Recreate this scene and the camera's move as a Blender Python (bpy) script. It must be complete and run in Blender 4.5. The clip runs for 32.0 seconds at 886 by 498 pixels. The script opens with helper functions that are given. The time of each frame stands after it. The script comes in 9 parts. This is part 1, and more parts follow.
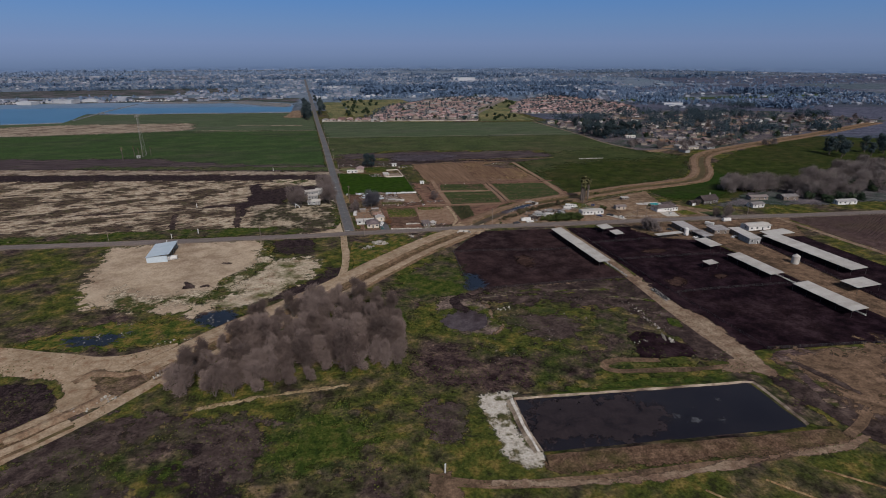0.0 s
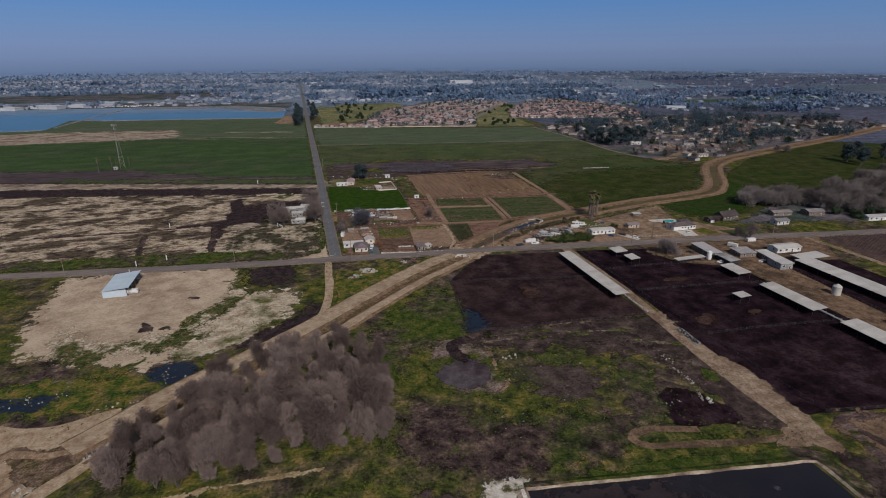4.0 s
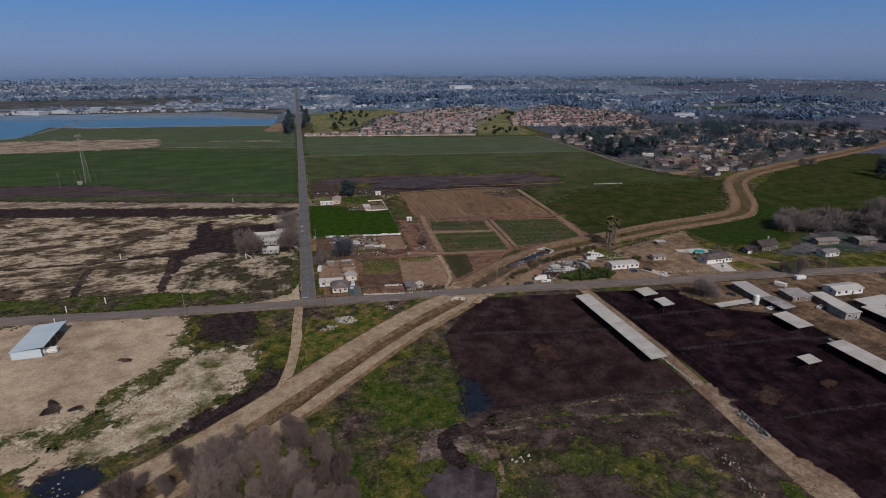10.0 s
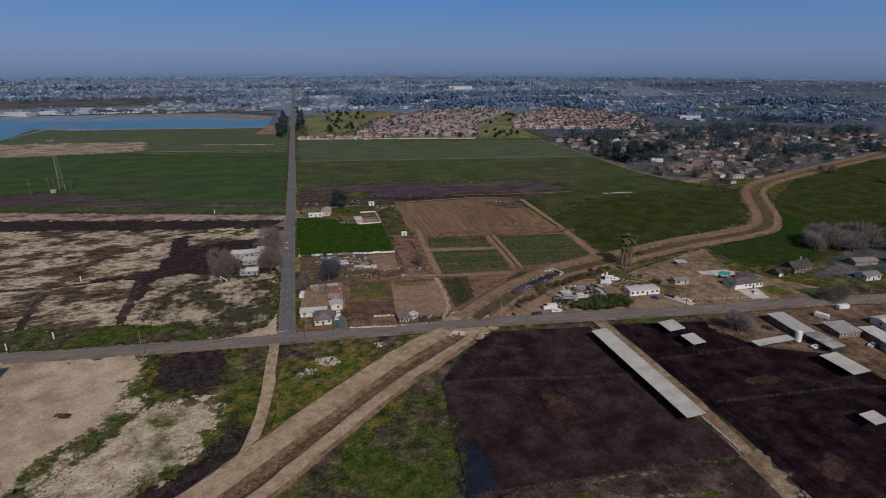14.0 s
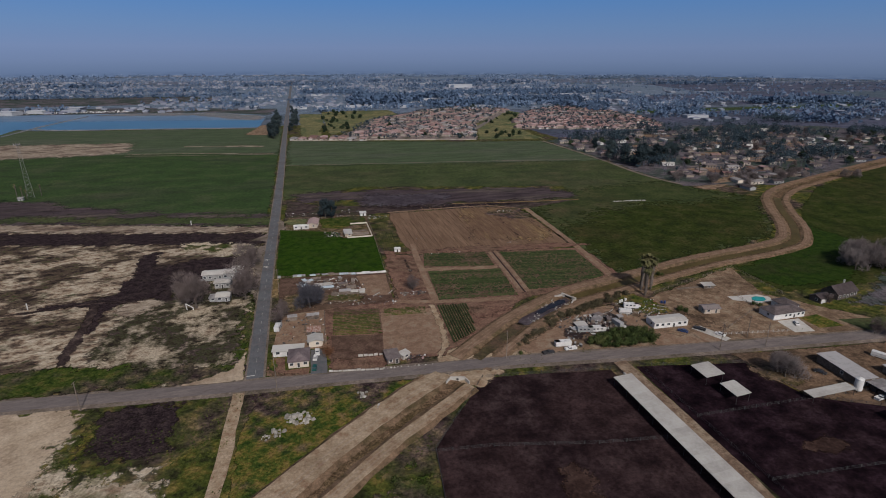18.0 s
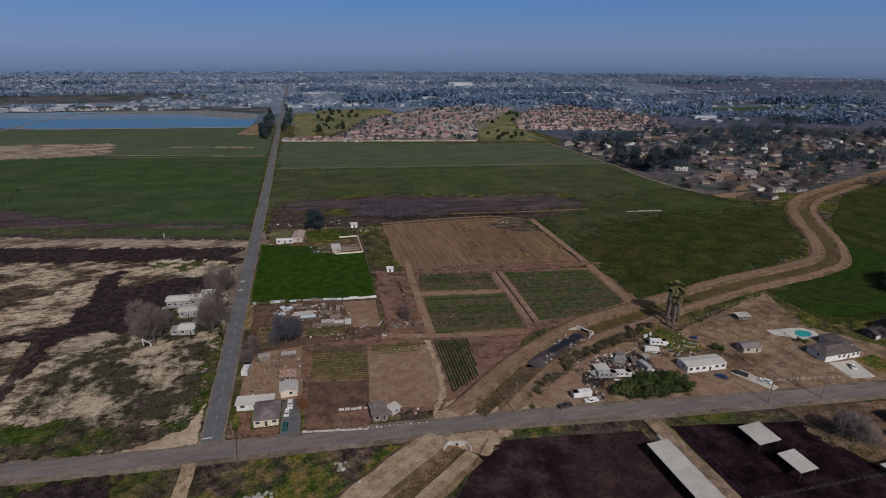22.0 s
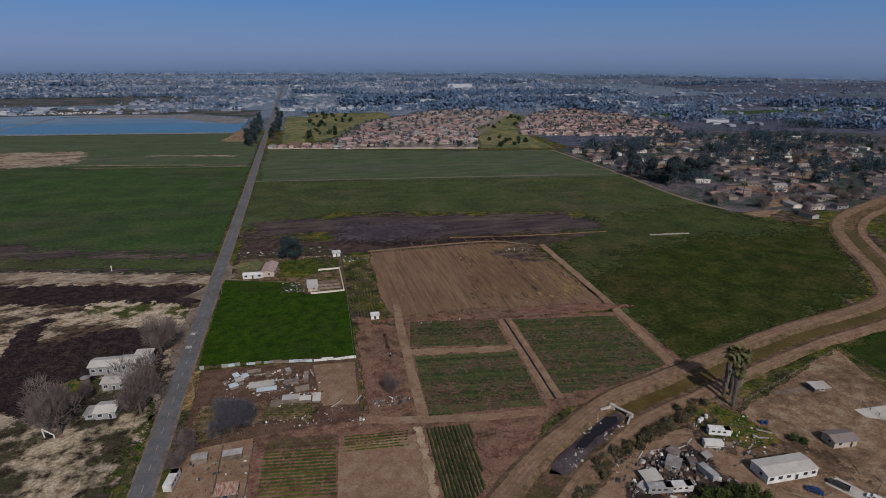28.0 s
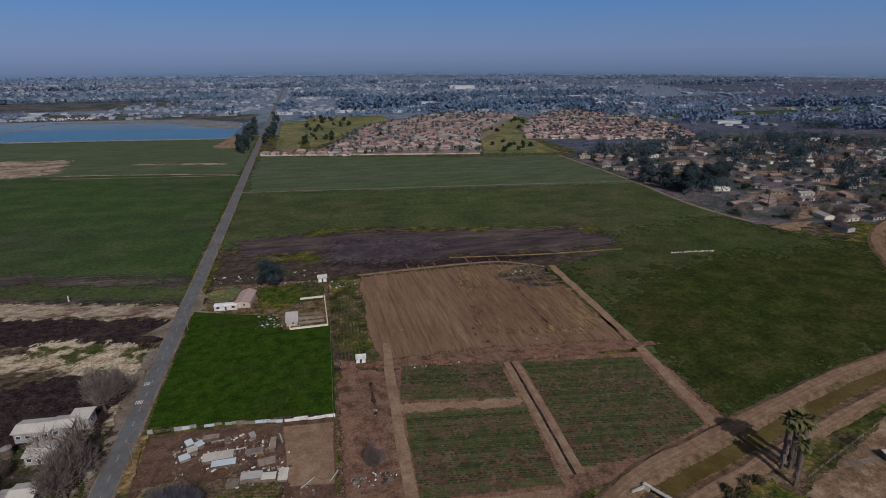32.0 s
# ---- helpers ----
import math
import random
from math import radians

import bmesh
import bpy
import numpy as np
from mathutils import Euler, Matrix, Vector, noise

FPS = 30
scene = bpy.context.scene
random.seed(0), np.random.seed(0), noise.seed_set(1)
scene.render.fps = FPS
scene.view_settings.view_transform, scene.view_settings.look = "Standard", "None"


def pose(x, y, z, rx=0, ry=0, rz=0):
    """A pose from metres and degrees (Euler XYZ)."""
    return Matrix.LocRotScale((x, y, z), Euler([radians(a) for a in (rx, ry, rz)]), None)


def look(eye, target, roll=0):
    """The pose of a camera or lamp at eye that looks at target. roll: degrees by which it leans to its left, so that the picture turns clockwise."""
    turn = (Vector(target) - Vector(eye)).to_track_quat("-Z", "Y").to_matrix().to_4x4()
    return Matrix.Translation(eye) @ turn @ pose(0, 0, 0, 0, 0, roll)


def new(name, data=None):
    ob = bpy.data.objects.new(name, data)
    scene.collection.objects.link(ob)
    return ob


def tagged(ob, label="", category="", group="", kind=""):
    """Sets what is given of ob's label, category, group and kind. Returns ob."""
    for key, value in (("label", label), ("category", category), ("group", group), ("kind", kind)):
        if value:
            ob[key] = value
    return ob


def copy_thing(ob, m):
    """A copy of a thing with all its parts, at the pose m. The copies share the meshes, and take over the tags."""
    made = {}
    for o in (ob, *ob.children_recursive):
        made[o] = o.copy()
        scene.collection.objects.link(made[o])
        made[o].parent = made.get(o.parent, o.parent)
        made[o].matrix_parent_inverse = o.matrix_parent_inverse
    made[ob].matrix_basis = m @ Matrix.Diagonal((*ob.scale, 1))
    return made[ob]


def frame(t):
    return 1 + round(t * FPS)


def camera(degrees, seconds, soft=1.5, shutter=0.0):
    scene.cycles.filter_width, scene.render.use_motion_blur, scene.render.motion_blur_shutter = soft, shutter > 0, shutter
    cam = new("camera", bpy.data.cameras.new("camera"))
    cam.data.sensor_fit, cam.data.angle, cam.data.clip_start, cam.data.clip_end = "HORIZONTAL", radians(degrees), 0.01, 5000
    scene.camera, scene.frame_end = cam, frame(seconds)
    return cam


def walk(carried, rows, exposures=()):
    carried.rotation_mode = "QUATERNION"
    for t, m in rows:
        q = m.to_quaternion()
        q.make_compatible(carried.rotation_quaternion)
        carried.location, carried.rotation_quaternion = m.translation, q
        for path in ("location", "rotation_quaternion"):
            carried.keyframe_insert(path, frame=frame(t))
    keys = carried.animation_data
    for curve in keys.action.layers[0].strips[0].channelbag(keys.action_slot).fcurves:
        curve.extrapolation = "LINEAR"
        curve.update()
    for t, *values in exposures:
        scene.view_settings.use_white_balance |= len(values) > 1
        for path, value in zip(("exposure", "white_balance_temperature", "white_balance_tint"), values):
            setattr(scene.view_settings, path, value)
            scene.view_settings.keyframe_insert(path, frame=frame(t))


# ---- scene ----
cam = camera(78.93, 32.0, 1.0)
PATH = [
    (0, (-25.41, -364.63, 117.77), (-2.22, -273.48, 83.80), 0.02),
    (1, (-22.27, -354.60, 117.82), (1.03, -263.42, 84.01), -0.01),
    (2, (-19.30, -344.67, 118.42), (4.07, -253.47, 84.71), -0.05),
    (3, (-16.87, -335.05, 119.27), (6.62, -243.90, 85.52), -0.12),
    (5.5, (-9.62, -311.43, 119.96), (14.02, -220.15, 86.64), -0.28),
    (7, (-4.72, -296.72, 119.34), (18.93, -205.34, 86.31), -0.21),
    (8, (-1.71, -287.48, 119.18), (21.95, -196.06, 86.28), -0.15),
    (9, (0.92, -278.29, 119.44), (24.63, -186.86, 86.60), -0.15),
    (10, (3.50, -269.26, 119.60), (27.24, -177.85, 86.72), -0.05),
    (11, (5.98, -260.10, 119.72), (29.79, -168.71, 86.85), 0.02),
    (12, (8.42, -251.26, 119.85), (32.26, -159.88, 86.99), 0.07),
    (13, (11.16, -242.25, 120.00), (35.03, -150.85, 87.17), 0.07),
    (14, (13.97, -233.10, 120.09), (37.83, -141.72, 87.23), 0.06),
    (16.5, (21.67, -209.26, 120.18), (45.45, -117.95, 87.07), -0.03),
    (18, (25.79, -194.72, 119.91), (49.62, -103.46, 86.68), 0.07),
    (19, (28.41, -185.41, 119.87), (52.27, -94.20, 86.54), 0.18),
    (20, (31.12, -176.12, 120.10), (54.97, -84.94, 86.67), 0.23),
    (21, (33.89, -166.63, 120.01), (57.76, -75.50, 86.46), 0.28),
    (22, (36.43, -156.60, 119.66), (60.36, -65.50, 86.06), 0.33),
    (23, (39.15, -146.73, 119.25), (63.18, -55.65, 85.70), 0.35),
    (24, (41.73, -136.91, 119.17), (65.89, -45.85, 85.64), 0.32),
    (25, (44.11, -127.31, 119.32), (68.36, -36.26, 85.82), 0.32),
    (27.5, (51.29, -104.10, 119.76), (75.42, -12.99, 86.34), 0.33),
    (29, (55.97, -89.95, 119.89), (79.90, 1.19, 86.41), 0.25),
    (30, (59.33, -80.56, 120.04), (83.10, 10.63, 86.57), 0.15),
    (31, (62.74, -71.82, 120.05), (86.33, 19.44, 86.67), 0.02),
    (32, (65.73, -62.91, 119.78), (89.14, 28.45, 86.54), -0.17),
]
EXPOSURES = [(0, 0.23, 6000, 11), (12, 0.2, 6000, 11), (22, 0.16, 6000, 11), (32, 0.16, 6000, 11)]
walk(cam, [(t, look(eye, aim, roll)) for t, eye, aim, roll in PATH], EXPOSURES)

# ---- world and sun ----
SUN_EL, SUN_AZ = radians(40), radians(6)
world = bpy.data.worlds.new("sky")
scene.world = world
world.use_nodes = True
wn = world.node_tree
sky = wn.nodes.new("ShaderNodeTexSky")
sky.sky_type = "NISHITA"
sky.sun_disc = False
sky.sun_elevation = SUN_EL
sky.sun_rotation = radians(180) - SUN_AZ
sky.dust_density = 3.0
wn.nodes["Background"].inputs[1].default_value = 0.052
wn.links.new(sky.outputs[0], wn.nodes["Background"].inputs[0])
sun = new("sun", bpy.data.lights.new("sun", "SUN"))
sun.data.energy, sun.data.angle, sun.data.color = 2.95, radians(0.6), (1.0, 0.93, 0.84)
sun.matrix_world = look((0, 0, 500), (-500 * math.sin(SUN_AZ), 500 * math.cos(SUN_AZ), 500 - 500 * math.tan(SUN_EL)))


import numpy as np
from mathutils import geometry


# ---- materials ----
def material(name, colours, big=0.05, fine=1.5, rough=0.9, bump=0.3, metal=0.0, stretch=(1, 1, 1), turn=0.0, contrast=0.28, spec=0.3, vary=0.0, coords="Position"):
    """Two noises at different sizes mixed through a ramp of colours. big, fine: features per metre."""
    m = bpy.data.materials.new(name)
    m.use_nodes = True
    nt = m.node_tree
    n, l = nt.nodes, nt.links
    b = n["Principled BSDF"]
    b.inputs["Roughness"].default_value = rough
    b.inputs["Metallic"].default_value = metal
    b.inputs["Specular IOR Level"].default_value = spec
    geo = n.new("ShaderNodeNewGeometry") if coords == "Position" else n.new("ShaderNodeTexCoord")
    mp = n.new("ShaderNodeMapping")
    mp.inputs["Rotation"].default_value[2] = radians(turn)
    mp.inputs["Scale"].default_value = stretch
    l.new(geo.outputs[coords], mp.inputs[0])
    n1, n2 = n.new("ShaderNodeTexNoise"), n.new("ShaderNodeTexNoise")
    n1.inputs["Scale"].default_value, n1.inputs["Detail"].default_value, n1.inputs["Roughness"].default_value = big, 8, 0.62
    n2.inputs["Scale"].default_value, n2.inputs["Detail"].default_value, n2.inputs["Roughness"].default_value = fine, 6, 0.7
    l.new(mp.outputs[0], n1.inputs[0])
    l.new(mp.outputs[0], n2.inputs[0])
    mix = n.new("ShaderNodeMix")
    mix.inputs[0].default_value = 0.38
    l.new(n1.outputs[0], mix.inputs[2])
    l.new(n2.outputs[0], mix.inputs[3])
    fac = mix.outputs[0]
    if vary:
        info, ma = n.new("ShaderNodeObjectInfo"), n.new("ShaderNodeMath")
        ma.operation = "MULTIPLY_ADD"
        ma.inputs[1].default_value = vary
        l.new(info.outputs["Random"], ma.inputs[0])
        sub = n.new("ShaderNodeMath")
        sub.operation = "SUBTRACT"
        sub.inputs[1].default_value = vary / 2
        l.new(fac, ma.inputs[2])
        l.new(ma.outputs[0], sub.inputs[0])
        fac = sub.outputs[0]
    ramp = n.new("ShaderNodeValToRGB")
    k = len(colours)
    el = ramp.color_ramp.elements
    while len(el) < k:
        el.new(0.5)
    for i, c in enumerate(colours):
        el[i].position = 0.5 if k == 1 else 0.5 - contrast / 2 + contrast * i / (k - 1)
        el[i].color = (*c, 1)
    l.new(fac, ramp.inputs[0])
    l.new(ramp.outputs[0], b.inputs["Base Color"])
    if bump:
        bp = n.new("ShaderNodeBump")
        bp.inputs["Strength"].default_value, bp.inputs["Distance"].default_value = bump, 0.15
        l.new(n2.outputs[0], bp.inputs["Height"])
        l.new(bp.outputs[0], b.inputs["Normal"])
    return m


SOILS = set()


def soil(name, first, second, big=0.03, mid=0.18, fine=1.2, share=0.5, edge=0.12, stretch=(1, 1, 1), turn=0.0, rough=0.95, spec=0.02, relief=0.5, grain=0.5):
    """Ground of two kinds of cover in patches: each a ramp of colours over a middle noise, parted by a large noise, with fine grain."""
    m = bpy.data.materials.new(name)
    m.use_nodes = True
    n, l = m.node_tree.nodes, m.node_tree.links
    b = n["Principled BSDF"]
    b.inputs["Roughness"].default_value, b.inputs["Specular IOR Level"].default_value = rough, spec
    geo, mp = n.new("ShaderNodeNewGeometry"), n.new("ShaderNodeMapping")
    mp.inputs["Rotation"].default_value[2], mp.inputs["Scale"].default_value = radians(turn), stretch
    l.new(geo.outputs["Position"], mp.inputs[0])
    nz = []
    for scale, detail, lac in ((big, 10, 0.66), (mid, 8, 0.7), (fine, 5, 0.75)):
        t = n.new("ShaderNodeTexNoise")
        t.inputs["Scale"].default_value, t.inputs["Detail"].default_value, t.inputs["Roughness"].default_value = scale, detail, lac
        l.new(mp.outputs[0], t.inputs[0])
        nz.append(t)
    ramps = []
    for cols in (first, second):
        r = n.new("ShaderNodeValToRGB")
        el = r.color_ramp.elements
        while len(el) < len(cols):
            el.new(0.5)
        for i, c in enumerate(cols):
            warm = (1.11, 0.975, 0.95) if c[1] < c[0] < 0.2 else (1, 1, 1)
            el[i].position, el[i].color = 0.385 + 0.23 * i / max(1, len(cols) - 1), (c[0] * warm[0], c[1] * warm[1], c[2] * warm[2], 1)
        l.new(nz[1].outputs[0], r.inputs[0])
        ramps.append(r)
    part_at = n.new("ShaderNodeMapRange")
    part_at.inputs[1].default_value, part_at.inputs[2].default_value = share - edge / 2, share + edge / 2
    l.new(nz[0].outputs[0], part_at.inputs[0])
    mix = n.new("ShaderNodeMix")
    mix.data_type = "RGBA"
    l.new(part_at.outputs[0], mix.inputs[0])
    l.new(ramps[0].outputs[0], mix.inputs[6])
    l.new(ramps[1].outputs[0], mix.inputs[7])
    gr = n.new("ShaderNodeMapRange")
    gr.inputs[1].default_value, gr.inputs[2].default_value, gr.inputs[3].default_value, gr.inputs[4].default_value = 0.36, 0.64, 1 - grain, 1 + grain
    l.new(nz[2].outputs[0], gr.inputs[0])
    mul = n.new("ShaderNodeVectorMath")
    mul.operation = "SCALE"
    l.new(mix.outputs[2], mul.inputs[0])
    l.new(gr.outputs[0], mul.inputs[3])
    l.new(mul.outputs[0], b.inputs["Base Color"])
    bp = n.new("ShaderNodeBump")
    bp.inputs["Strength"].default_value, bp.inputs["Distance"].default_value = relief, 0.25
    l.new(nz[2].outputs[0], bp.inputs["Height"])
    l.new(bp.outputs[0], b.inputs["Normal"])
    # towards the rim of a patch the cover breaks up into tongues and crumbs
    rim, edge_noise, lift, cut, sharp = n.new("ShaderNodeAttribute"), n.new("ShaderNodeTexNoise"), n.new("ShaderNodeMapRange"), n.new("ShaderNodeMath"), n.new("ShaderNodeMath")
    rim.attribute_name = "bare"
    edge_noise.inputs["Scale"].default_value, edge_noise.inputs["Detail"].default_value, edge_noise.inputs["Roughness"].default_value = max(0.16, big * 4), 9, 0.68
    l.new(mp.outputs[0], edge_noise.inputs[0])
    lift.inputs[1].default_value, lift.inputs[2].default_value, lift.inputs[3].default_value, lift.inputs[4].default_value = 0.32, 0.68, 0.2, 0.95
    l.new(edge_noise.outputs[0], lift.inputs[0])
    cut.operation, sharp.operation, sharp.use_clamp, sharp.inputs[1].default_value = "SUBTRACT", "MULTIPLY", True, 6.0
    l.new(lift.outputs[0], cut.inputs[0])
    l.new(rim.outputs["Fac"], cut.inputs[1])
    l.new(cut.outputs[0], sharp.inputs[0])
    l.new(sharp.outputs[0], b.inputs["Alpha"])
    SOILS.add(name)
    return m


GRASS = [(0.021, 0.022, 0.009), (0.035, 0.042, 0.0105), (0.051, 0.058, 0.013), (0.074, 0.073, 0.018), (0.122, 0.102, 0.032)]
BROWN = [(0.016, 0.0112, 0.0122), (0.03, 0.0225, 0.0225), (0.048, 0.037, 0.0345), (0.067, 0.053, 0.044), (0.12, 0.096, 0.073)]
SILT = [(0.065, 0.05, 0.037), (0.18, 0.14, 0.096), (0.295, 0.236, 0.167), (0.35, 0.286, 0.207), (0.41, 0.342, 0.256)]
M = dict(
    weeds=soil("weeds", GRASS, BROWN, 0.022, 0.14, 0.8, 0.535, 0.14),
    dullweeds=soil("dull_weeds", [(c[0] * 0.66, c[1] * 0.75, c[2] * 0.85) for c in GRASS], [(c[0] * 0.85, c[1] * 0.82, c[2] * 0.85) for c in BROWN], 0.022, 0.14, 0.8, 0.48, 0.1),
    lushverge=soil("lush_verge", [(0.0168, 0.027, 0.00665), (0.03024, 0.044, 0.00855), (0.04592, 0.057, 0.01235), (0.07392, 0.073, 0.0209)], BROWN, 0.035, 0.22, 1.0, 0.545, 0.16),
    deadweeds=soil("dead_weeds", [(0.024, 0.019, 0.018), (0.037, 0.029, 0.027), (0.053, 0.043, 0.039), (0.075, 0.062, 0.053)], [(0.026, 0.03, 0.012), (0.042, 0.044, 0.018)], 0.035, 0.2, 1.0, 0.57, 0.14, grain=0.4),
    verge=soil("verge_weeds", [(0.02, 0.035, 0.008), (0.045, 0.06, 0.012), (0.09, 0.085, 0.02), (0.13, 0.1, 0.035)], BROWN, 0.03, 0.2, 1.0, 0.56, 0.1),
    lot=soil("lot_dirt", [(0.275, 0.2079, 0.143), (0.3355, 0.2572, 0.18), (0.3905, 0.3066, 0.22)], [(0.1485, 0.1081, 0.075), (0.22, 0.1638, 0.114), (0.2805, 0.21, 0.15)], 0.022, 0.12, 0.9, 0.54, 0.2, grain=0.2),
    thin=soil("thin_dirt", SILT[1:], GRASS[1:4], 0.03, 0.15, 0.9, 0.55, 0.1, grain=0.35),
    mottled=soil("mottled_soil", [(0.018, 0.01472, 0.0135), (0.036, 0.02944, 0.0234), (0.081, 0.0644, 0.045), (0.0405, 0.046, 0.018)], SILT, 0.03, 0.16, 0.6, 0.5, 0.07, stretch=(1, 1.7, 1), turn=-22, grain=0.35),
    pale=soil("pale_silt", [(0.13, 0.1, 0.075), (0.21, 0.166, 0.122), (0.27, 0.215, 0.16), (0.33, 0.268, 0.205)], [(0.045, 0.036, 0.03), (0.1, 0.08, 0.06), (0.16, 0.128, 0.098)], 0.03, 0.15, 0.7, 0.53, 0.12, stretch=(1, 2, 1), turn=-16, grain=0.3),
    black=soil("burnt_soil", [(0.01092, 0.00858, 0.00946), (0.02184, 0.01638, 0.01806), (0.03744, 0.02964, 0.02924)], [(0.02028, 0.01872, 0.01376), (0.0546, 0.04368, 0.03784)], 0.05, 0.3, 1.2, 0.6, 0.15),
    green=soil("green_field", [(0.03, 0.043, 0.018), (0.032, 0.052, 0.018), (0.037, 0.06, 0.02), (0.048, 0.064, 0.025)], [(0.03, 0.036, 0.021), (0.04, 0.046, 0.026), (0.053, 0.056, 0.032)], 0.009, 0.035, 0.5, 0.57, 0.2, stretch=(0.8, 1.2, 1), turn=8, grain=0.4),
    # lighter, greyer green painted on far field ends in place of haze
    thincrop=soil("thin_crop", [(0.045, 0.06, 0.03196), (0.055, 0.071, 0.0376), (0.068, 0.084, 0.04512)], [(0.055, 0.062, 0.04042), (0.07, 0.075, 0.05076), (0.09, 0.09, 0.06392)], 0.01, 0.05, 0.5, 0.57, 0.2, stretch=(0.5, 1.8, 1), turn=8, grain=0.3),
    deepgrass=soil("deep_green_grass", [(0.011, 0.022, 0.0045), (0.018, 0.033, 0.0055), (0.026, 0.042, 0.0075)], [(0.018, 0.024, 0.0075), (0.03, 0.034, 0.012)], 0.03, 0.2, 1.0, 0.58, 0.16, grain=0.35),
    field=soil("meadow", [(0.034, 0.042, 0.019), (0.041, 0.052, 0.02), (0.048, 0.06, 0.023), (0.062, 0.067, 0.03)], [(0.037, 0.039, 0.02), (0.048, 0.051, 0.025), (0.064, 0.061, 0.034)], 0.008, 0.035, 0.4, 0.56, 0.2, stretch=(0.8, 1.2, 1), turn=8, grain=0.4),
    lush=soil("lush_meadow", [(0.01526, 0.02082, 0.006016), (0.02168, 0.02915, 0.006771), (0.02892, 0.03665, 0.008274), (0.04175, 0.04497, 0.01354)], [(0.02088, 0.02249, 0.007522), (0.03052, 0.03331, 0.01054), (0.04497, 0.04164, 0.01654)], 0.01, 0.07, 0.5, 0.54, 0.16, grain=0.4),
    midmeadow=soil("mixed_meadow", [(0.025, 0.032, 0.013), (0.032, 0.041, 0.0145), (0.04, 0.05, 0.017), (0.054, 0.058, 0.024)], [(0.03, 0.032, 0.0145), (0.041, 0.044, 0.0185), (0.056, 0.053, 0.027)], 0.008, 0.05, 0.5, 0.55, 0.18, grain=0.4),
    bright=soil("bright_grass", [(0.01144, 0.0254, 0.0034), (0.01961, 0.04045, 0.00408), (0.02941, 0.0508, 0.00612)], [(0.01634, 0.02634, 0.00544), (0.02778, 0.03951, 0.00952)], 0.03, 0.2, 1.0, 0.58, 0.16, grain=0.35),
    purple=soil("fallow_soil", [(0.03, 0.025, 0.028), (0.046, 0.039, 0.042), (0.064, 0.054, 0.056)], [(0.04, 0.042, 0.03), (0.07, 0.062, 0.052), (0.1, 0.086, 0.076)], 0.02, 0.1, 0.6, 0.57, 0.12, stretch=(0.35, 1.6, 1), turn=8, grain=0.3),
    plowed=soil("ploughed_soil", [(0.105, 0.073, 0.047), (0.14, 0.1, 0.066), (0.168, 0.123, 0.082)], [(0.092, 0.063, 0.042), (0.122, 0.086, 0.058)], 0.03, 0.2, 1.0, 0.55, 0.3, stretch=(2.0, 0.16, 1), turn=2, grain=0.16),
    red=soil("red_soil", [(0.075, 0.045, 0.034), (0.125, 0.08, 0.058), (0.16, 0.108, 0.078)], [(0.05, 0.038, 0.024), (0.1, 0.07, 0.05), (0.14, 0.1, 0.07)], 0.04, 0.2, 1.2, 0.55, 0.14, grain=0.35),
    vinesoil=soil("vineyard_soil", [(0.04, 0.028, 0.028), (0.058, 0.042, 0.04), (0.078, 0.058, 0.055)], [(0.05, 0.04, 0.03), (0.072, 0.056, 0.045)], 0.03, 0.2, 1.0, 0.55, 0.16, grain=0.3),
    stubble=soil("stubble", [(0.1, 0.07, 0.036), (0.155, 0.112, 0.058), (0.2, 0.148, 0.08)], [(0.085, 0.058, 0.038), (0.13, 0.09, 0.058)], 0.03, 0.2, 1.0, 0.5, 0.14, stretch=(2.0, 0.4, 1), turn=-3, grain=0.35),
    tan=soil("tan_soil", [(0.14, 0.1, 0.068), (0.18, 0.132, 0.09), (0.215, 0.16, 0.112)], [(0.125, 0.088, 0.06), (0.165, 0.118, 0.082)], 0.05, 0.25, 1.4, 0.55, 0.2, grain=0.2),
    crop=material("crop_leaves", [(0.014, 0.019, 0.008), (0.026, 0.035, 0.012), (0.048, 0.054, 0.022)], 0.3, 2.0, vary=0.2, spec=0.1),
    corral=soil("corral_mud", [(0.004266, 0.002554, 0.003952), (0.008029, 0.004742, 0.006864), (0.01355, 0.00812, 0.01113), (0.02133, 0.01331, 0.01768)], [(0.009381, 0.005542, 0.006989), (0.01706, 0.01073, 0.01317), (0.03071, 0.021, 0.02446)], 0.02, 0.12, 0.7, 0.56, 0.12, grain=0.4),
    mudtrack=soil("muddy_track", [(0.13, 0.094, 0.063), (0.2, 0.146, 0.1), (0.265, 0.198, 0.14)], [(0.08, 0.058, 0.042), (0.15, 0.11, 0.076)], 0.04, 0.25, 1.2, 0.52, 0.16, grain=0.3, relief=0.2),
    track=soil("track_dirt", [(0.1802, 0.1293, 0.08268), (0.2703, 0.1993, 0.1314), (0.3233, 0.2438, 0.1675)], [(0.159, 0.1187, 0.07632), (0.2332, 0.1749, 0.1145)], 0.05, 0.25, 1.2, 0.56, 0.14, grain=0.22, relief=0.2),
    yard=soil("yard_dirt", [(0.065, 0.048, 0.032), (0.115, 0.084, 0.055), (0.165, 0.122, 0.082)], [(0.036, 0.029, 0.02), (0.075, 0.056, 0.038)], 0.04, 0.2, 1.1, 0.55, 0.12, grain=0.32),
    bank=soil("bank_soil", [(0.07, 0.054, 0.033), (0.12, 0.088, 0.056), (0.16, 0.119, 0.078)], [(0.045, 0.042, 0.02), (0.075, 0.063, 0.032)], 0.06, 0.3, 1.4, 0.56, 0.14, grain=0.25),
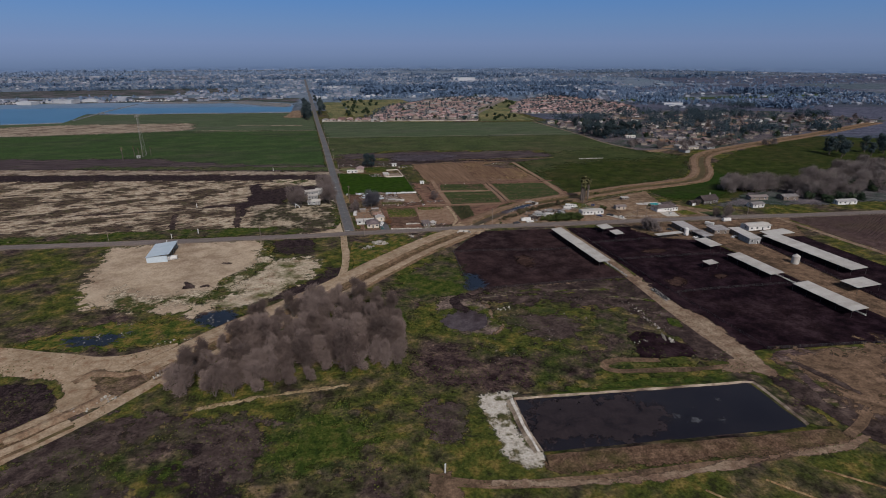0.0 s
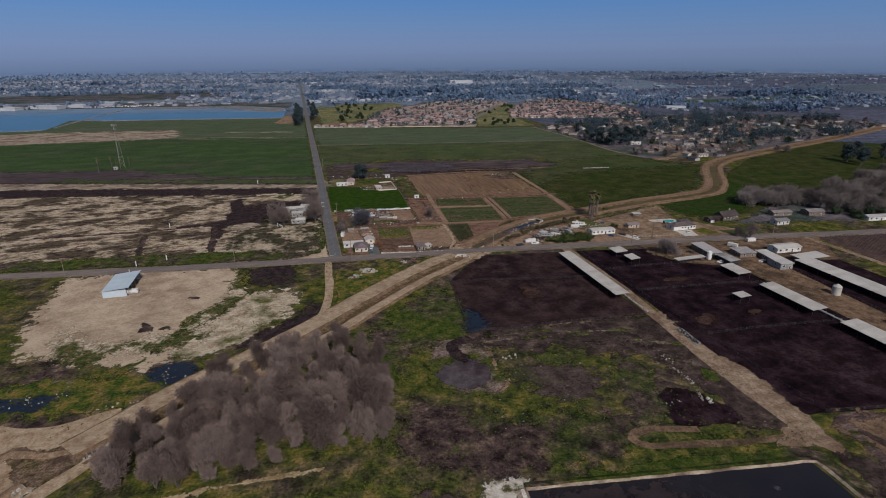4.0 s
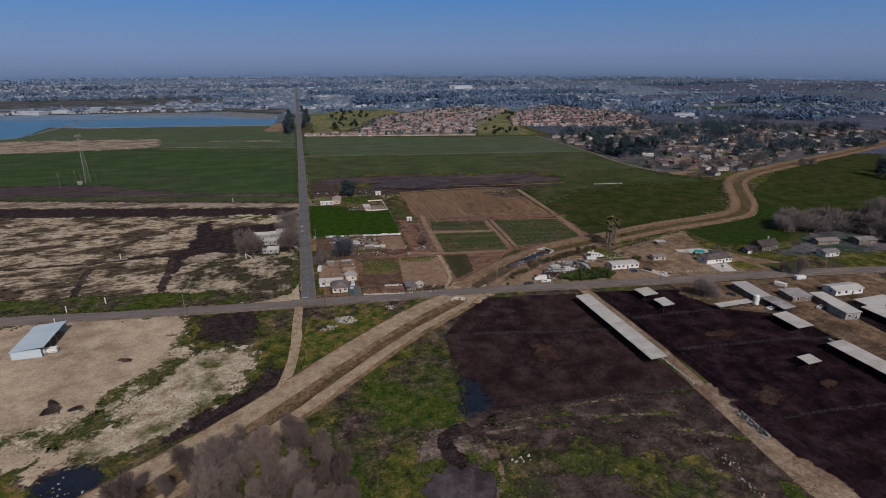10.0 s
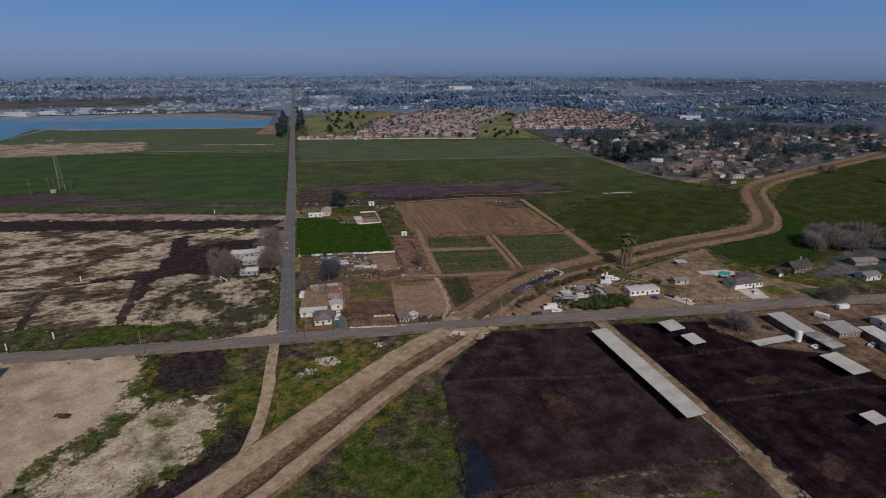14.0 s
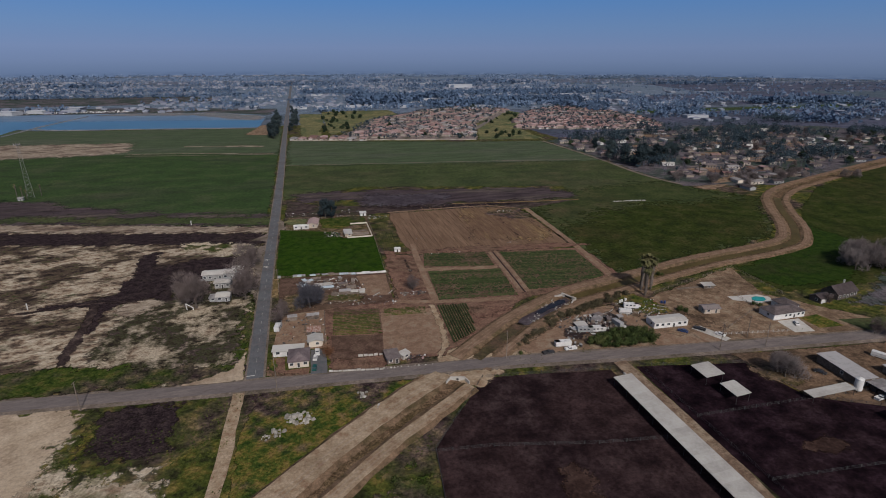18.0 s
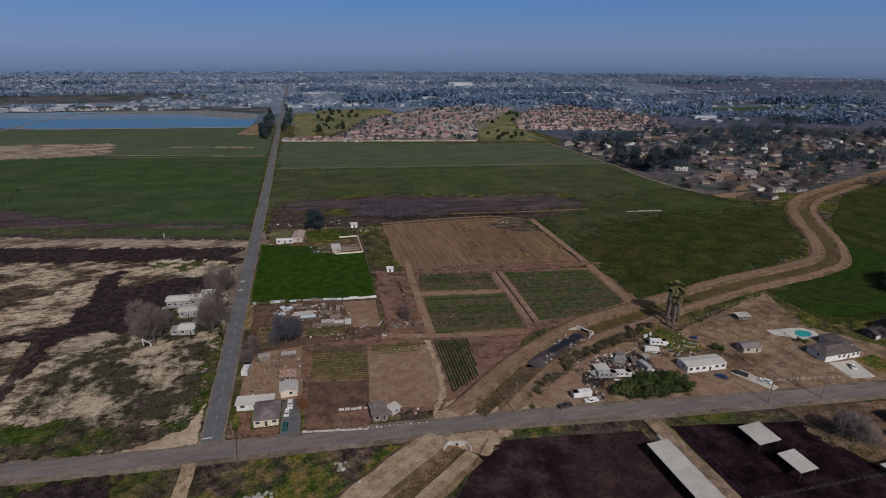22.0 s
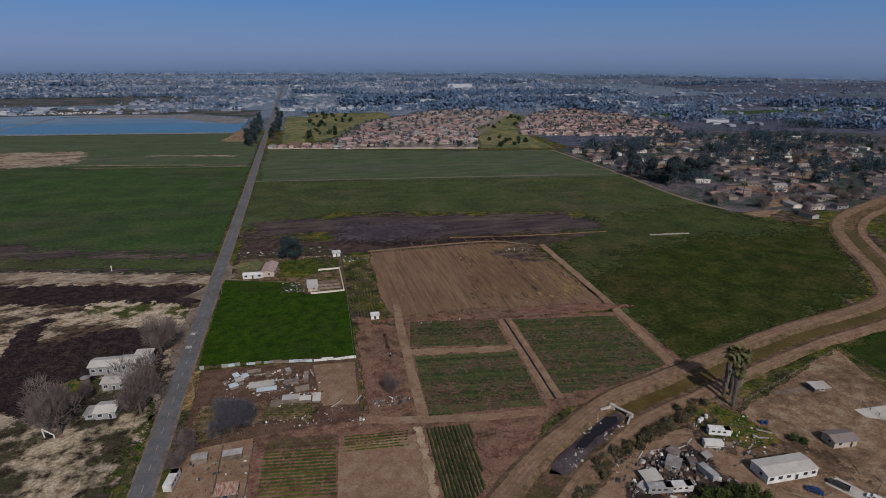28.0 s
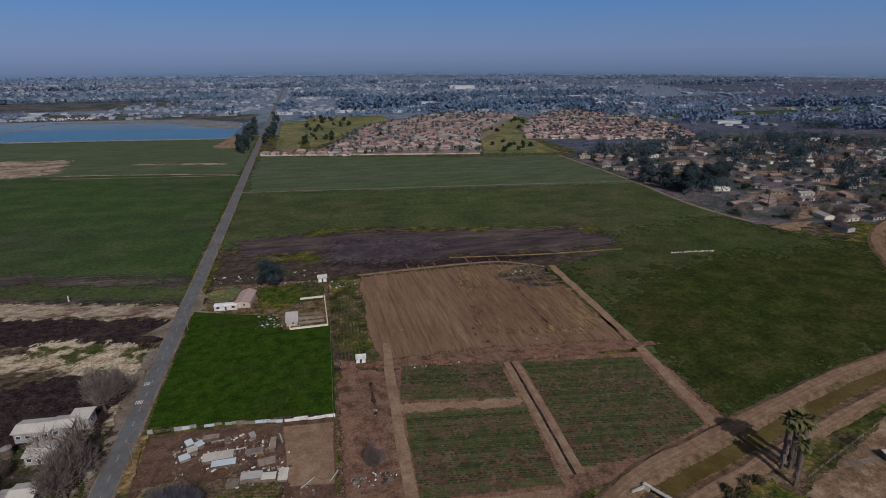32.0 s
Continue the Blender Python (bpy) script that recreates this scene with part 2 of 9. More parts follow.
    bed=soil("canal_bed", [(0.06, 0.043, 0.026), (0.1, 0.072, 0.044), (0.15, 0.11, 0.07)], [(0.045, 0.038, 0.018), (0.08, 0.062, 0.032)], 0.05, 0.3, 1.2, 0.54, 0.2),
    sparse=soil("sparse_weeds", [(0.024, 0.034, 0.009), (0.045, 0.052, 0.016), (0.09, 0.075, 0.035)], SILT[1:], 0.06, 0.25, 1.0, 0.5, 0.06, grain=0.35),
    olive=soil("olive_waste", [(0.03, 0.03, 0.013), (0.06, 0.054, 0.024), (0.1, 0.082, 0.045), (0.15, 0.118, 0.075)], [(0.05, 0.036, 0.026), (0.09, 0.068, 0.05), (0.14, 0.108, 0.08)], 0.05, 0.25, 1.2, 0.5, 0.14),
    mudflat=soil("mud_flat", [(0.02296, 0.0168, 0.01848), (0.041, 0.0312, 0.03192), (0.0697, 0.0536, 0.0504), (0.123, 0.0976, 0.084)], [(0.01968, 0.024, 0.0084), (0.041, 0.0416, 0.01512), (0.082, 0.068, 0.042), (0.1558, 0.124, 0.0966)], 0.035, 0.16, 0.9, 0.52, 0.1, stretch=(0.6, 1.4, 1)),
    lime=soil("white_lime", [(0.34, 0.31, 0.27), (0.5, 0.46, 0.41), (0.6, 0.56, 0.5)], [(0.3, 0.26, 0.21), (0.42, 0.37, 0.31)], 0.08, 0.3, 1.2, 0.56, 0.15, grain=0.2),
    straw=soil("dry_straw", [(0.1, 0.072, 0.036), (0.18, 0.13, 0.065), (0.25, 0.185, 0.1)], [(0.06, 0.055, 0.02), (0.11, 0.09, 0.04)], 0.08, 0.4, 1.5, 0.56, 0.12),
    strawpale=soil("pale_straw", [(0.17, 0.128, 0.07), (0.25, 0.19, 0.11), (0.3, 0.235, 0.15)], [(0.12, 0.1, 0.05), (0.18, 0.14, 0.08)], 0.08, 0.4, 1.5, 0.56, 0.12),
    reed=soil("brown_reeds", [(0.045, 0.03168, 0.02112), (0.0765, 0.05368, 0.03608), (0.108, 0.07832, 0.0528)], [(0.036, 0.0352, 0.01584), (0.063, 0.0528, 0.0264)], 0.06, 0.4, 1.5, 0.55, 0.14),
    estate=soil("estate_yards", [(0.12, 0.1026, 0.095), (0.17, 0.1472, 0.1377), (0.215, 0.1852, 0.1729)], [(0.05, 0.057, 0.038), (0.085, 0.08075, 0.057)], 0.03, 0.1, 0.6, 0.54, 0.1),
    # yards, twigs and leaves round the homes tinted blue as haze would
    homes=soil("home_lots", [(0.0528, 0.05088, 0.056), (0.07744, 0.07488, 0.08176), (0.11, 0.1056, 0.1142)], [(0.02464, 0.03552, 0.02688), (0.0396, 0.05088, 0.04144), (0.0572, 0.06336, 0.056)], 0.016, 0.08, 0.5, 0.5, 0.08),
    hometwig=material("mauve_hazed_twigs", [(0.0679, 0.06272, 0.07696), (0.1067, 0.098, 0.1186), (0.1503, 0.1392, 0.1643)], 0.05, 0.5, bump=0, spec=0.05),
    homeleaf=material("blue_hazed_leaves", [(0.021, 0.033, 0.0432), (0.0336, 0.0506, 0.0636), (0.0504, 0.0715, 0.084)], 0.1, 0.8, bump=0, spec=0.1),
    smoke=material("blue_grey_twigs", [(0.042, 0.041, 0.05), (0.072, 0.07, 0.082), (0.105, 0.1, 0.114)], 0.3, 1.5, bump=0, spec=0.1),
    # distant white walls and tree belts: blue of the haze painted in
    hazedwhite=material("hazed_white_walls", [(0.288, 0.2952, 0.3139), (0.384, 0.3895, 0.4085)], 0.02, 0.2, bump=0),
    hazedbelt=material("hazed_tree_belts", [(0.05368, 0.08301, 0.1343), (0.07515, 0.1103, 0.1721), (0.1007, 0.1402, 0.2099)], 0.02, 0.2, bump=0, spec=0.05),
    darktrack=soil("brown_track_dirt", [(0.115, 0.084, 0.055), (0.15, 0.11, 0.074), (0.182, 0.135, 0.093)], [(0.1, 0.073, 0.048), (0.135, 0.1, 0.067)], 0.05, 0.25, 1.2, 0.56, 0.2, grain=0.13, relief=0.2),
    darkrut=soil("brown_pressed_dirt", [(0.13, 0.093, 0.062), (0.18, 0.131, 0.09), (0.21, 0.155, 0.108)], [(0.12, 0.086, 0.058), (0.165, 0.12, 0.082)], 0.05, 0.25, 1.2, 0.56, 0.14, grain=0.2),
    darkroof=material("dark_shingle", [(0.025, 0.018, 0.018), (0.045, 0.033, 0.032), (0.07, 0.054, 0.05)], 0.4, 3.0),
    tractwall=material("tan_stucco", [(0.2, 0.165, 0.135), (0.28, 0.235, 0.195), (0.36, 0.31, 0.26)], 0.3, 2.0, vary=0.5),
    drygrass=soil("dry_grass", [(0.075, 0.0837, 0.0374), (0.125, 0.1242, 0.0578), (0.175, 0.1593, 0.085)], [(0.05, 0.0675, 0.0306), (0.09375, 0.1013, 0.0476)], 0.012, 0.08, 0.6, 0.52, 0.14),
    # orchard soil shifted from brown to blue-violet to imitate haze
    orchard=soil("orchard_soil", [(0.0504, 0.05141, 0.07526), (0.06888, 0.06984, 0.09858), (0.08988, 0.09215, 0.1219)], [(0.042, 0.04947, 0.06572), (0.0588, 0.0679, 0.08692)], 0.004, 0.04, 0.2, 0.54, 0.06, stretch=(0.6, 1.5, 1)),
    mudshore=soil("mud_shore", [(0.13, 0.13, 0.125), (0.19, 0.185, 0.175)], [(0.09, 0.1, 0.11), (0.14, 0.145, 0.15)], 0.01, 0.06, 0.4, 0.5, 0.2),
    asphalt=soil("asphalt", [(0.09504, 0.0963, 0.1006), (0.1179, 0.1188, 0.1222)], [(0.0792, 0.0801, 0.08272), (0.103, 0.1026, 0.1053)], 0.05, 0.3, 2.0, 0.5, 0.2, grain=0.14),
    dustroad=soil("dusty_asphalt", [(0.1191, 0.1102, 0.1022), (0.1469, 0.1361, 0.1261), (0.1707, 0.1572, 0.1431)], [(0.09926, 0.0948, 0.09201), (0.1271, 0.1199, 0.1141)], 0.04, 0.25, 1.6, 0.5, 0.25, stretch=(0.35, 1.8, 1), turn=5, grain=0.14),
    churn=soil("churned_soil", [(0.021, 0.0165, 0.0152), (0.037, 0.029, 0.0262), (0.056, 0.0445, 0.0395), (0.088, 0.071, 0.061)], [(0.0165, 0.0128, 0.013), (0.028, 0.022, 0.0212), (0.044, 0.035, 0.0315)], 0.04, 0.18, 0.9, 0.5, 0.1, grain=0.35),
    mustard=material("yellow_weeds", [(0.045, 0.055, 0.012), (0.075, 0.082, 0.016), (0.12, 0.115, 0.025)], 0.1, 0.6, bump=0, spec=0.05),
    waste=soil("weedy_waste", [(0.018, 0.016, 0.013), (0.034, 0.03, 0.02), (0.042, 0.044, 0.02), (0.04, 0.031, 0.03), (0.062, 0.05, 0.043)], SILT[1:4], 0.05, 0.2, 1.0, 0.535, 0.1, grain=0.4),
    limeweeds=soil("lime_and_weeds", [(0.3, 0.262, 0.212), (0.4, 0.357, 0.3), (0.46, 0.417, 0.36)], [(0.03, 0.034, 0.013), (0.07, 0.068, 0.03), (0.2, 0.165, 0.115)], 0.12, 0.35, 1.2, 0.535, 0.07, grain=0.22),
    silt=soil("pond_silt", [(0.013, 0.01, 0.0105), (0.021, 0.0165, 0.0165), (0.03, 0.0235, 0.0235)], [(0.016, 0.013, 0.0135), (0.025, 0.0205, 0.021)], 0.05, 0.2, 1.0, 0.55, 0.25, rough=0.35, spec=0.2, relief=0.05, grain=0.25),
    scum=soil("pond_scum", [(0.03, 0.03, 0.034), (0.05, 0.05, 0.055), (0.08, 0.08, 0.085)], [(0.02, 0.02, 0.024), (0.035, 0.035, 0.04)], 0.08, 0.3, 1.2, 0.55, 0.15, rough=0.6, spec=0.06, relief=0.1, grain=0.3),
    mark=material("worn_road_paint", [(0.2, 0.19, 0.17), (0.34, 0.32, 0.29)], 0.5, 3, bump=0, spec=0.1),
    # town and plain soils: bluish haze painted into the ground colour
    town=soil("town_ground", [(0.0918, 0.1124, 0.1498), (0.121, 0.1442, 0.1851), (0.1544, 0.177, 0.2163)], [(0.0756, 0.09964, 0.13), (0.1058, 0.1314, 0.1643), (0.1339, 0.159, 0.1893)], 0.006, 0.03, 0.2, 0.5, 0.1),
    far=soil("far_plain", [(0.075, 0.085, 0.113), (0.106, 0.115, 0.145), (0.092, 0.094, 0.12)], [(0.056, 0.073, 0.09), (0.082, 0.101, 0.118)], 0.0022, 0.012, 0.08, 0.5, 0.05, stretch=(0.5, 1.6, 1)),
    water=material("basin_water", [(0.03, 0.09, 0.145), (0.05, 0.122, 0.185)], 0.01, 0.2, rough=0.3, bump=0.05, spec=0.4),
    shallow=soil("shallow_silty_water", [(0.1, 0.13, 0.165), (0.135, 0.165, 0.2), (0.175, 0.2, 0.225)], [(0.08, 0.12, 0.17), (0.11, 0.15, 0.195)], 0.01, 0.05, 0.4, 0.5, 0.14, stretch=(0.35, 1.8, 1), turn=8, rough=0.4, spec=0.3, relief=0.05, grain=0.12),
    pond=material("pond_water", [(0.009, 0.007, 0.009), (0.014, 0.0115, 0.0135), (0.022, 0.018, 0.019)], 0.04, 0.4, rough=0.22, bump=0.04, spec=0.32),
    pool=material("pool_water", [(0.02, 0.2, 0.19), (0.03, 0.27, 0.255)], 0.3, 2, rough=0.15, bump=0.05),
    metal=material("roof_metal", [(0.288, 0.2624, 0.2324), (0.3648, 0.3354, 0.2997), (0.4224, 0.3942, 0.3556)], 0.15, 1.0, rough=0.6, vary=0.14),
    bluemetal=material("shed_metal", [(0.325, 0.3776, 0.4144), (0.425, 0.472, 0.504)], 0.15, 1.0, rough=0.5, vary=0.08),
    white=material("white_paint", [(0.38, 0.365, 0.345), (0.52, 0.5, 0.475), (0.62, 0.6, 0.57)], 0.4, 2.0, rough=0.6, vary=0.15),
    cream=material("cream_stucco", [(0.34, 0.28, 0.22), (0.44, 0.37, 0.3), (0.52, 0.45, 0.37)], 0.3, 2.0, vary=0.4),
    tile=material("clay_tile", [(0.12, 0.066, 0.057), (0.19, 0.112, 0.098), (0.255, 0.165, 0.148), (0.31, 0.222, 0.205)], 0.5, 2.5, vary=0.5, rough=0.85),
    shingle=material("shingle", [(0.06, 0.046, 0.044), (0.11, 0.085, 0.08), (0.17, 0.14, 0.13)], 0.4, 3.0, vary=0.35),
    greyroof=material("grey_roofing", [(0.14, 0.125, 0.12), (0.22, 0.2, 0.19), (0.3, 0.28, 0.27)], 0.4, 2.0, vary=0.3),
    greywall=material("weathered_boards", [(0.17, 0.165, 0.16), (0.24, 0.235, 0.23), (0.32, 0.31, 0.3)], 0.3, 2.5, vary=0.2),
    brownplot=soil("dark_garden_soil", [(0.054, 0.036, 0.027), (0.08, 0.055, 0.041), (0.108, 0.076, 0.057)], [(0.062, 0.046, 0.032), (0.09, 0.066, 0.046)], 0.05, 0.2, 1.2, 0.55, 0.14, grain=0.3),
    shoulder=soil("road_shoulder", [(0.105, 0.093, 0.077), (0.14, 0.125, 0.104), (0.17, 0.152, 0.127)], [(0.07, 0.064, 0.046), (0.11, 0.098, 0.077)], 0.05, 0.25, 1.2, 0.54, 0.14, grain=0.22),
    eucleaf=material("blue_green_leaves", [(0.018, 0.027, 0.031), (0.031, 0.044, 0.048), (0.05, 0.065, 0.066)], 0.2, 1.2, bump=0, vary=0.2, spec=0.1),
    hollowmud=soil("grey_wet_mud", [(0.022, 0.017, 0.019), (0.036, 0.029, 0.032), (0.055, 0.047, 0.051)], [(0.05, 0.045, 0.05), (0.08, 0.073, 0.08)], 0.07, 0.22, 1.0, 0.55, 0.2, rough=0.7, spec=0.1, grain=0.25),
    rut=soil("pressed_dirt", [(0.2, 0.15, 0.105), (0.27, 0.205, 0.145), (0.31, 0.24, 0.175)], [(0.19, 0.14, 0.1), (0.25, 0.19, 0.135)], 0.05, 0.25, 1.2, 0.56, 0.14, grain=0.2),
    farmdirt=soil("farm_dirt", [(0.09837, 0.07239, 0.04735), (0.164, 0.1221, 0.08103), (0.224, 0.1686, 0.1137)], [(0.06557, 0.0497, 0.03157), (0.1202, 0.08969, 0.05893)], 0.04, 0.2, 1.1, 0.57, 0.12, grain=0.3),
    browncorral=soil("brown_corral_mud", [(0.01408, 0.009196, 0.009744), (0.02463, 0.01623, 0.01689), (0.03754, 0.02502, 0.02517)], [(0.009384, 0.006086, 0.007308), (0.01877, 0.01244, 0.0138), (0.03519, 0.0257, 0.02598)], 0.014, 0.1, 0.7, 0.53, 0.14, grain=0.35),
    mauve=material("mauve_shingle", [(0.075, 0.055, 0.055), (0.12, 0.09, 0.09), (0.17, 0.135, 0.132)], 0.4, 3.0),
    puddle=soil("puddle_water", [(0.007, 0.0088, 0.0145), (0.012, 0.0152, 0.024)], [(0.012, 0.0145, 0.021), (0.02, 0.0225, 0.028)], 0.1, 0.3, 1.2, 0.6, 0.2, rough=0.35, spec=0.25, relief=0.1, grain=0.2),
    mound=soil("dried_dung", [(0.022, 0.014, 0.0115), (0.034, 0.0225, 0.0185), (0.05, 0.034, 0.028)], [(0.018, 0.011, 0.01), (0.03, 0.02, 0.017)], 0.06, 0.2, 0.9, 0.56, 0.14, grain=0.35),
    mudshorebrown=soil("pale_mud_rim", [(0.05, 0.042, 0.036), (0.1, 0.083, 0.07), (0.17, 0.142, 0.12)], GRASS[:4], 0.06, 0.25, 1.0, 0.5, 0.08, grain=0.35),
    rust=material("rusty_sheet", [(0.1, 0.04, 0.025), (0.2, 0.09, 0.055), (0.36, 0.28, 0.24)], 0.5, 2.5, stretch=(3, 1, 1), vary=0.2),
    glass=material("window_glass", [(0.02, 0.025, 0.03), (0.035, 0.04, 0.05)], 0.5, 1, rough=0.1, bump=0, spec=0.5),
    dark=material("dark_trim", [(0.02, 0.019, 0.02), (0.04, 0.036, 0.036)], 0.5, 3, rough=0.6),
    tyre=material("tyre_rubber", [(0.012, 0.012, 0.012), (0.025, 0.025, 0.025)], 1, 5, rough=0.85),
    steel=material("galvanised_steel", [(0.3, 0.3, 0.3), (0.42, 0.42, 0.42)], 1, 4, rough=0.4, metal=0.6),
    carblue=material("blue_car_paint", [(0.015, 0.03, 0.09), (0.02, 0.04, 0.12)], 0.5, 2, rough=0.3, bump=0),
    cargreen=material("green_car_paint", [(0.01, 0.05, 0.05), (0.015, 0.07, 0.06)], 0.5, 2, rough=0.3, bump=0),
    wood=material("old_wood", [(0.07, 0.052, 0.04), (0.13, 0.1, 0.08), (0.2, 0.16, 0.13)], 0.6, 4.0, vary=0.2),
    concrete=material("concrete", [(0.27, 0.245, 0.215), (0.36, 0.33, 0.29), (0.43, 0.4, 0.36)], 0.3, 2.0, vary=0.15),
    rock=material("rubble", [(0.16, 0.143, 0.12), (0.26, 0.235, 0.2), (0.37, 0.34, 0.3)], 0.5, 3.0, vary=0.3),
    twig=material("bare_twigs", [(0.09, 0.073, 0.07), (0.14, 0.115, 0.109), (0.195, 0.163, 0.155)], 0.15, 0.8, bump=0, vary=0.25, spec=0.1),
    thicket=material("thicket_twigs", [(0.0825, 0.05989, 0.05317), (0.1294, 0.09547, 0.08439), (0.1828, 0.1371, 0.1215)], 0.06, 0.6, bump=0, vary=0.35, spec=0.1),
    # trees by the horizon, paled and blued to imitate haze
    hazedhorizon=material("hazed_horizon_trees", [(0.1049, 0.1459, 0.2242), (0.1311, 0.1767, 0.2587), (0.1596, 0.2075, 0.2932)], 0.02, 0.2, bump=0, spec=0.05),
    darktwig=material("dark_twigs", [(0.0625, 0.04758, 0.0444), (0.11, 0.0854, 0.0792), (0.1688, 0.1342, 0.1236)], 0.15, 0.8, bump=0, vary=0.25, spec=0.1),
    leaf=material("dark_leaves", [(0.012, 0.0195, 0.0144), (0.024, 0.0375, 0.0198), (0.048, 0.0645, 0.0306)], 0.2, 1.2, bump=0, vary=0.12, spec=0.1),
    shrub=material("shrub_leaves", [(0.02, 0.03, 0.009), (0.042, 0.056, 0.016), (0.075, 0.08, 0.028)], 0.2, 1.2, bump=0, vary=0.2, spec=0.1),
    grove=material("brown_twigs", [(0.055, 0.042, 0.036), (0.095, 0.075, 0.063), (0.14, 0.112, 0.094)], 0.2, 1.2, bump=0, vary=0.25, spec=0.1),
    brush=material("dry_brush", [(0.03, 0.026, 0.014), (0.06, 0.05, 0.028), (0.1, 0.082, 0.05)], 0.2, 1.2, bump=0, vary=0.2, spec=0.1),
    frond=material("palm_fronds", [(0.045, 0.045, 0.018), (0.085, 0.08, 0.034), (0.13, 0.112, 0.058)], 0.3, 1.5, bump=0, spec=0.1),
    tuft=material("weed_tufts", [(0.0224, 0.03, 0.0076), (0.0392, 0.05, 0.0114), (0.0896, 0.075, 0.0209)], 0.05, 0.5, bump=0, spec=0.05, vary=0.1),
    rustleaf=material("autumn_leaves", [(0.08, 0.038, 0.02), (0.14, 0.064, 0.032), (0.2, 0.095, 0.048)], 0.3, 2, bump=0, spec=0.1),
    # town walls, roofs and leaves carry haze in their base colour
    hazedwall=material("hazed_walls", [(0.1479, 0.1605, 0.1985), (0.1997, 0.2114, 0.2514), (0.2589, 0.2701, 0.3131)], 0.02, 0.2, bump=0),
    hazedroof=material("hazed_roofs", [(0.1091, 0.1182, 0.1633), (0.1478, 0.1548, 0.2028), (0.1866, 0.1929, 0.2424)], 0.02, 0.2, bump=0),
    hazedleaf=material("hazed_trees", [(0.07316, 0.108, 0.1711), (0.1038, 0.1452, 0.2182), (0.1392, 0.1848, 0.2604)], 0.02, 0.2, bump=0, spec=0.05),
    canalwater=material("canal_water", [(0.045, 0.032, 0.01), (0.07, 0.05, 0.016), (0.1, 0.072, 0.026)], 0.08, 0.6, rough=0.5, bump=0.05, spec=0.04),
    algaewater=soil("algae_water", [(0.0345, 0.03128, 0.014), (0.05175, 0.046, 0.02), (0.0713, 0.05704, 0.028)], [(0.069, 0.046, 0.03), (0.1035, 0.06808, 0.046)], 0.08, 0.3, 1.2, 0.56, 0.16, rough=0.5, spec=0.1, relief=0.1, grain=0.25),
    clod=material("dull_clods", [(0.075, 0.062, 0.052), (0.12, 0.102, 0.086), (0.18, 0.155, 0.132)], 0.5, 3.0),
    bark=material("bark", [(0.05, 0.04, 0.033), (0.1, 0.08, 0.066)], 1.0, 5.0),
)


# ---- mesh helpers ----
class Geo:
    """Collects vertices and faces of one mesh."""

    def __init__(self):
        self.v, self.f, self.mi = [], [], []

    def add(self, verts, faces, mi=0):
        o = len(self.v)
        self.v += [tuple(p) for p in verts]
        self.f += [tuple(i + o for i in f) for f in faces]
        self.mi += [mi] * len(faces)
        return self

    def box(self, x, y, z, sx, sy, sz, turn=0.0, taper=1.0, mi=0):
        """Centre of the foot, size, turn in degrees about z; taper narrows the top."""
        c, s = math.cos(radians(turn)), math.sin(radians(turn))
        vs = []
        for k, h in ((1.0, 0), (taper, sz)):
            for a, b in ((-1, -1), (1, -1), (1, 1), (-1, 1)):
                px, py = a * sx / 2 * k, b * sy / 2 * k
                vs.append((x + px * c - py * s, y + px * s + py * c, z + h))
        return self.add(vs, [(3, 2, 1, 0), (4, 5, 6, 7), (0, 1, 5, 4), (1, 2, 6, 5), (2, 3, 7, 6), (3, 0, 4, 7)], mi)

    def slab(self, pts, thick, mi=0):
        """A plate under four or more points."""
        n = len(pts)
        lo = [(p[0], p[1], p[2] - thick) for p in pts]
        return self.add(list(pts) + lo, [tuple(range(n)), tuple(range(2 * n - 1, n - 1, -1))] + [(i, i + n, (i + 1) % n + n, (i + 1) % n) for i in range(n)], mi)

    def tube(self, p, q, r0, r1, sides=6, mi=0):
        p, q = Vector(p), Vector(q)
        rot = (q - p).to_track_quat("Z", "Y").to_matrix()
        vs = []
        for o, r in ((p, r0), (q, r1)):
            vs += [o + rot @ Vector((r * math.cos(2 * math.pi * i / sides), r * math.sin(2 * math.pi * i / sides), 0)) for i in range(sides)]
        return self.add(vs, [(i, (i + 1) % sides, (i + 1) % sides + sides, i + sides) for i in range(sides)] + [tuple(range(sides, 2 * sides)), tuple(range(sides - 1, -1, -1))], mi)

    def mesh(self, name, mats, smooth=False):
        me = bpy.data.meshes.new(name)
        me.from_pydata(self.v, [], self.f)
        for m in mats if isinstance(mats, (list, tuple)) else [mats]:
            me.materials.append(m)
        if any(self.mi):
            me.polygons.foreach_set("material_index", self.mi)
        if smooth:
            me.polygons.foreach_set("use_smooth", [True] * len(self.f))
        me.update()
        return me


def part(name, geo, mat, parent=None, label="", smooth=False):
    ob = new(name, geo.mesh(name, mat, smooth) if isinstance(geo, Geo) else geo)
    if parent:
        ob.parent = parent
    return tagged(ob, label)


def thing(name, label, category, group="", x=0.0, y=0.0, z=0.0, turn=0.0):
    ob = new(name)
    ob.empty_display_size = 0.5
    ob.matrix_world = pose(x, y, z, 0, 0, turn)
    return tagged(ob, label, category, group)


